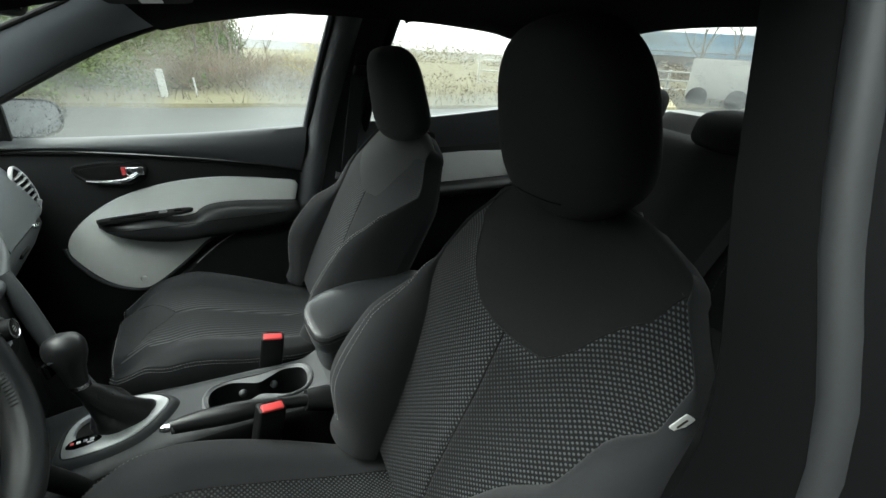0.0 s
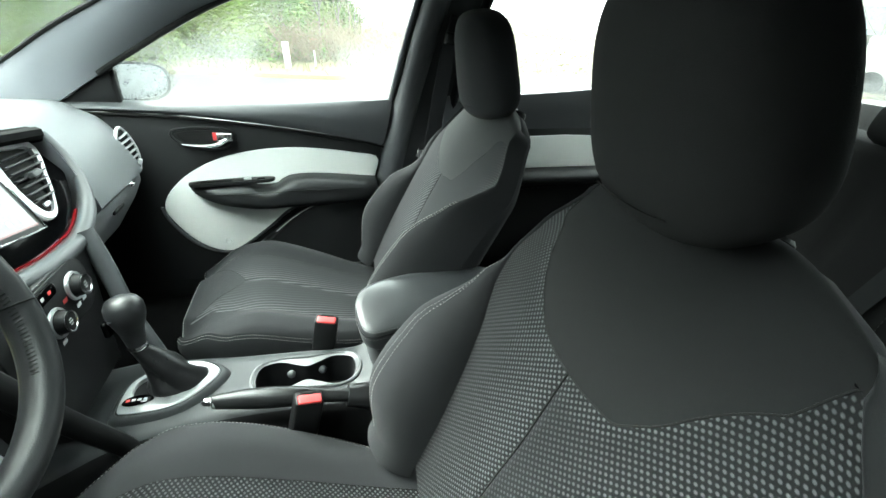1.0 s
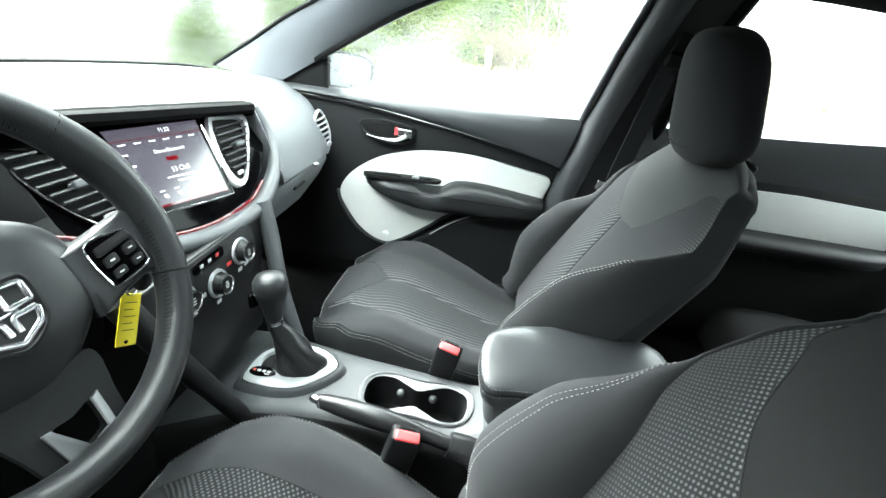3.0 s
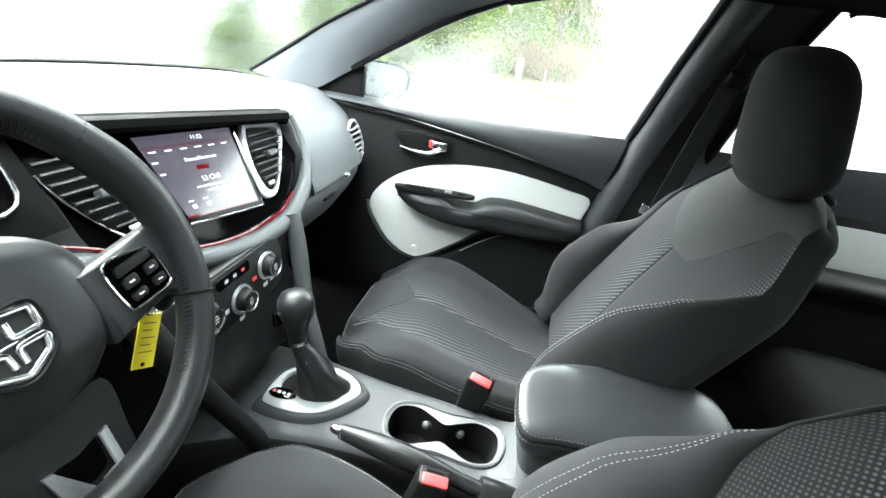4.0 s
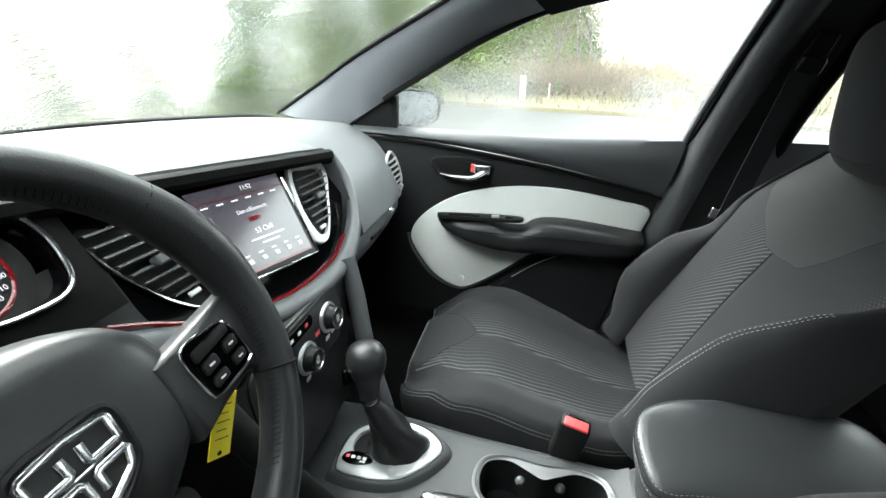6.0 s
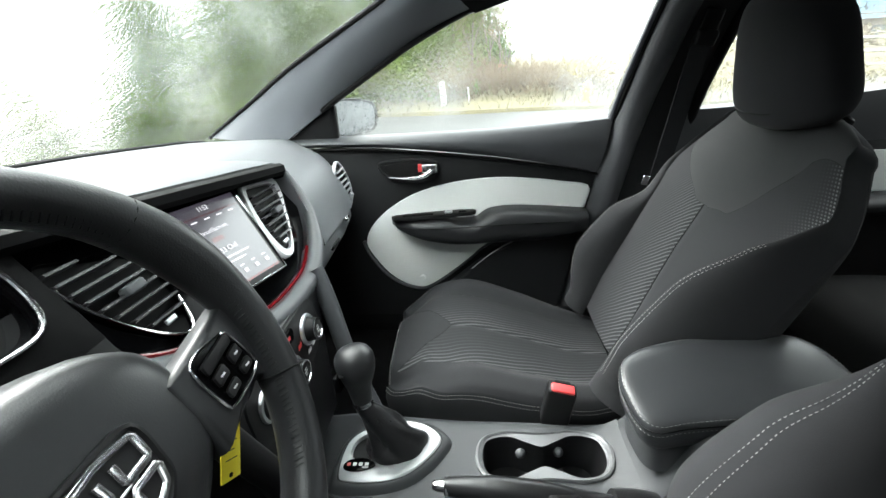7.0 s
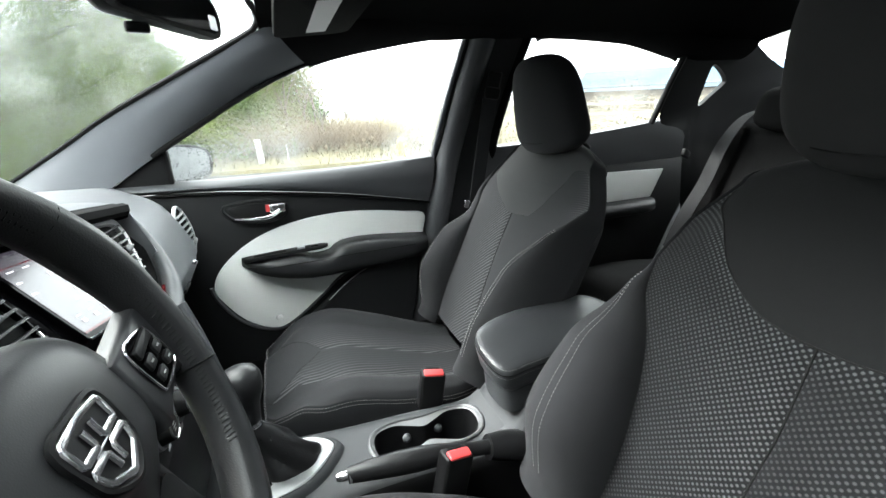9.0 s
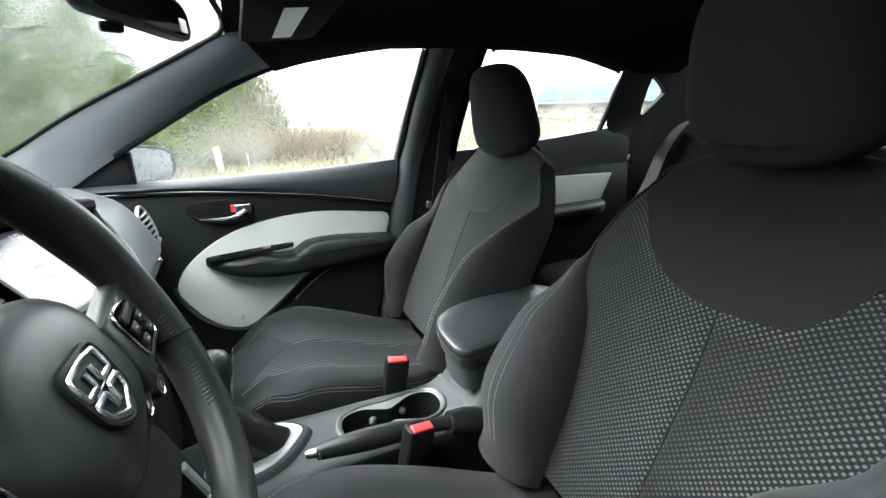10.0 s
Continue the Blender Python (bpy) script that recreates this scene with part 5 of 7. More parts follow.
        part("emblem_stroke", bm, M_BADGE, hub, "chrome stroke of a shield emblem")
    bm = bmesh.new()
    box(bm, (0.0012, 0.026, 0.003), E0(0.0, 0.0, 0.0008), pose(0, 0, 0, 0, 25, 0))
    part("emblem_bar", bm, M_SATIN, hub)
    # side spokes with switch pads
    for sg in (1, -1):
        # the far spoke sits a little deeper behind the airbag cover
        spoke_at = lambda u, v, w, sg=sg: wheel_at(u if sg > 0 else u * 1.06, v, w if sg > 0 else w - 0.018)
        o = [(0.075, 0.006), (0.125, 0.014), (0.178, 0.022), (0.181, -0.066), (0.15, -0.058), (0.115, -0.064), (0.078, -0.072)]
        bm = bmesh.new()
        plate(bm, [(u * sg, v) for u, v in o], lambda u, v, w: spoke_at(u, v, w - 0.022 - 0.02 * max(0.0, 0.13 - abs(u))), 0.022, 0.010, 4)
        sp = part("spoke", bm, M_HUB, s)
        po = [(0.100, 0.002), (0.140, 0.004), (0.155, -0.004), (0.160, -0.036), (0.154, -0.046), (0.112, -0.050), (0.102, -0.042)]
        pts = smooth2([(u * sg, v) for u, v in po], 40)
        bm = bmesh.new()
        tube(bm, [spoke_at(u, v, 0.001) for u, v in pts], 0.0014, 6, True)
        part("switch_trim", bm, M_CHROME, sp)
        bm = bmesh.new()
        plate(bm, pts, lambda u, v, w: spoke_at(u, v, w - 0.004), 0.005)
        pd = part("switch_pad", bm, M_GLOSS, sp)
        for cu, cv, wu, wv in ((0.128, -0.006, 0.044, 0.011), (0.117, -0.022, 0.018, 0.012), (0.144, -0.019, 0.017, 0.012), (0.119, -0.038, 0.018, 0.010), (0.146, -0.035, 0.017, 0.010)):
            bm = bmesh.new()
            plate(bm, rrect(wu, wv, 0.003, 3), lambda u, v, w, cu=cu, cv=cv: spoke_at(sg * (cu + u), cv + v + 0.12 * u, w), 0.0045, 0.0015)
            part("switch", bm, M_HARD, pd)
            if wu < 0.03:
                bm = bmesh.new()
                plate(bm, rrect(wu * 0.36, wv * 0.16, 0.0006, 2), lambda u, v, w, cu=cu, cv=cv: spoke_at(sg * (cu + u), cv + v, w + 0.0045), 0.0003)
                part("switch_mark", bm, M_GREYINK, pd)
    # lower spoke: a silver bracket round a dark opening
    bm = bmesh.new()
    oo, oi = smooth2([(-0.055, -0.095), (0.0, -0.10), (0.055, -0.095), (0.050, -0.15), (0.040, -0.186), (0.0, -0.192), (-0.040, -0.186), (-0.050, -0.15)], 48), smooth2([(-0.022, -0.138), (0.0, -0.140), (0.022, -0.138), (0.023, -0.158), (0.019, -0.174), (0.0, -0.178), (-0.019, -0.174), (-0.023, -0.158)], 48)
    skin(bm, [[wheel_at(u, v, h) for u, v in o] for o, h in ((oo, -0.030), (oo, -0.020), (oi, -0.017), (oi, -0.030))], True)
    part("lower_spoke", bm, M_SPOKE, s, "dark grey lower spoke")
    for sg in (-1, 1):
        bm = bmesh.new()
        plate(bm, [(0.004 * sg, -0.175), (0.019 * sg, -0.173), (0.022 * sg, -0.136), (0.031 * sg, -0.134), (0.027 * sg, -0.180), (0.004 * sg, -0.184)], lambda u, v, w: wheel_at(u, v, w - 0.0165), 0.004, 0.0012)
        part("spoke_trim", bm, M_SATIN, s, "dull silver lower spoke trim")
    # column shroud
    bm = bmesh.new()
    tube(bm, [wheel_at(0, -0.03, -0.045), wheel_at(0, -0.035, -0.10), wheel_at(0, -0.04, -0.2)], [0.06, 0.068, 0.075], 20)
    part("column_shroud", bm, M_HARD, s)


def key_tag():
    k = thing("key_tag", (-0.455, -0.228, 0.87), "yellow plastic key tag hanging from the ignition key", "key tag")
    top, bot = Vector((-0.458, -0.216, 0.834)), Vector((-0.462, -0.242, 0.761))
    dn = (bot - top).normalized()
    sd = Vector((0.15, 0.86, -0.48)).normalized()
    nn = dn.cross(sd).normalized()
    at = lambda u, v, w: top + sd * u + dn * v + nn * w
    bm = bmesh.new()
    plate(bm, [(-0.0135, 0.0), (0.0155, 0.0), (0.0155, 0.076), (-0.0145, 0.076)], at, 0.0015, 0.0004)
    tg = part("tag", bm, M_YELLOW, k)
    for w in (-0.0003, 0.0015):
        for i in range(5):
            bm = bmesh.new()
            plate(bm, [(-0.008, 0.012 + 0.010 * i), (0.010 - 0.004 * (i % 2), 0.012 + 0.010 * i), (0.010 - 0.004 * (i % 2), 0.0131 + 0.010 * i), (-0.008, 0.0131 + 0.010 * i)], lambda u, v, h: at(u, v, h + w), 0.0003)
            part("writing_bar", bm, M_INK, tg)
        bm = bmesh.new()
        plate(bm, [(0.003 * math.cos(a), 0.070 + 0.003 * math.sin(a)) for a in frange(0, 5.6, 9)], lambda u, v, h: at(u, v, h + w), 0.0003)
        part("hole", bm, M_RUBBER, tg)
    bm = bmesh.new()
    tube(bm, [at(0.010 * math.cos(a), -0.008 + 0.010 * math.sin(a), 0.001) for a in [2 * math.pi * i / 16 for i in range(16)]], 0.0012, 6, True)
    part("ring", bm, M_CHROME, k)
    bm = bmesh.new()
    box(bm, (0.05, 0.022, 0.035), at(0, -0.03, 0), pose(0, 0, 0, 0, 25, 0), 0.008)
    part("key_head", bm, M_HARD, k)


steering_wheel()
key_tag()


# ---- centre console ----
def console():
    c = thing("centre_console", (-0.05, -0.01, 0.30), "black plastic centre console with cup holders and a padded armrest", "console")
    top = [(-0.55, 0.47), (-0.48, 0.495), (-0.42, 0.513), (-0.30, 0.522), (-0.15, 0.527), (0.0, 0.530), (0.05, 0.545), (0.09, 0.60), (0.13, 0.665), (0.34, 0.68), (0.38, 0.60), (0.40, 0.40)]
    wid = [(-0.55, 0.16), (-0.45, 0.135), (-0.36, 0.115), (-0.2, 0.098), (0.0, 0.094), (0.12, 0.088), (0.34, 0.085), (0.40, 0.08)]
    cen = [(-0.3, -0.005), (0.0, -0.018), (0.12, -0.04), (0.4, -0.045)]

    def surf(x):
        return table(top, x)
    rows = []
    xs = frange(-0.55, 0.40, 60)
    for x in xs:
        z, w, m = surf(x), table(wid, x), table(cen, x)
        rows.append([(x, m - w - 0.012, 0.30), (x, m - w - 0.008, z - 0.09), (x, m - w, z - 0.03), (x, m - w + 0.010, z - 0.009), (x, m - w + 0.026, z), (x, m - w * 0.5, z),
                     (x, m + w * 0.5, z), (x, m + w - 0.026, z), (x, m + w - 0.010, z - 0.009), (x, m + w, z - 0.03), (x, m + w + 0.008, z - 0.09), (x, m + w + 0.012, 0.30)])
    # cut the cup wells out of the top: faces inside the oval are dropped
    bm = bmesh.new()
    vs = skin(bm, rows)
    # the body's sides are coloured near black for shade, its top paler
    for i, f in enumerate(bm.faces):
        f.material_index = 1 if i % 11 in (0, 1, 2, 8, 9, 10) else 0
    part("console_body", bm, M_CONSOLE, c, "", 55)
    # gear surround
    bz = smooth2([(-0.430, -0.046), (-0.427, 0.018), (-0.395, 0.048), (-0.346, 0.062), (-0.300, 0.056), (-0.266, 0.034), (-0.257, 0.010), (-0.283, -0.030), (-0.316, -0.056), (-0.360, -0.066), (-0.412, -0.062)], 66)
    hole = smooth2([(-0.412, -0.012), (-0.412, 0.020), (-0.385, 0.038), (-0.340, 0.047), (-0.306, 0.042), (-0.284, 0.027), (-0.283, 0.010), (-0.300, -0.012), (-0.322, -0.027), (-0.352, -0.032), (-0.380, -0.018)], 66)
    bzc = (-0.345, 0.0)
    on = lambda u, v, w: Vector((u, v, surf(u) + 0.004 + w))
    bm = bmesh.new()
    rows = [[on(bzc[0] + (u - bzc[0]) * sc, bzc[1] + (v - bzc[1]) * sc, h) for u, v in bz] for sc, h in ((1.24, -0.016), (1.20, -0.004), (1.14, 0.005), (1.08, 0.0095), (1.03, 0.0105), (1.0, 0.008), (0.97, 0.0))]
    skin(bm, rows, True)
    part("gear_surround", bm, M_CONSOLE, c)
    bm = bmesh.new()
    tube(bm, [on(bzc[0] + (u - bzc[0]) * 1.005, bzc[1] + (v - bzc[1]) * 1.005, 0.0085) for u, v in bz], 0.0016, 6, True)
    part("bezel_gap", bm, M_RUBBER, c)
    mid = lambda t, h: [on(lerp(a[0], b[0], t), lerp(a[1], b[1], t), h) for a, b in zip(bz, hole)]
    bm = bmesh.new()
    skin(bm, [mid(0.0, 0.005), mid(0.03, 0.0105), mid(0.12, 0.0125), mid(0.85, 0.0115), mid(0.97, 0.009), mid(1.0, 0.002)], True)
    part("gear_bezel", bm, M_BEZEL, c, "satin silver gear bezel")
    bm = bmesh.new()
    plate(bm, hole, lambda u, v, w: on(u, v, w - 0.002), 0.005)
    part("gear_plate", bm, M_HARD, c)
    bm = bmesh.new()
    ind = lambda u, v, w: on(u, v, 0.0122 + w)
    plate(bm, smooth2([(-0.424, -0.036), (-0.417, -0.023), (-0.396, -0.020), (-0.377, -0.025), (-0.367, -0.036), (-0.384, -0.044), (-0.408, -0.045)], 28), ind, 0.002, 0.0005)
    ip = part("gear_indicator", bm, M_GLOSS, c, "gear position display with a red letter lit")
    for i, m_ in enumerate((M_RED, M_GREYINK, M_GREYINK, M_GREYINK)):
        bm = bmesh.new()
        box(bm, (0.0065, 0.006, 0.0006), ind(-0.414 + 0.0105 * i, -0.031 - 0.0008 * i, 0.0022))
        part("gear_letter_bar", bm, m_, ip)
    bm = bmesh.new()
    box(bm, (0.010, 0.003, 0.0006), ind(-0.384, -0.0395, 0.0022))
    part("gear_letter_bar", bm, M_GREYINK, ip)
    # cup holders: one oval tray with two wells
    cx, cy = -0.081, -0.013
    oval = smooth2([(-0.110, 0.0), (-0.098, 0.036), (-0.06, 0.049), (0.0, 0.045), (0.06, 0.049), (0.098, 0.036), (0.110, 0.0), (0.098, -0.036), (0.06, -0.049), (0.0, -0.045), (-0.06, -0.049), (-0.098, -0.036)], 72)
    on2 = lambda u, v, w: Vector((cx + u, cy + v, surf(cx + u) + 0.002 + w))
    bm = bmesh.new()
    skin(bm, [[on2(u * sc, v * sc, h) for u, v in oval] for sc, h in ((1.06, -0.002), (1.055, 0.004), (1.02, 0.006), (0.985, 0.004), (0.97, -0.004))], True)
    part("cup_rim", bm, M_CUPRIM, c, "satin silver cup holder rim")
    waist = smooth2([(-0.104, 0.0), (-0.094, 0.033), (-0.058, 0.043), (-0.025, 0.030), (0.0, 0.020), (0.025, 0.030), (0.058, 0.043), (0.094, 0.033), (0.104, 0.0), (0.094, -0.033), (0.058, -0.043), (0.025, -0.030),
                     (0.0, -0.020), (-0.025, -0.030), (-0.058, -0.043), (-0.094, -0.033)], 72)
    bm = bmesh.new()
    skin(bm, [[on2(*p, 0.003) for p in [(u * 0.98, v * 0.98) for u, v in oval]], [on2(u, v, 0.001) for u, v in waist]], True)
    part("cup_tray", bm, M_CUPRIM, c, "satin silver tray between the cup wells")
    bm = bmesh.new()
    skin(bm, [[on2(u * sc, v * sc, h) for u, v in waist] for sc, h in ((1.0, 0.001), (0.98, -0.012), (0.93, -0.068), (0.90, -0.072), (0.4, -0.072), (0.02, -0.072))], True)
    wl_ = part("cup_well", bm, M_HARD, c, "black cup wells")
    for u, v in ((-0.035, 0.027), (0.032, 0.029)):
        bm = bmesh.new()
        lathe(bm, Matrix.Translation(on2(u, v, -0.022)) @ pose(0, 0, 0, 70, 0, 0), [(0.009, 0.0), (0.0085, 0.004), (0.005, 0.008), (0.0, 0.009)], 16)
        part("grip", bm, M_SOFT, wl_)
    # cut the hole in the body so that the wells show
    body = [o for o in c.children if o.name.startswith("console_body")][0]
    b2 = bmesh.new()
    b2.from_mesh(body.data)
    kill = [f for f in b2.faces if abs(f.calc_center_median().x - cx) < 0.125 and f.calc_center_median().z > 0.515 and abs(f.calc_center_median().y - cy) < 0.05]
    bmesh.ops.delete(b2, geom=kill, context="FACES")
    b2.to_mesh(body.data)
    b2.free()
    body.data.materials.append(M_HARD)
    # plain surround of the wells
    bm = bmesh.new()
    sq = []
    for u, v in oval:
        k = min(0.140 / max(abs(u), 1e-6), 0.062 / max(abs(v), 1e-6))
        sq.append((u * k, v * k))
    skin(bm, [[Vector((cx + u, cy + v, surf(cx + u) + 0.0005)) for u, v in sq], [on2(u * 1.05, v * 1.05, -0.001) for u, v in oval]], True)
    part("cup_surround", bm, M_CONSOLE, c)
    # armrest lid: a flat padded top that falls towards the driver, seamed along its edge, on a thinner tray
    o = smooth2([(0.026, -0.045), (0.027, -0.015), (0.043, 0.018), (0.10, 0.048), (0.20, 0.070), (0.30, 0.074), (0.345, 0.058), (0.362, 0.0), (0.358, -0.06), (0.33, -0.088), (0.20, -0.090), (0.10, -0.095), (0.055, -0.100), (0.034, -0.085)], 84)
    mc = (0.19, -0.015)

    def lid_z(u, v):
        return 0.712 - 0.030 * max(0.0, (0.035 - v) / 0.135) ** 1.2 * (1 - 0.45 * max(0.0, u - 0.03) / 0.33)

    def lid_ring(sc, h, drop=1.0):
        row = []
        for u, v in o:
            q, r = mc[0] + (u - mc[0]) * sc, mc[1] + (v - mc[1]) * sc
            row.append(Vector((q, r, lid_z(q, r) * drop + (1 - drop) * 0.70 + h)))
        return row
    rows = [lid_ring(sc, h) for sc, h in ((0.86, -0.046), (0.93, -0.044), (0.97, -0.036), (0.992, -0.022), (1.0, -0.008), (0.998, -0.002), (0.988, 0.003), (0.965, 0.0055), (0.90, 0.008), (0.7, 0.011), (0.4, 0.013), (0.02, 0.0135))]
    bm = bmesh.new()
    skin(bm, rows, True, True)
    lid = part("armrest_lid", bm, M_VINYL, c, "black leather armrest lid with pale stitching")
    bm = bmesh.new()
    tube(bm, [p for p in lid_ring(1.001, -0.006)], 0.0011, 6, True)
    part("edge_seam", bm, M_RUBBER, lid)
    for sc, h in ((0.986, 0.0042), (1.001, -0.0125)):
        bm = bmesh.new()
        loop = lid_ring(sc, h)
        stitches(bm, loop + loop[:1], 0.0042, 0.0020, 0.0004)
        part("stitching", bm, M_STITCH, lid)
    bm = bmesh.new()
    skin(bm, [lid_ring(sc, h, 0.5) for sc, h in ((0.80, -0.110), (0.87, -0.105), (0.90, -0.060), (0.90, -0.044))], True, True)
    part("armrest_box", bm, M_CONSOLE, c)


def gear_shifter():
    g = thing("gear_shifter", (-0.36, 0.0, 0.53), "black gear shifter with a leather boot in a silver bezel", "gear shifter")
    base, neck, topp = Vector((-0.334, 0.008, 0.53)), Vector((-0.386, 0.008, 0.630)), Vector((-0.390, 0.012, 0.703))
    rows = []
    for t, r in ((0.0, 0.046), (0.05, 0.046), (0.12, 0.043), (0.2, 0.039), (0.3, 0.035), (0.4, 0.032), (0.5, 0.030), (0.6, 0.028), (0.7, 0.024), (0.8, 0.021), (0.9, 0.018), (0.95, 0.016), (1.0, 0.0155)):
        p = base.lerp(neck, t) + Vector((0.010 * math.sin(math.pi * t), 0, 0))
        ring = []
        for k in range(56):
            a = 2 * math.pi * k / 56
            fold = 1 + (1 - t) * math.sin(math.pi * min(1, t * 1.1 + 0.06)) * (0.34 * abs(math.sin(2.5 * a + 4 * t)) - 0.18) + 0.05 * abs(math.sin(9 * t + 1.5 * math.sin(2 * a))) * (1 - t)
            ring.append(p + Vector((r * fold * 1.15 * math.cos(a), r * fold * 0.9 * math.sin(a), 0.006 * math.sin(3 * a + 8 * t) * (1 - t))))
        rows.append(ring)
    bm = bmesh.new()
    skin(bm, rows, True)
    part("boot", bm, M_BOOT, g, "creased leather boot")
    ax = (topp - neck).normalized()
    rot = ax.to_track_quat("Z", "X").to_matrix().to_4x4()
    bm = bmesh.new()
    lathe(bm, Matrix.Translation(neck) @ rot, [(0.0, 0.0), (0.0165, 0.0), (0.0175, 0.003), (0.0165, 0.009), (0.0, 0.010)], 24)
    part("collar", bm, M_CHROME, g, "chrome collar under the knob")
    bm = bmesh.new()
    lathe(bm, Matrix.Translation(neck + ax * 0.009) @ rot, [(0.0, 0.0), (0.0165, 0.0), (0.0190, 0.018), (0.0210, 0.032), (0.0262, 0.046), (0.0312, 0.060), (0.0330, 0.073), (0.0322, 0.085), (0.0268, 0.096), (0.0150, 0.1025), (0.0, 0.104)], 28)
    kn = part("knob", bm, M_LEATHER, g, "rounded black leather knob")
    bm = bmesh.new()
    box(bm, (0.010, 0.026, 0.030), neck + ax * 0.062 + Vector((-0.024, -0.019, 0.0)), rot @ pose(0, 0, 0, 0, 0, 30), 0.004)
    part("shift_button", bm, M_GLOSS, kn)
    bm = bmesh.new()
    q = neck + ax * 0.068 + Vector((-0.014, -0.024, 0.0))
    tube(bm, curve_pts([q + Vector((0.020, -0.0005, 0.004)), q + Vector((0.004, -0.0035, 0.012)), q + Vector((-0.008, 0.001, 0.006)), q + Vector((-0.012, 0.007, -0.012))], 16), [0.0008 + 0.0018 * math.sin(math.pi * k / 15) for k in range(16)], 8)
    part("button_rim", bm, M_SATIN, kn, "satin crescent round the release button")


def hand_brake():
    h = thing("hand_brake", (-0.05, -0.10, 0.53), "black hand brake lever with a chrome release button", "hand brake")
    path = curve_pts([(-0.245, -0.098, 0.566), (-0.18, -0.104, 0.568), (-0.09, -0.112, 0.566), (0.0, -0.118, 0.556), (0.05, -0.12, 0.545)], 24)
    bm = bmesh.new()
    tube(bm, path, [0.0125 + 0.007 * math.sin(math.pi * min(1, i / 16)) for i in range(24)], 14, flat=1.1)
    part("grip", bm, M_BOOT, h)
    bm = bmesh.new()
    tube(bm, [(-0.243, -0.098, 0.566), (-0.258, -0.097, 0.567), (-0.264, -0.0965, 0.567)], [0.0085, 0.0085, 0.006], 12)
    part("release_button", bm, M_CHROME, h, "chrome release button")
    bm = bmesh.new()
    tube(bm, [(-0.235, -0.0985, 0.566), (-0.243, -0.098, 0.566)], 0.0135, 14)
    part("collar", bm, M_SATIN, h)
    bm = bmesh.new()
    tube(bm, curve_pts([(0.0, -0.118, 0.556), (0.06, -0.118, 0.54), (0.12, -0.115, 0.50)], 10), [0.022, 0.024, 0.026, 0.027, 0.028, 0.028, 0.028, 0.028, 0.028, 0.028], 12)
    part("boot", bm, M_BOOT, h)


def buckle(at, lean, label):
    b = thing("belt_buckle", (at[0] + 0.02, at[1], at[2] - 0.16), label, "seat belt buckle", "belt buckles")
    m = Matrix.Translation(at) @ pose(0, 0, 0, *lean)
    bm = bmesh.new()
    box(bm, (0.052, 0.034, 0.088), (0, 0, -0.045), None, 0.006)
    bmesh.ops.transform(bm, matrix=m, verts=bm.verts)
    part("body", bm, M_HARD, b)
    bm = bmesh.new()
    box(bm, (0.042, 0.018, 0.010), (0, -0.007, -0.0020), pose(0, 0, 0, 14, 0, 0), 0.003)
    bmesh.ops.transform(bm, matrix=m, verts=bm.verts)
    part("release_button", bm, M_RED, b, "red release button")
    bm = bmesh.new()
    box(bm, (0.028, 0.005, 0.002), (0, 0.010, -0.0005))
    bmesh.ops.transform(bm, matrix=m, verts=bm.verts)
    part("slot", bm, M_RUBBER, b)
    bm = bmesh.new()
    tube(bm, [m @ Vector((0, 0, -0.085)), m @ Vector((0.01, 0, -0.13)), m @ Vector((0.02, 0, -0.20))], 0.011, 10, flat=1.6)
    part("stalk", bm, M_SOFT, b)


console()
gear_shifter()
hand_brake()
buckle((-0.070, -0.146, 0.596), (0, 12, 10), "black seat belt buckle with a red button beside the driver's seat")
buckle((-0.033, 0.080, 0.602), (0, 8, -8), "black seat belt buckle with a red button beside the passenger seat")


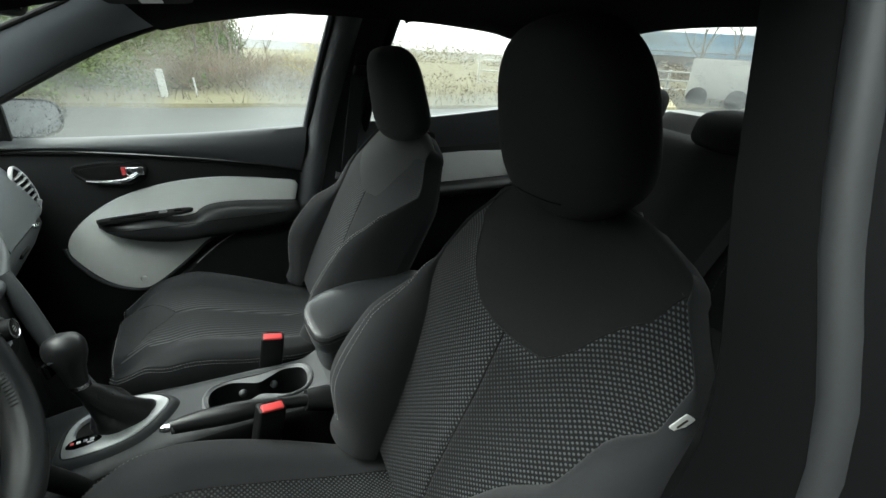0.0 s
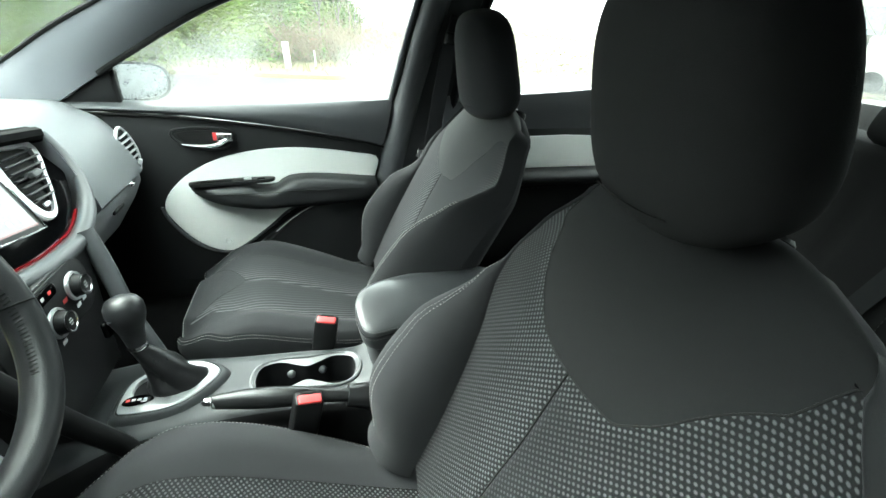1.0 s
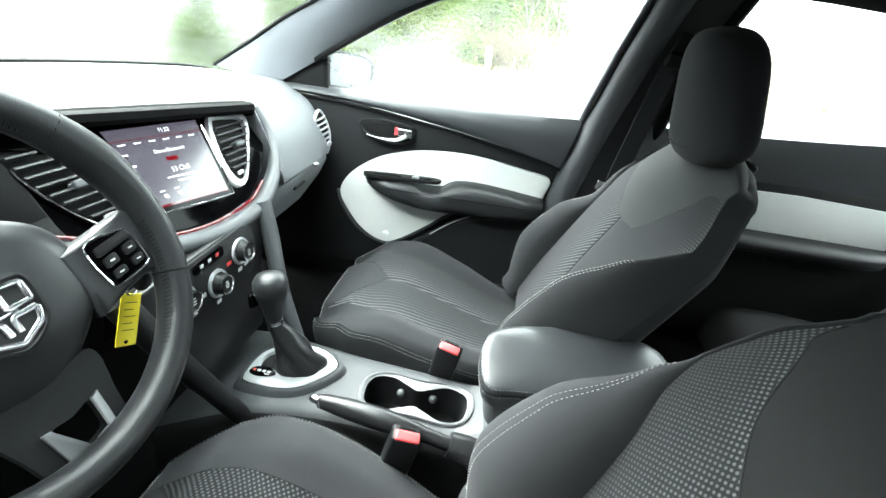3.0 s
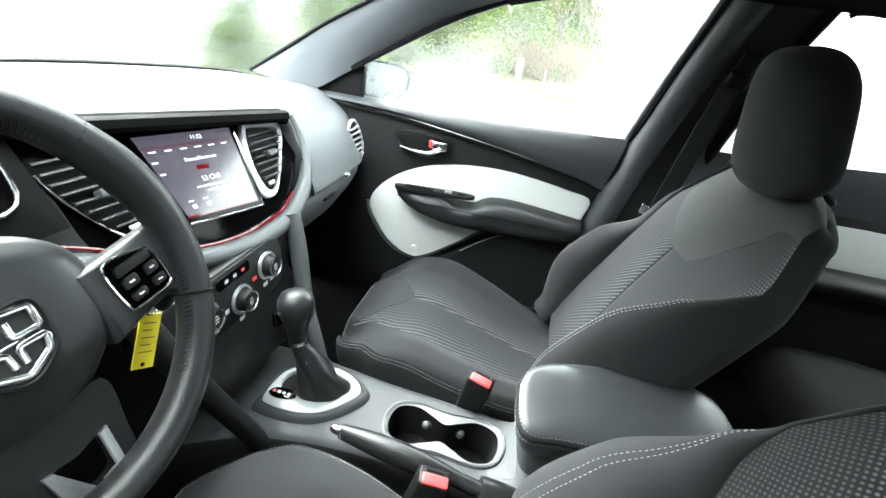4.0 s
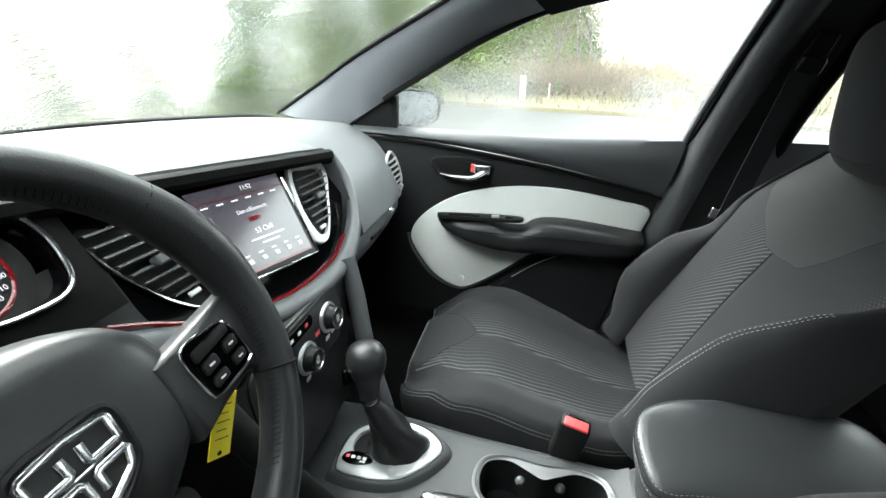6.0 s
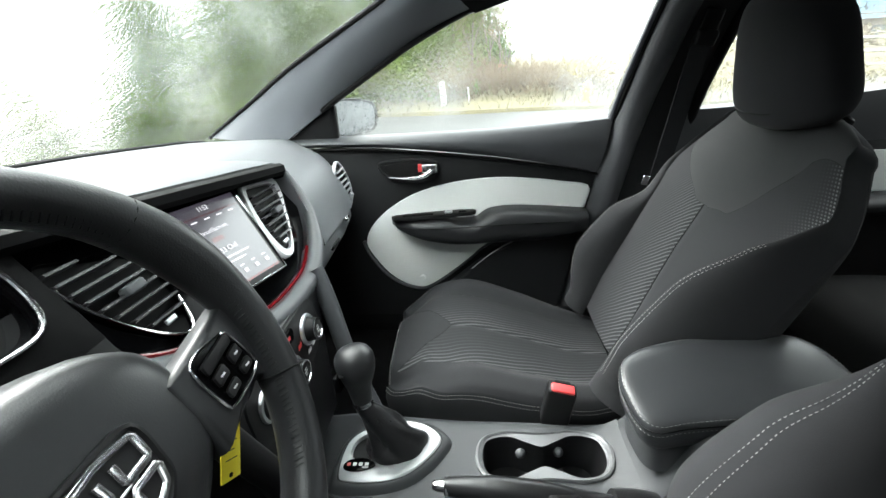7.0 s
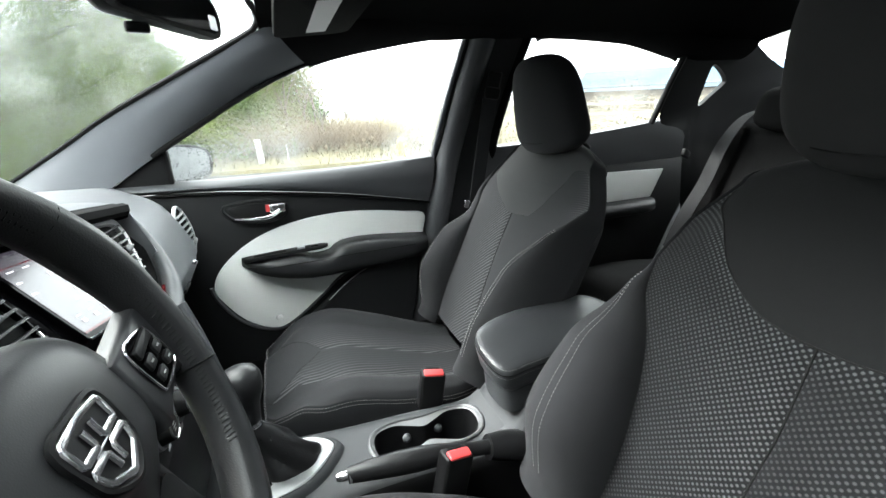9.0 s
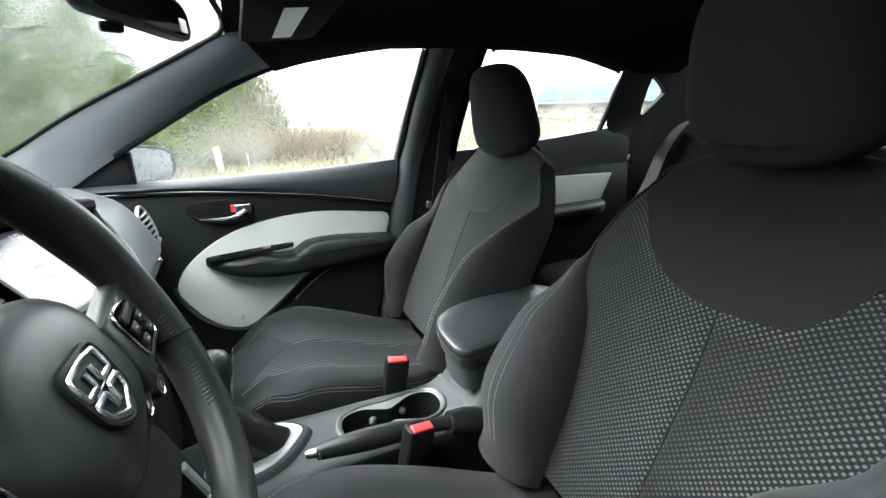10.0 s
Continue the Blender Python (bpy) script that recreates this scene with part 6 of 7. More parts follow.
# ---- front seats ----
def front_seat(bx, cy, recline, inner, weave, label, shape, tag_side=False):
    """A seat whose back meets the cushion at x = bx, on the centre line y = cy. inner: +1 if the cabin's middle is towards +y.
    shape: half widths, seams and bolster heights up the back on the inner and outer side, the patch's edge across it."""
    s = thing("front_seat", (bx - 0.2, cy, 0.30), label, "car seat", "front seats")
    a = radians(recline)
    U, N = Vector((math.sin(a), 0, math.cos(a))), Vector((-math.cos(a), 0, math.sin(a)))
    base = Vector((bx, cy, 0.53))
    L = 0.575
    half, seam, high = ({sg: list(zip(at, shape[key][0 if sg == inner else 1])) for sg in (-1, 1)} for key, at in
                        (("half", (0.0, 0.10, 0.22, 0.36, 0.46, 0.53, 0.575)), ("seam", (0.0, 0.10, 0.20, 0.28, 0.36, 0.43, 0.60)), ("high", (0.0, 0.12, 0.24, 0.34, 0.43, 0.50))))
    edge = list(zip((-1.0, -0.8, -0.66, -0.57, -0.47, -0.39, -0.30, -0.18, 0.0, 0.2, 0.44, 0.8, 1.0), shape["edge"]))

    def place(lat, n, u):
        fall = max(0.0, abs(lat) - 0.06) / 0.16
        return base + Vector((0, lat, 0)) + N * n + U * (u - 0.05 * min(1.6, fall * fall) * min(1.0, max(0.0, u - 0.36) / 0.2))

    def w_(u, sg=1):
        return table(half[1 if sg >= 0 else -1], u)

    def sl(u, sg=1):
        return min(table(seam[1 if sg >= 0 else -1], u), w_(u, sg) - 0.006)

    def belly(lat, u):
        """Gentle swell of the middle panel."""
        return 0.014 * math.sin(math.pi * min(1, u / 0.5)) - 0.016 * (lat / 0.2) ** 2 - 0.15 * max(0.0, u - 0.47)

    def cross(t):
        """Height at which the patch's edge crosses the column t."""
        return table(edge, t)
    
    def cap(p, k):
        """Rounds the top of the back over to a ridge: k from 0 at the rim to 1."""
        lat, up_ = p.y - base.y, (p - base).dot(U)
        c_ = base + Vector((0, 0.82 * lat, 0)) - N * 0.055 + U * up_
        return p + U * 0.034 * math.sin(k * math.pi / 2) + (c_ - p) * (1 - math.cos(k * math.pi / 2))

    def mid(t, u):
        lat = t * sl(u, t)
        return place(lat, belly(lat, u), u)
    # two woven fields either side of the middle seam, which wanders off the centre line towards the cushion
    m0, m1 = shape["middle"]

    def split(v):
        return lerp(m1, m0, v)

    def lift(t, v):
        """The pale yarn shows most along each field's outer-side edge and under the patch."""
        lead = split(v) - t
        k = lead / (1 + split(v)) if lead > 0 else 1 + lead / (1 - split(v))
        if weave is M_MESH:
            return min(1.0, max(0.30 + 0.70 * max(0.0, k) ** 1.3, 0.95 * math.exp(-((1 - v) / 0.10) ** 2)))
        return 0.02 + 0.90 * max(0.0, k) ** 2.4 if lead < 0 else 0.9 * max(0.0, k) ** 14 * min(1.0, max(0.0, v - 0.5) / 0.3)
    for sg in (-1, 1):
        def fld(q, v):
            return lerp(split(v), sg, q)
        me = sheet(lambda q, v: mid(fld(q, v), v * cross(fld(q, v))) - N * 0.0035 * math.exp(-(q / 0.035) ** 2), frange(0, 1, 23), frange(0, 1, 44),
                   lambda q, v: (fld(q, v) * sl(v * cross(fld(q, v)), fld(q, v)), v * cross(fld(q, v))), lambda q, v: lift(fld(q, v) + sg * 0.002, v))
        part("mesh_panel", me, M_FINE if weave is M_RIB and sg == inner else weave, s, "dark woven mesh fabric with pale cells")
    bm = bmesh.new()
    tube(bm, [mid(split(v), v * cross(split(v))) - N * 0.0028 for v in frange(0.0, 1.0, 30)], 0.0014, 5)
    part("middle_seam", bm, M_RUBBER, s)
    if weave is M_RIB:
        bm = bmesh.new()
        stitches(bm, [mid(split(v) + inner * -0.012, v * cross(split(v))) + N * 0.0002 for v in frange(0.05, 0.99, 40)], 0.0036, 0.0040, 0.0004)
        part("seam_stitching", bm, M_BELT, s)
    # smooth patch above and over the top edge
    def top(q, v):
        t = q
        e = cross(t)
        if v <= 1:
            return mid(t, lerp(e, L, v))
        return cap(mid(t, L), v - 1)
    me = sheet(top, frange(-1, 1, 41), frange(0, 1, 12) + frange(1.1, 2, 10))
    part("shoulder_patch", me, M_SHADEPATCH if tag_side else M_PATCH, s, "smooth dark grey shoulder patch")
    bm = bmesh.new()
    tube(bm, [mid(t, cross(t)) - N * 0.0004 for t in frange(-0.98, 0.98, 60)], 0.0013 if tag_side else 0.0006, 6)
    part("patch_seam", bm, M_RUBBER, s)
    # bolsters
    def bol(sg, q, u):
        th = math.pi * 0.93 * q
        a0, w = sl(u, sg), w_(u, sg)
        lat = a0 + (w - a0) * (1 - math.cos(th)) / 1.95 + 0.004 * math.sin(th)
        n = belly(a0, u) * (1 - q) + table(high[sg], u) * math.sin(th) ** 0.9 - 0.075 * q * q
        return place(sg * lat, n, u)
    for sg in (-1, 1):
        def f(q, u):
            if u <= L:
                return bol(sg, q, u)
            return cap(bol(sg, q, L), (u - L) / 0.035)
        me = sheet(f, frange(0, 1, 26), frange(-0.03, L, 40) + frange(L + 0.007, L + 0.035, 5), lambda q, u: (q * 0.14, u))
        part("bolster", me, M_FABRIC, s, "plain charcoal side bolster")
        for q in (() if tag_side and sg != inner else (0.40, 0.455) if tag_side else (0.45, 0.51)):
            bm = bmesh.new()
            stitches(bm, [bol(sg, q, u) + N * 0.0008 - Vector((0, sg * 0.0006, 0)) for u in frange(0.02, 0.385, 40)], 0.0046, 0.0020, 0.00045)
            part("bolster_stitching", bm, M_STITCH, s)
        # the side and half of the back shell
        def g(q, u):
            uu = min(u, L)
            p = bol(sg, 1.0, uu)
            w = w_(uu, sg)
            z_ = min(1.0, max(0.0, L - uu) / 0.12)
            path = [p, place(sg * (w * 0.96), -0.085, uu), place(sg * (w * 0.88), -0.088 - 0.017 * z_, uu), place(sg * w * 0.65, -0.090 - 0.025 * z_, uu), place(0, -0.092 - 0.025 * z_, uu)]
            k = q * 4
            i = min(3, int(k))
            p = path[i].lerp(path[i + 1], k - i)
            if u > L:
                p = cap(p, (u - L) / 0.035)
            return p
        me = sheet(g, frange(0, 1, 21), frange(-0.05, L, 24) + frange(L + 0.007, L + 0.035, 5))
        part("side_panel", me, M_FABRIC, s)
    # headrest and posts
    hx, hy, hz, HH, hw, hd, lean, taper, bow, full = shape["headrest"]
    hc = Vector((hx, hy, hz))
    ha = radians(lean)
    hu, hn = Vector((math.sin(ha), 0, math.cos(ha))), Vector((-math.cos(ha), 0, math.sin(ha)))
    rows = []
    for v in frange(-1, 1, 30):
        hv = HH * math.sin(v * math.pi / 2)
        f = hv / HH
        sq = max(0.02, (1 - abs(f) ** full)) ** 0.42
        wid = (hw - taper * f) * sq
        dep = (hd + 0.003 * f) * sq ** 0.7
        ring = []
        for k in range(44):
            b = 2 * math.pi * k / 44
            cx_, sx = math.cos(b), math.sin(b)
            lat = wid * abs(cx_) ** 0.66 * (1 if cx_ > 0 else -1)
            dn = dep * abs(sx) ** 0.75 * (1 if sx > 0 else -1)
            dn -= bow * (lat / 0.128) ** 2
            ring.append(hc + Vector((0, lat, 0)) + hu * hv + hn * dn)
        rows.append(ring)
    bm = bmesh.new()
    skin(bm, rows, True, True)
    # the driver's headrest is darkened too, shade put into its cloth colour
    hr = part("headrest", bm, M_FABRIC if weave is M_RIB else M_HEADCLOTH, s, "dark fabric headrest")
    bm = bmesh.new()
    path = []
    for b in frange(0.32 * math.pi, 0.68 * math.pi, 20):
        path.append(hc + Vector((0, 0.098 * math.cos(b) * 1.02, 0)) + hu * (-0.085 + 0.022 * abs(math.cos(b)) ** 3) + hn * (hd * 0.93 - bow * (0.098 * math.cos(b) / 0.128) ** 2))
    tube(bm, path, 0.0011, 5)
    part("seam", bm, M_RUBBER, hr)
    for sg in (-1, 1):
        bm = bmesh.new()
        tube(bm, [place(hy - cy + sg * 0.055, -0.070, L - 0.02), hc + Vector((0.012, sg * 0.055, -0.08))], 0.0065, 10)
        part("post", bm, M_CHROME, hr, "chrome headrest post")
        bm = bmesh.new()
        lathe(bm, Matrix.Translation(place(hy - cy + sg * 0.055, -0.066, L + 0.030)) @ pose(0, 0, 0, 0, recline, 0), [(0.0, 0.008), (0.012, 0.008), (0.016, 0.004), (0.017, -0.01)], 16)
        part("guide", bm, M_HARD, hr)

    # cushion: x from the front edge to the back
    X0, cc, wide, rise, curl = shape["cushion"]
    X1 = bx + 0.03

    def cw(x):
        t = (x - X0) / (X1 - X0)
        return wide * table([(0.0, 0.153), (0.03, 0.174), (0.08, 0.191), (0.15, 0.209), (0.26, 0.234), (0.45, 0.232), (0.75, 0.207), (1.0, 0.160)], t)

    def ctop(lat, x):
        t = (x - X0) / (X1 - X0)
        z = rise + table([(0.0, 0.510), (0.03, 0.514), (0.08, 0.528), (0.17, 0.552), (0.30, 0.554), (0.6, 0.512), (0.85, 0.470), (1.0, 0.460)], t)
        q = abs(lat) / cw(x)
        side = table([(0.0, 0.0), (0.55, 0.0), (0.80, 1.0), (0.95, 0.75), (1.0, 0.2)], q)
        return z + side * table([(0.0, -0.027 + curl), (0.15, -0.007 + curl * 0.4), (0.4, 0.020 + curl * 0.2), (0.8, 0.022), (1.0, 0.017)], t) + 0.004 * (1 - q * q)

    def cush(t, x):
        lat = t * cw(x)
        return Vector((x, cc + lat, ctop(lat, x)))
    xs = [X0 + (X1 - X0) * (k / 44) ** 1.25 for k in range(45)]
    CB = 0.66   # seam between the middle and the side rolls
    def cs(x):
        return CB - 0.06 * math.sin(math.pi * (x - X0) / (X1 - X0))
    def xp(lat):
        return max(X0 + 0.004, X0 + 0.136 - 0.118 * (abs(lat) / 0.145) ** 1.25)
    def field(t, v):
        """Woven part of the middle, from the front patch's edge to the back."""
        a0 = xp(t * 0.15)
        return t * cs(lerp(a0, X1, v)), lerp(a0, X1, v)
    for t0, t1 in ((-1, 0), (0, 1)):
        me = sheet(lambda t, v: cush(*field(t, v)) - Vector((0, 0, 0.0025 * math.exp(-(t / 0.03) ** 2))), frange(t0, t1, 17), frange(0, 1, 30), lambda t, v: (t * 0.15, field(t, v)[1]),
                   lambda t, v: (0.85 if weave is M_MESH else 0.04 + 0.85 * max(0.0, -t if t1 == 0 else 1 - t) ** 3.0))
        part("mesh_cushion", me, M_RIBSEAT if weave is M_RIB else weave, s, "dark woven mesh seat cushion")
    me = sheet(lambda t, v: cush(t * cs(lerp(X0, xp(t * 0.15), v)), lerp(X0, xp(t * 0.15), v)), frange(-1, 1, 31), frange(0, 1, 12), lambda t, v: (t * 0.15, v * 0.1))
    part("front_patch", me, M_FABRIC, s)
    for sg in (-1, 1):
        me = sheet(lambda t, x: cush(sg * lerp(cs(x), 1.0, t), x), frange(0, 1, 14), xs, lambda t, x: (t * 0.10, x))
        part("cushion_roll", me, M_FABRIC, s)
        bm = bmesh.new()
        tube(bm, [cush(sg * cs(x), x) - Vector((0, 0, 0.0008)) for x in xs], 0.0013 if tag_side else 0.0008, 5)
        part("cushion_seam", bm, M_RUBBER, s)
    bm = bmesh.new()
    tube(bm, [cush(t * cs(xp(t * 0.15)), xp(t * 0.15)) for t in frange(-0.98, 0.98, 50)], 0.0012 if tag_side else 0.0006, 5)
    part("patch_seam", bm, M_RUBBER, s)
    # front and side skirt
    rim = [cush(-1, x) for x in reversed(xs)] + [cush(t, X0) for t in frange(-0.9, 0.9, 25)] + [cush(1, x) for x in xs]
    rows = []
    for dz, grow in ((0.0, 0.0), (-0.010, 0.007), (-0.03, 0.010), (-0.07, 0.006), (-0.12, -0.006), (-0.17, -0.012)):
        row = []
        for p in rim:
            o = Vector((p.x - (bx - 0.19), (p.y - cc), 0))
            o = Vector((o.x * (1 if o.x < 0 else 0.2), o.y, 0)).normalized()
            row.append(p + o * grow + Vector((0, 0, dz)))
        rows.append(row)
    bm = bmesh.new()
    skin(bm, rows)
    part("cushion_skirt", bm, M_FABRIC, s)
    for dz, grow in ((-0.004, 0.0052), (-0.011, 0.0082)):
        path = []
        for p in rim:
            o = Vector((p.x - (bx - 0.19), (p.y - cc), 0))
            o = Vector((o.x * (1 if o.x < 0 else 0.2), o.y, 0)).normalized()
            path.append(p + o * grow + Vector((0, 0, dz)))
        bm = bmesh.new()
        stitches(bm, path, 0.0046, 0.0020, 0.0005)
        part("cushion_stitching", bm, M_STITCH, s)
    # base
    bm = bmesh.new()
    box(bm, (0.40, 0.40, 0.10), (bx - 0.17, cy, 0.345), None, 0.02)
    part("seat_base", bm, M_HARD, s)
    bm = bmesh.new()
    box(bm, (0.34, 0.03, 0.09), (bx - 0.10, cy - inner * 0.262, 0.40), None, 0.012)
    part("side_shield", bm, M_HARD, s)
    if tag_side:
        bm = bmesh.new()
        m = Matrix.Translation((0.281, -0.694, 0.914)) @ pose(0, 0, 0, 10, -55, -30)
        plate(bm, rrect(0.024, 0.016, 0.002, 2), lambda u, v, w: m @ Vector((u, w, v)), 0.001)
        tg = part("airbag_tag", bm, M_WHITE, s, "small white airbag tag")
        bm = bmesh.new()
        plate(bm, rrect(0.014, 0.003, 0.001, 2), lambda u, v, w: m @ Vector((u, w - 0.0008, v)), 0.0006)
        plate(bm, rrect(0.014, 0.003, 0.001, 2), lambda u, v, w: m @ Vector((u, w + 0.0012, v)), 0.0006)
        part("tag_print", bm, M_INK, tg)
        bm = bmesh.new()
        tube(bm, [(bx - 0.02, cy - inner * 0.275, 0.45), (bx + 0.0, cy - inner * 0.30, 0.455)], 0.028, 20)
        kb = part("recline_knob", bm, M_HARD, s)
        bm = bmesh.new()
        tube(bm, curve_pts([(bx - 0.02, cy - inner * 0.285, 0.45), (bx + 0.04, cy - inner * 0.292, 0.462), (bx + 0.10, cy - inner * 0.292, 0.47)], 8), 0.009, 8)
        part("recline_lever", bm, M_HARD, s)


DRIVER = {"half": ((0.325, 0.327, 0.314, 0.280, 0.250, 0.235, 0.183), (0.225, 0.268, 0.282, 0.297, 0.281, 0.248, 0.204)),
          "seam": ((0.151, 0.149, 0.162, 0.190, 0.242, 0.250, 0.250), (0.100, 0.085, 0.130, 0.195, 0.216, 0.249, 0.250)),
          "high": ((0.085, 0.133, 0.111, 0.035, 0.004, 0.004), (0.060, 0.090, 0.085, 0.058, 0.018, 0.006)),
          "edge": (0.580, 0.544, 0.496, 0.456, 0.405, 0.380, 0.377, 0.374, 0.374, 0.381, 0.416, 0.525, 0.572),
          "middle": (-0.046, -0.224), "cushion": (-0.438, -0.417, 1.155, 0.010, 0.027),
          "headrest": (0.305, -0.427, 1.177, 0.124, 0.115, 0.066, -13.8, 0.019, 0.014, 3.1)}
PASSENGER = {"half": ((0.249, 0.293, 0.291, 0.280, 0.272, 0.245, 0.200), (0.261, 0.308, 0.308, 0.276, 0.253, 0.213, 0.165)),
             "seam": ((0.141, 0.182, 0.197, 0.207, 0.238, 0.255, 0.250), (0.133, 0.155, 0.161, 0.176, 0.197, 0.222, 0.226)),
             "high": ((0.087, 0.129, 0.120, 0.080, 0.044, 0.005), (0.053, 0.093, 0.072, 0.017, 0.015, 0.008)),
             "edge": (0.565, 0.554, 0.536, 0.478, 0.410, 0.382, 0.380, 0.375, 0.376, 0.394, 0.417, 0.479, 0.541),
             "middle": (-0.10, -0.48), "cushion": (-0.383, 0.349, 1.0, 0.0, 0.0),
             "headrest": (0.362, 0.309, 1.134, 0.119, 0.117, 0.055, -8.7, 0.028, 0.025, 4.0)}
front_seat(0.098, -0.428, 24.0, 1, M_MESH, "driver's seat in charcoal fabric with pale stitching and woven mesh panels", DRIVER, True)
front_seat(0.111, 0.340, 28.2, -1, M_RIB, "front passenger seat in charcoal fabric with pale stitching and mesh panels", PASSENGER)


# ---- rear seat ----
def rear_seat():
    r = thing("rear_bench", (1.0, -0.01, 0.30), "dark fabric rear bench seat with low headrests", "bench seat")
    me = sheet(lambda t, x: Vector((x, -0.01 + 0.62 * t, table([(0.72, 0.40), (0.735, 0.49), (0.78, 0.535), (0.9, 0.54), (1.2, 0.51)], x) + 0.02 * math.cos(2 * math.pi * t * 1.0 + math.pi) * (0.3 if x > 0.75 else 0))),
               frange(-1, 1, 40), [0.72, 0.725, 0.735, 0.75, 0.78, 0.82, 0.9, 1.0, 1.1, 1.25])
    part("cushion", me, M_HEADCLOTH, r)
    def back(t, u):
        swell = 0.03 * (abs(math.cos(math.pi * 1.0 * (abs(t) - 0.5))) ** 0.6)
        x = 1.20 + 0.20 * u - swell * math.sin(math.pi * min(1, max(0.03, u))) ** 0.6
        z = 0.50 + (0.50 + 0.03 * abs(t)) * u
        if u > 1:
            k = u - 1
            x, z = 1.40 + 0.16 * k * 2, 1.0 + 0.03 * abs(t) + 0.012 * math.sin(k * math.pi * 2)
        return Vector((x, -0.01 + 0.60 * t, z))
    me = sheet(back, frange(-1, 1, 49), frange(0, 1, 20) + [1.1, 1.25, 1.5])
    part("backrest", me, M_HEADCLOTH, r)
    for t in (-0.36, 0.36):
        bm = bmesh.new()
        stitches(bm, [back(t, u) + Vector((-0.002, 0, 0)) for u in frange(0.05, 0.95, 20)], 0.01, 0.002, 0.001)
        part("stitching", bm, M_BELT, r)
    for cy, w, h, z in ((-0.03, 0.118, 0.064, 1.068), (-0.41, 0.125, 0.080, 1.085), (0.36, 0.125, 0.080, 1.10)):
        rows = []
        for v in frange(-1, 1, 14):
            sq = max(0.03, 1 - abs(v) ** 3.5) ** 0.4
            ring = []
            for k in range(28):
                b = 2 * math.pi * k / 28
                c_, s_ = math.cos(b), math.sin(b)
                ring.append((1.40 + 0.05 * sq * abs(s_) ** 0.7 * (1 if s_ > 0 else -1) + 0.02 * v, cy + w * sq * abs(c_) ** 0.6 * (1 if c_ > 0 else -1), z + h * v))
            rows.append(ring)
        bm = bmesh.new()
        skin(bm, rows, True, True)
        hr = part("headrest", bm, M_HEADCLOTH, r)
        for sg in (-1, 1):
            bm = bmesh.new()
            tube(bm, [(1.41, cy + sg * 0.05, 0.95), (1.405, cy + sg * 0.05, z - h + 0.01)], 0.006, 8)
            part("post", bm, M_CHROME, hr)


def ribbon(bm, path, width, side, thick=0.0014):
    """A flat strap along a path; side gives its width's way."""
    P = curve_pts(path, 40)
    s = [Vector(side).normalized()] * 40 if not isinstance(side[0], (tuple, list)) else [Vector(side[0]).lerp(Vector(side[1]), i / 39).normalized() for i in range(40)]
    rows = []
    for i, p in enumerate(P):
        t = (P[min(i + 1, 39)] - P[max(i - 1, 0)]).normalized()
        b = (s[i] - t * s[i].dot(t)).normalized()
        n = t.cross(b) * thick
        rows.append([p - b * width / 2 - n, p + b * width / 2 - n, p + b * width / 2 + n, p - b * width / 2 + n])
    skin(bm, rows, True, True)
    return bm


def belts():
    b = thing("seat_belt", (0.33, 0.66, 0.36), "dark grey front passenger seat belt hanging on the centre pillar", "seat belt", "seat belts")
    bm = bmesh.new()
    ribbon(bm, [(0.365, 0.615, 1.17), (0.345, 0.630, 1.0), (0.325, 0.648, 0.80), (0.31, 0.655, 0.55), (0.30, 0.66, 0.40)], 0.046, (1, 0, 0.1))
    part("webbing", bm, M_DARKBELT, b)
    bm = bmesh.new()
    box(bm, (0.05, 0.02, 0.036), (0.37, 0.610, 1.175), pose(0, 0, 0, 16, 8, 0), 0.008)
    part("loop_guide", bm, M_HARD, b)
    bm = bmesh.new()
    box(bm, (0.045, 0.014, 0.10), (0.375, 0.622, 1.19), pose(0, 0, 0, 16, 8, 0), 0.006)
    part("height_adjuster", bm, M_HARD, b)
    bm = bmesh.new()
    box(bm, (0.020, 0.010, 0.028), (0.288, 0.632, 0.828), pose(0, 0, 0, 0, 10, 0), 0.004)
    part("tongue", bm, M_CHROME, b, "steel belt tongue")
    b = thing("seat_belt", (1.3, 0.5, 0.5), "grey rear seat belt running down from the rear pillar", "seat belt", "seat belts")
    bm = bmesh.new()
    ribbon(bm, [(1.52, 0.515, 1.095), (1.43, 0.52, 1.085), (1.36, 0.525, 1.045), (1.295, 0.53, 0.96), (1.24, 0.535, 0.83), (1.17, 0.545, 0.70), (1.12, 0.55, 0.58)], 0.046, ((0, -1, 0.2), (0.6, -0.6, 0.1)))
    part("webbing", bm, M_BELT, b)
    bm = bmesh.new()
    box(bm, (0.05, 0.018, 0.03), (1.20, 0.600, 0.937), pose(0, 0, 0, 0, 20, 20), 0.006)
    part("tongue", bm, M_HARD, b)
    bm = bmesh.new()
    box(bm, (0.10, 0.10, 0.02), (1.53, 0.51, 1.085), pose(0, 0, 0, 0, 10, 0), 0.008)
    part("belt_guide", bm, M_HARD, b)
    b = thing("seat_belt", (1.3, -0.25, 0.5), "grey rear seat belt lying slack across the backrest", "seat belt", "seat belts")
    bm = bmesh.new()
    ribbon(bm, [(1.50, -0.22, 1.02), (1.40, -0.228, 1.015), (1.345, -0.222, 0.94), (1.30, -0.207, 0.875), (1.25, -0.178, 0.73), (1.195, -0.15, 0.57)], 0.048, (0, -1, 0))
    part("webbing", bm, M_DARKBELT, b)


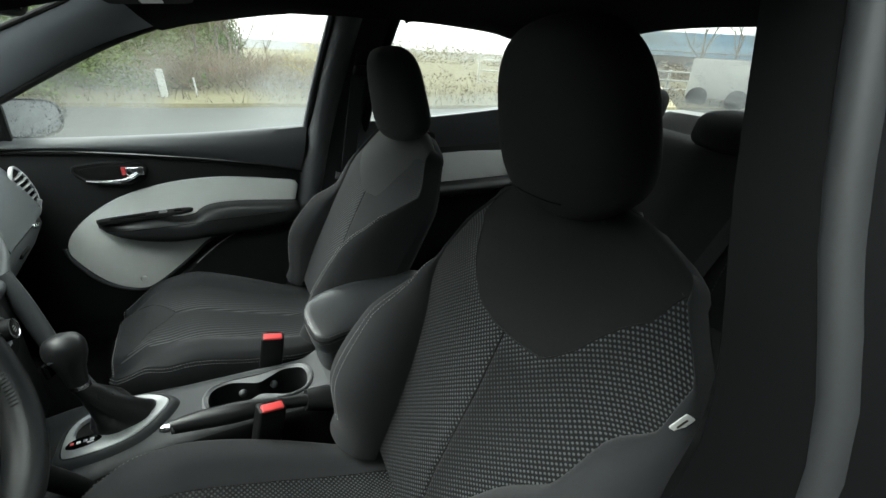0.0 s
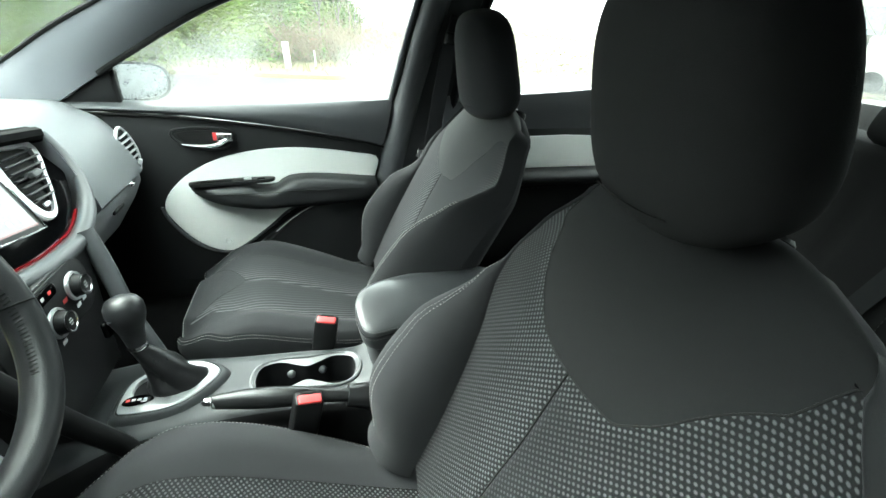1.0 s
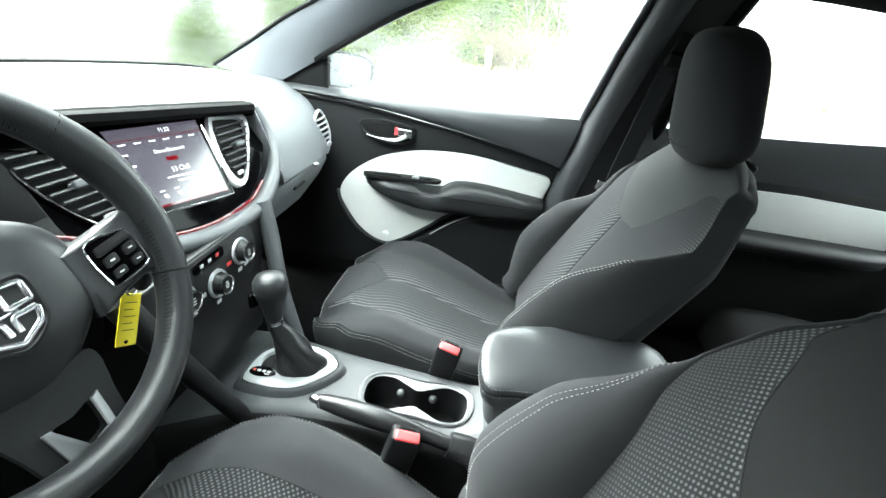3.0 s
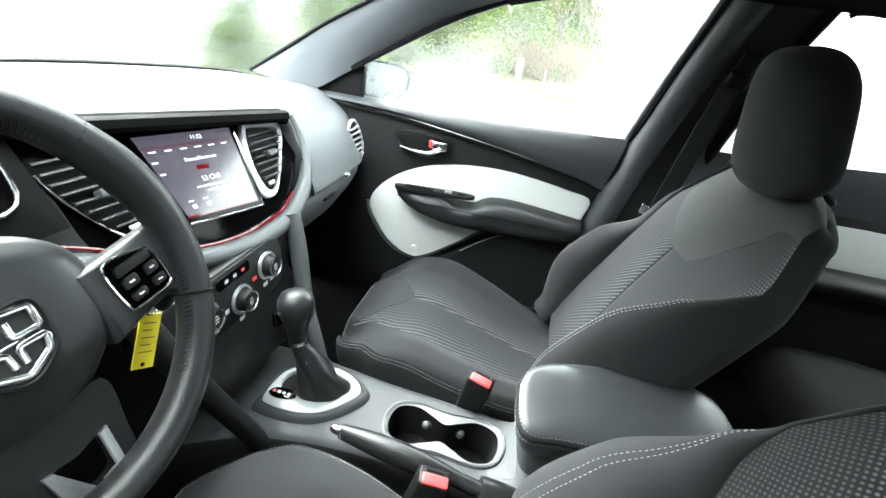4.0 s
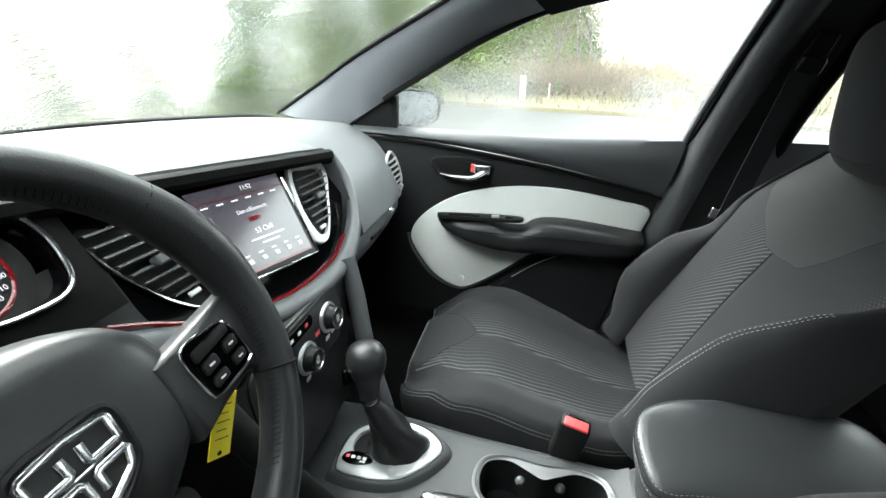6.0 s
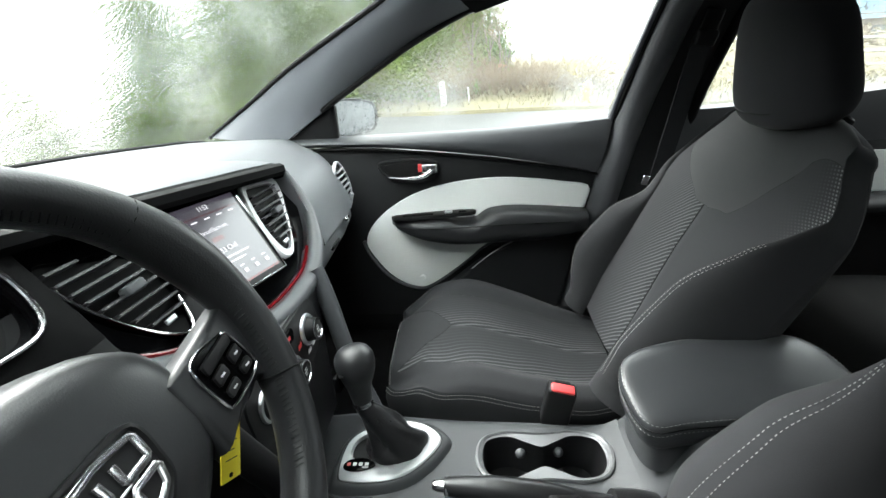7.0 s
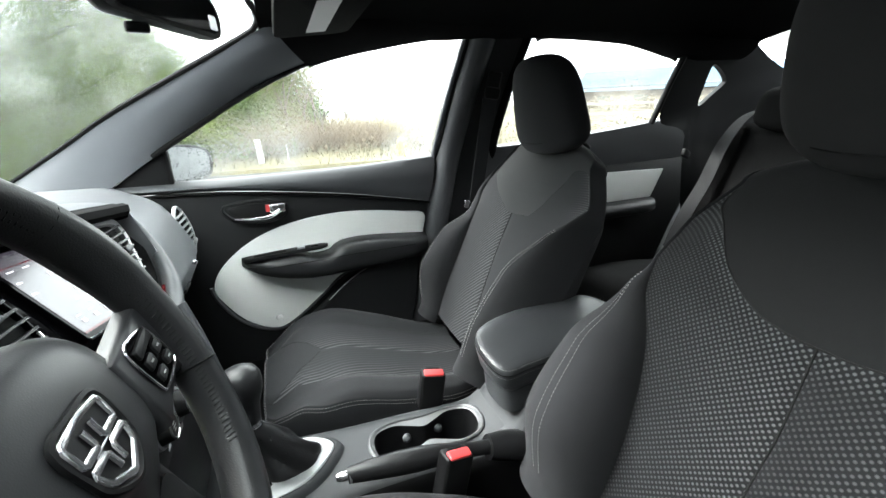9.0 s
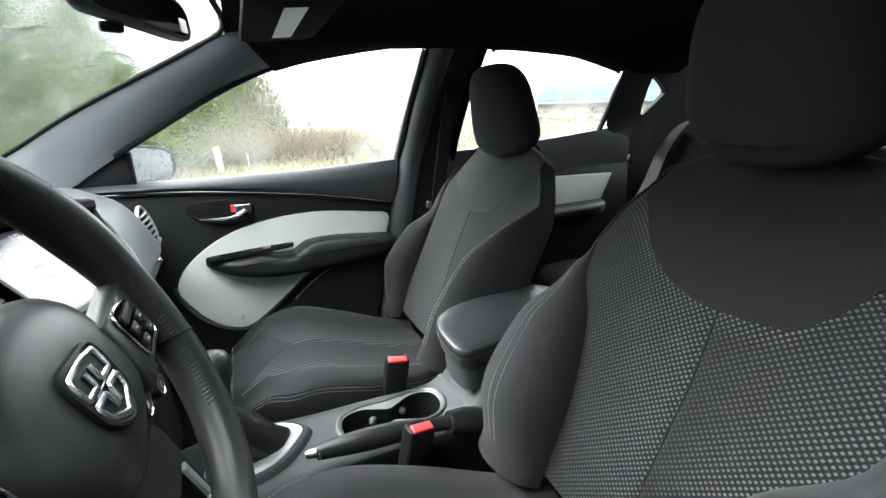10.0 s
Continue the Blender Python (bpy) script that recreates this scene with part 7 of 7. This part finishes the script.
def overhead():
    m = thing("rear_view_mirror", (-0.36, 0.03, 1.36), "black interior rear-view mirror under the windscreen's top", "mirror")
    at = pose(-0.400, 0.100, 1.295, 0, 0, 0) @ pose(0, 0, 0, -2, -6, -26)
    rows = []
    for t, sc in ((-0.004, 0.93), (0.0, 1.0), (-0.012, 1.02), (-0.024, 0.95), (-0.036, 0.75), (-0.042, 0.4)):
        rows.append([at @ Vector((t if t != -0.004 else 0.002, u * sc, v * sc)) for u, v in rrect(0.255, 0.066, 0.028, 6)])
    bm = bmesh.new()
    skin(bm, rows, True, True)
    part("housing", bm, M_HARD, m)
    bm = bmesh.new()
    plate(bm, rrect(0.228, 0.054, 0.022, 6), lambda u, v, w: at @ Vector((0.002 + w, u, v)), 0.002)
    part("mirror_glass", bm, M_MIRROR, m)
    bm = bmesh.new()
    plate(bm, rrect(0.018, 0.022, 0.002, 2), lambda u, v, w: at @ Vector((0.0045 + w, 0.098 + u, -0.010 + v)), 0.0003)
    part("sticker", bm, M_WHITE, m, "small white sticker")
    bm = bmesh.new()
    tube(bm, [at @ Vector((-0.04, 0, 0.0)), (-0.45, 0.07, 1.32), (-0.46, 0.06, 1.345)], [0.012, 0.010, 0.018], 10)
    part("stem", bm, M_HARD, m)
    bm = bmesh.new()
    box(bm, (0.030, 0.018, 0.014), at @ Vector((-0.03, -0.035, -0.036)), pose(0, 0, 0, 0, 0, 15), 0.004)
    part("tab", bm, M_HARD, m)
    v = thing("sun_visor", (-0.15, 0.33, 1.36), "folded black sun visor with a white warning label", "sun visor")
    pl = lambda u, w_, w: Vector((-0.172 + u, 0.24 + w_, 1.326 - 0.02 * w_ + 0.10 * u - w))
    bm = bmesh.new()
    plate(bm, rrect(0.17, 0.44, 0.03, 6), pl, 0.016, 0.006)
    vs = part("visor_panel", bm, M_LINER, v)
    bm = bmesh.new()
    plate(bm, rrect(0.042, 0.28, 0.003, 2), lambda u, w_, w: pl(u + 0.004, w_ + 0.02, w + 0.018), 0.0004)
    part("warning_label", bm, M_WHITE, vs, "white warning label")


rear_seat()
belts()
overhead()


# ---- outside ----
M_ASPHALT = mat("wet_asphalt", (0.028, 0.0285, 0.0275), 0.6, var=0.25, vscale=0.6, grain=40, bump=0.3, depth=0.006, spec=0.3)
M_GRASS = mat("rough_grass", (0.068, 0.058, 0.025), 0.9, var=0.35, vscale=0.8, grain=9, bump=0.8, depth=0.05)
M_LEAFLITTER = mat("dead_leaves", (0.1, 0.075, 0.045), 0.95, var=0.3, vscale=1.2, grain=14, bump=0.6, depth=0.03)
M_NEEDLE = mat("conifer_foliage", (0.056, 0.098, 0.013), 0.8, var=0.5, vscale=0.7, grain=6, bump=0)
M_BRIGHTLEAF = mat("bright_foliage", (0.088, 0.132, 0.02), 0.8, var=0.4, vscale=0.7, grain=6, bump=0)
M_TWIG = mat("bare_twigs", (0.17, 0.148, 0.105), 0.9, var=0.3, vscale=0.6, grain=8, bump=0)
M_BARK = mat("bark", (0.1, 0.09, 0.072), 0.95, var=0.3, vscale=3, grain=30, bump=0.6, depth=0.01)
M_WHITEPAINT = mat("white_paint", (0.27, 0.27, 0.25), 0.55, var=0.06, vscale=2, grain=30, bump=0.1)
M_BLUEROOF = mat("blue_metal_roof", (0.05, 0.13, 0.2), 0.5, var=0.1, vscale=0.8, grain=10, bump=0.1)
M_TANWALL = mat("tan_wall", (0.16, 0.13, 0.105), 0.8, var=0.1, vscale=0.6, grain=12, bump=0.2)
R = random.Random(7)


def ground():
    bm = bmesh.new()
    rows = [[(x, y, 0.0) for x in (-1500, -60, -20, 0, 20, 60, 1500)] for y in (-1500, -60, -10, 0, 8.6, 40, 1500)]
    skin(bm, rows)
    lone("ground", bm, M_ASPHALT, "wet grey asphalt yard", "ground", "structure")
    # raised verge with grass and leaves
    rows = []
    for i, x in enumerate(frange(-30, 34, 90)):
        e = 8.8 + 0.25 * noise.noise((x * 0.4, 1, 0)) - 0.02 * x
        rows.append([(x, e + d, h + 0.07 * noise.noise((x * 0.6, d, 3)) * min(1, d)) for d, h in ((0, 0.0), (0.04, 0.07), (0.6, 0.10), (1.5, 0.14), (3, 0.22), (6, 0.3), (14, 0.35), (40, 0.4))])
    bm = bmesh.new()
    skin(bm, rows)
    lone("verge", bm, M_GRASS, "rough grass verge beside the yard", "verge", "structure")
    bm = bmesh.new()
    for _ in range(5200):
        x = R.uniform(-22, 24)
        d = R.uniform(0.1, 3.2)
        y = 8.8 - 0.02 * x + d
        h = R.uniform(0.05, 0.22)
        a = R.uniform(0, 6.28)
        w = 0.012
        z = 0.06 + 0.06 * d
        p = Vector((x, y, z))
        q = Vector((math.cos(a), math.sin(a), 0))
        tip = p + Vector((R.uniform(-0.08, 0.08), R.uniform(-0.08, 0.08), h))
        bm.faces.new([bm.verts.new(p - q * w), bm.verts.new(p + q * w), bm.verts.new(tip)])
    lone("grass_tufts", bm, M_GRASS, "yellowish rough grass tufts", "grass", "stuff")
    bm = bmesh.new()
    for _ in range(3500):
        x, d = R.uniform(-16, 20), R.uniform(0.8, 5.0)
        c = Vector((x, 9.0 - 0.02 * x + d, 0.12 + 0.06 * d + R.uniform(0, 0.45) * (0.2 + R.random() ** 2)))
        a, b = Vector((R.uniform(-1, 1), R.uniform(-1, 1), R.uniform(-1, 1))).normalized(), Vector((R.uniform(-1, 1), R.uniform(-1, 1), R.uniform(-1, 1))).normalized()
        s_ = R.uniform(0.02, 0.06)
        bm.faces.new([bm.verts.new(c + a * s_), bm.verts.new(c + b * s_), bm.verts.new(c - a * s_), bm.verts.new(c - b * s_ * 0.8)])
    lone("dead_bracken", bm, M_LEAFLITTER, "brown dead bracken and leaves on the verge", "undergrowth", "stuff")


def clump(bm, c, r, n, leaf):
    for _ in range(n):
        d = Vector((R.gauss(0, 1), R.gauss(0, 1), R.gauss(0, 0.8)))
        p = c + d.normalized() * r * R.random() ** 0.4
        a = Vector((R.uniform(-1, 1), R.uniform(-1, 1), R.uniform(-0.6, 0.4))).normalized()
        b = a.cross(Vector((R.uniform(-1, 1), R.uniform(-1, 1), R.uniform(-1, 1)))).normalized()
        s_ = leaf * R.uniform(0.5, 1.3)
        bm.faces.new([bm.verts.new(p - a * s_), bm.verts.new(p + b * s_ * 0.35), bm.verts.new(p + a * s_), bm.verts.new(p - b * s_ * 0.35)])


def conifer(x, y, h, w, material, label):
    t = thing("conifer_tree", (x, y, 0.1), label, "tree", "trees behind the verge")
    bm = bmesh.new()
    tube(bm, [(x, y, 0.1), (x + 0.1, y, h * 0.5), (x, y, h * 0.95)], [0.16, 0.10, 0.02], 8)
    part("trunk", bm, M_BARK, t)
    bm = bmesh.new()
    lv = int(h * 3.2)
    for i in range(lv):
        f = i / lv
        z = 0.4 + f * (h - 0.4)
        rad = w * (1 - f) ** 0.75 * R.uniform(0.75, 1.1) + 0.1
        for k in range(int(6 + 8 * (1 - f))):
            a = R.uniform(0, 6.28)
            tip = Vector((x + rad * math.cos(a), y + rad * math.sin(a), z - rad * 0.25))
            root = Vector((x, y, z))
            for q in frange(0.3, 1.0, 5):
                clump(bm, root.lerp(tip, q) + Vector((0, 0, R.uniform(-0.12, 0.12))), 0.25 + 0.06 * w, 36, 0.05)
    part("crown", bm, material, t)


def bare_tree(x, y, h, seed, label):
    rr = random.Random(seed)
    t = thing("bare_tree", (x, y, 0.1), label, "tree", "bare trees")
    bm = bmesh.new()
    tw = bmesh.new()

    def limb(p, d, ln, r, lev):
        q = p + d * ln
        tube(bm if lev < 2 else tw, [p, p.lerp(q, 0.5) + Vector((rr.uniform(-1, 1), rr.uniform(-1, 1), rr.uniform(-1, 1))) * ln * 0.05, q], [r, r * 0.8, r * 0.55], 5 if lev < 2 else 3)
        if lev >= 4:
            return
        for _ in range(3 if lev < 3 else 4):
            nd = (d + Vector((rr.uniform(-1, 1), rr.uniform(-1, 1), rr.uniform(-0.2, 0.7))) * 0.75).normalized()
            limb(p.lerp(q, rr.uniform(0.45, 1.0)), nd, ln * rr.uniform(0.5, 0.75), r * 0.62, lev + 1)
    limb(Vector((x, y, 0.1)), Vector((rr.uniform(-0.1, 0.1), rr.uniform(-0.1, 0.1), 1)).normalized(), h * 0.38, h * 0.0075, 0)
    part("trunk", bm, M_BARK, t)
    part("crown", tw, M_TWIG, t)


def thicket():
    bm = bmesh.new()
    for _ in range(260):
        x, y = -1 + 4.2 * R.random() ** 1.3, R.uniform(10.4, 14.5)
        h = R.uniform(0.3, 0.95) * (1 - 0.2 * max(0.0, x - 0.4))
        p = Vector((x, y, 0.2))
        for _k in range(3):
            q = p + Vector((R.uniform(-0.35, 0.35), R.uniform(-0.3, 0.3), h * R.uniform(0.5, 1)))
            tube(bm, [p, p.lerp(q, 0.5) + Vector((R.uniform(-0.1, 0.1), 0, 0)), q], [0.012, 0.009, 0.004], 3)
            for _j in range(4):
                s_ = p.lerp(q, R.uniform(0.3, 1))
                e = s_ + Vector((R.uniform(-0.4, 0.4), R.uniform(-0.3, 0.3), R.uniform(0.1, 0.5)))
                tube(bm, [s_, e], [0.006, 0.003], 3)
    lone("bare_thicket", bm, M_LEAFLITTER, "brown bare shrubs and saplings behind the verge", "shrubs", "stuff")


def white_post():
    p = thing("marker_post", (-0.66, 9.6, 0.08), "short white marker post on the grass verge", "post")
    bm = bmesh.new()
    box(bm, (0.13, 0.10, 0.56), (-0.66, 9.6, 0.33), pose(0, 0, 0, 0, -4, 0), 0.02)
    part("shaft", bm, M_WHITEPAINT, p)
    p = thing("marker_stake", (-0.08, 9.6, 0.1), "thin pale stake leaning in the undergrowth", "post")
    bm = bmesh.new()
    tube(bm, [(-0.08, 9.6, 0.08), (-0.11, 9.6, 0.47)], 0.018, 8)
    part("shaft", bm, M_WHITEPAINT, p)


def building():
    b = thing("building", (57, 34, 0), "long low tan building with a blue metal roof", "building")
    m = pose(58, 34, 0, 0, 0, -52)
    bm = bmesh.new()
    box(bm, (51, 12, 2.9), (0, 0, 1.45))
    bmesh.ops.transform(bm, matrix=m, verts=bm.verts)
    part("wall", bm, M_TANWALL, b)
    bm = bmesh.new()
    skin(bm, [[(-26, -7, 2.4), (-26, 0, 5.2), (-26, 7, 2.4)], [(26, -7, 2.4), (26, 0, 5.2), (26, 7, 2.4)]])
    bmesh.ops.solidify(bm, geom=bm.faces[:], thickness=0.25)
    bmesh.ops.transform(bm, matrix=m, verts=bm.verts)
    part("roof", bm, M_BLUEROOF, b)
    for i in range(11):
        bm = bmesh.new()
        box(bm, (1.6, 0.12, 0.9), (-22 + 4.4 * i, -6.05, 1.35))
        bmesh.ops.transform(bm, matrix=m, verts=bm.verts)
        part("window", bm, M_DARKGLASS, b)


def hedge():
    bm = bmesh.new()
    for i in range(900):
        q = R.random()
        p = Vector((lerp(13, 44, q), lerp(34, 26, q) + R.uniform(-0.7, 0.7), 0))
        top = 0.9 + 0.7 * abs(noise.noise((p.x * 0.35, p.y * 0.35, 2))) + R.uniform(0, 0.5)
        clump(bm, p + Vector((0, 0, R.uniform(0.1, top))), 0.5, 7, 0.16)
    lone("far_hedge", bm, M_TWIG, "low bare hedge along the far edge of the yard", "hedge", "stuff")


def hydrant():
    h = thing("hydrant", (2.4, 9.35, 0.1), "small yellow hydrant on the grass verge", "hydrant")
    bm = bmesh.new()
    lathe(bm, Matrix.Translation((2.4, 9.35, 0.08)), [(0.0, 0.0), (0.10, 0.0), (0.10, 0.03), (0.075, 0.04), (0.075, 0.30), (0.10, 0.31), (0.10, 0.34), (0.08, 0.38), (0.04, 0.42), (0.02, 0.45), (0.0, 0.45)], 16)
    part("barrel", bm, M_YELLOW, h)
    for sg in (-1, 1):
        bm = bmesh.new()
        lathe(bm, Matrix.Translation((2.4, 9.35, 0.31)) @ pose(0, 0, 0, 0, 90 * sg, 0), [(0.0, 0.06), (0.035, 0.06), (0.045, 0.08), (0.045, 0.12), (0.0, 0.125)], 12)
        part("side_cap", bm, M_YELLOW, h)


def trailer():
    t = thing("box_trailer", (16.6, 9.2, 0), "parked white box trailer in the yard", "trailer")
    m = pose(16.6, 9.2, 0, 0, 0, 28)
    bm = bmesh.new()
    box(bm, (2.0, 2.0, 1.25), (0, 0, 0.95), None, 0.05)
    bmesh.ops.transform(bm, matrix=m, verts=bm.verts)
    part("box", bm, M_WHITEPAINT, t)
    for y in (-0.6, 0.6):
        bm = bmesh.new()
        lathe(bm, m @ pose(-1.0, y, 0.33, 0, -90, 0), [(0.0, 0.0), (0.33, 0.0), (0.33, 0.2), (0.0, 0.2)], 20)
        part("wheel", bm, M_RUBBER, t)


def fence():
    f = thing("white_fence", (16, 14, 0), "white railed fence along the far side of the yard", "fence")
    a, b = Vector((9, 13.5, 0)), Vector((30, 11.0, 0))
    for i in range(15):
        p = a.lerp(b, i / 14)
        bm = bmesh.new()
        box(bm, (0.09, 0.09, 1.15), (p.x, p.y, 0.575), None, 0.01)
        part("post", bm, M_WHITEPAINT, f)
    for z in (0.35, 0.7, 1.05):
        bm = bmesh.new()
        tube(bm, [a + Vector((0, -0.06, z)), b + Vector((0, -0.06, z))], 0.035, 6)
        part("rail", bm, M_WHITEPAINT, f)


ground()
white_post()
thicket()
for x, y, h, w, m_ in ((-0.9, 11.6, 1.9, 1.0, M_NEEDLE), (-0.15, 13.2, 4.6, 0.75, M_BRIGHTLEAF), (0.55, 13.6, 3.8, 0.65, M_NEEDLE), (-1.9, 11.3, 2.4, 1.2, M_BRIGHTLEAF), (-2.7, 11.5, 4.2, 1.4, M_NEEDLE), (-3.6, 10.8, 6.5, 1.8, M_BRIGHTLEAF), (-4.9, 10.6, 6.8, 1.9, M_NEEDLE), (-6.2, 10.2, 5.6, 1.7, M_BRIGHTLEAF), (-7.8, 9.6, 5.5, 1.7, M_NEEDLE),
                       (-13, 14.6, 3.0, 2.0, M_NEEDLE), (-15, 13.0, 3.4, 2.1, M_NEEDLE), (-17, 11.0, 3.2, 2.1, M_NEEDLE), (-19, 8.0, 3.4, 2.2, M_NEEDLE)):
    conifer(x, y, h, w, m_, "green conifer tree behind the wet verge")
for i, (x, y, h) in enumerate(((-0.9, 13.5, 6.5), (-0.3, 13, 5.4), (0.3, 14, 5.6), (0.8, 13.2, 4.4), (1.3, 15, 3.6), (1.9, 14.2, 2.6), (-0.6, 12.3, 4.2), (0.0, 12.5, 4.6), (0.5, 12.6, 3.6), (1.0, 12.2, 3.0), (-0.1, 14.8, 7.0), (0.7, 15.2, 5.8), (22, 12.4, 7), (24, 15.0, 8))):
    bare_tree(x, y, h, 30 + i, "bare deciduous tree with thin pale twigs")
hydrant()
building()
hedge()
trailer()
fence()
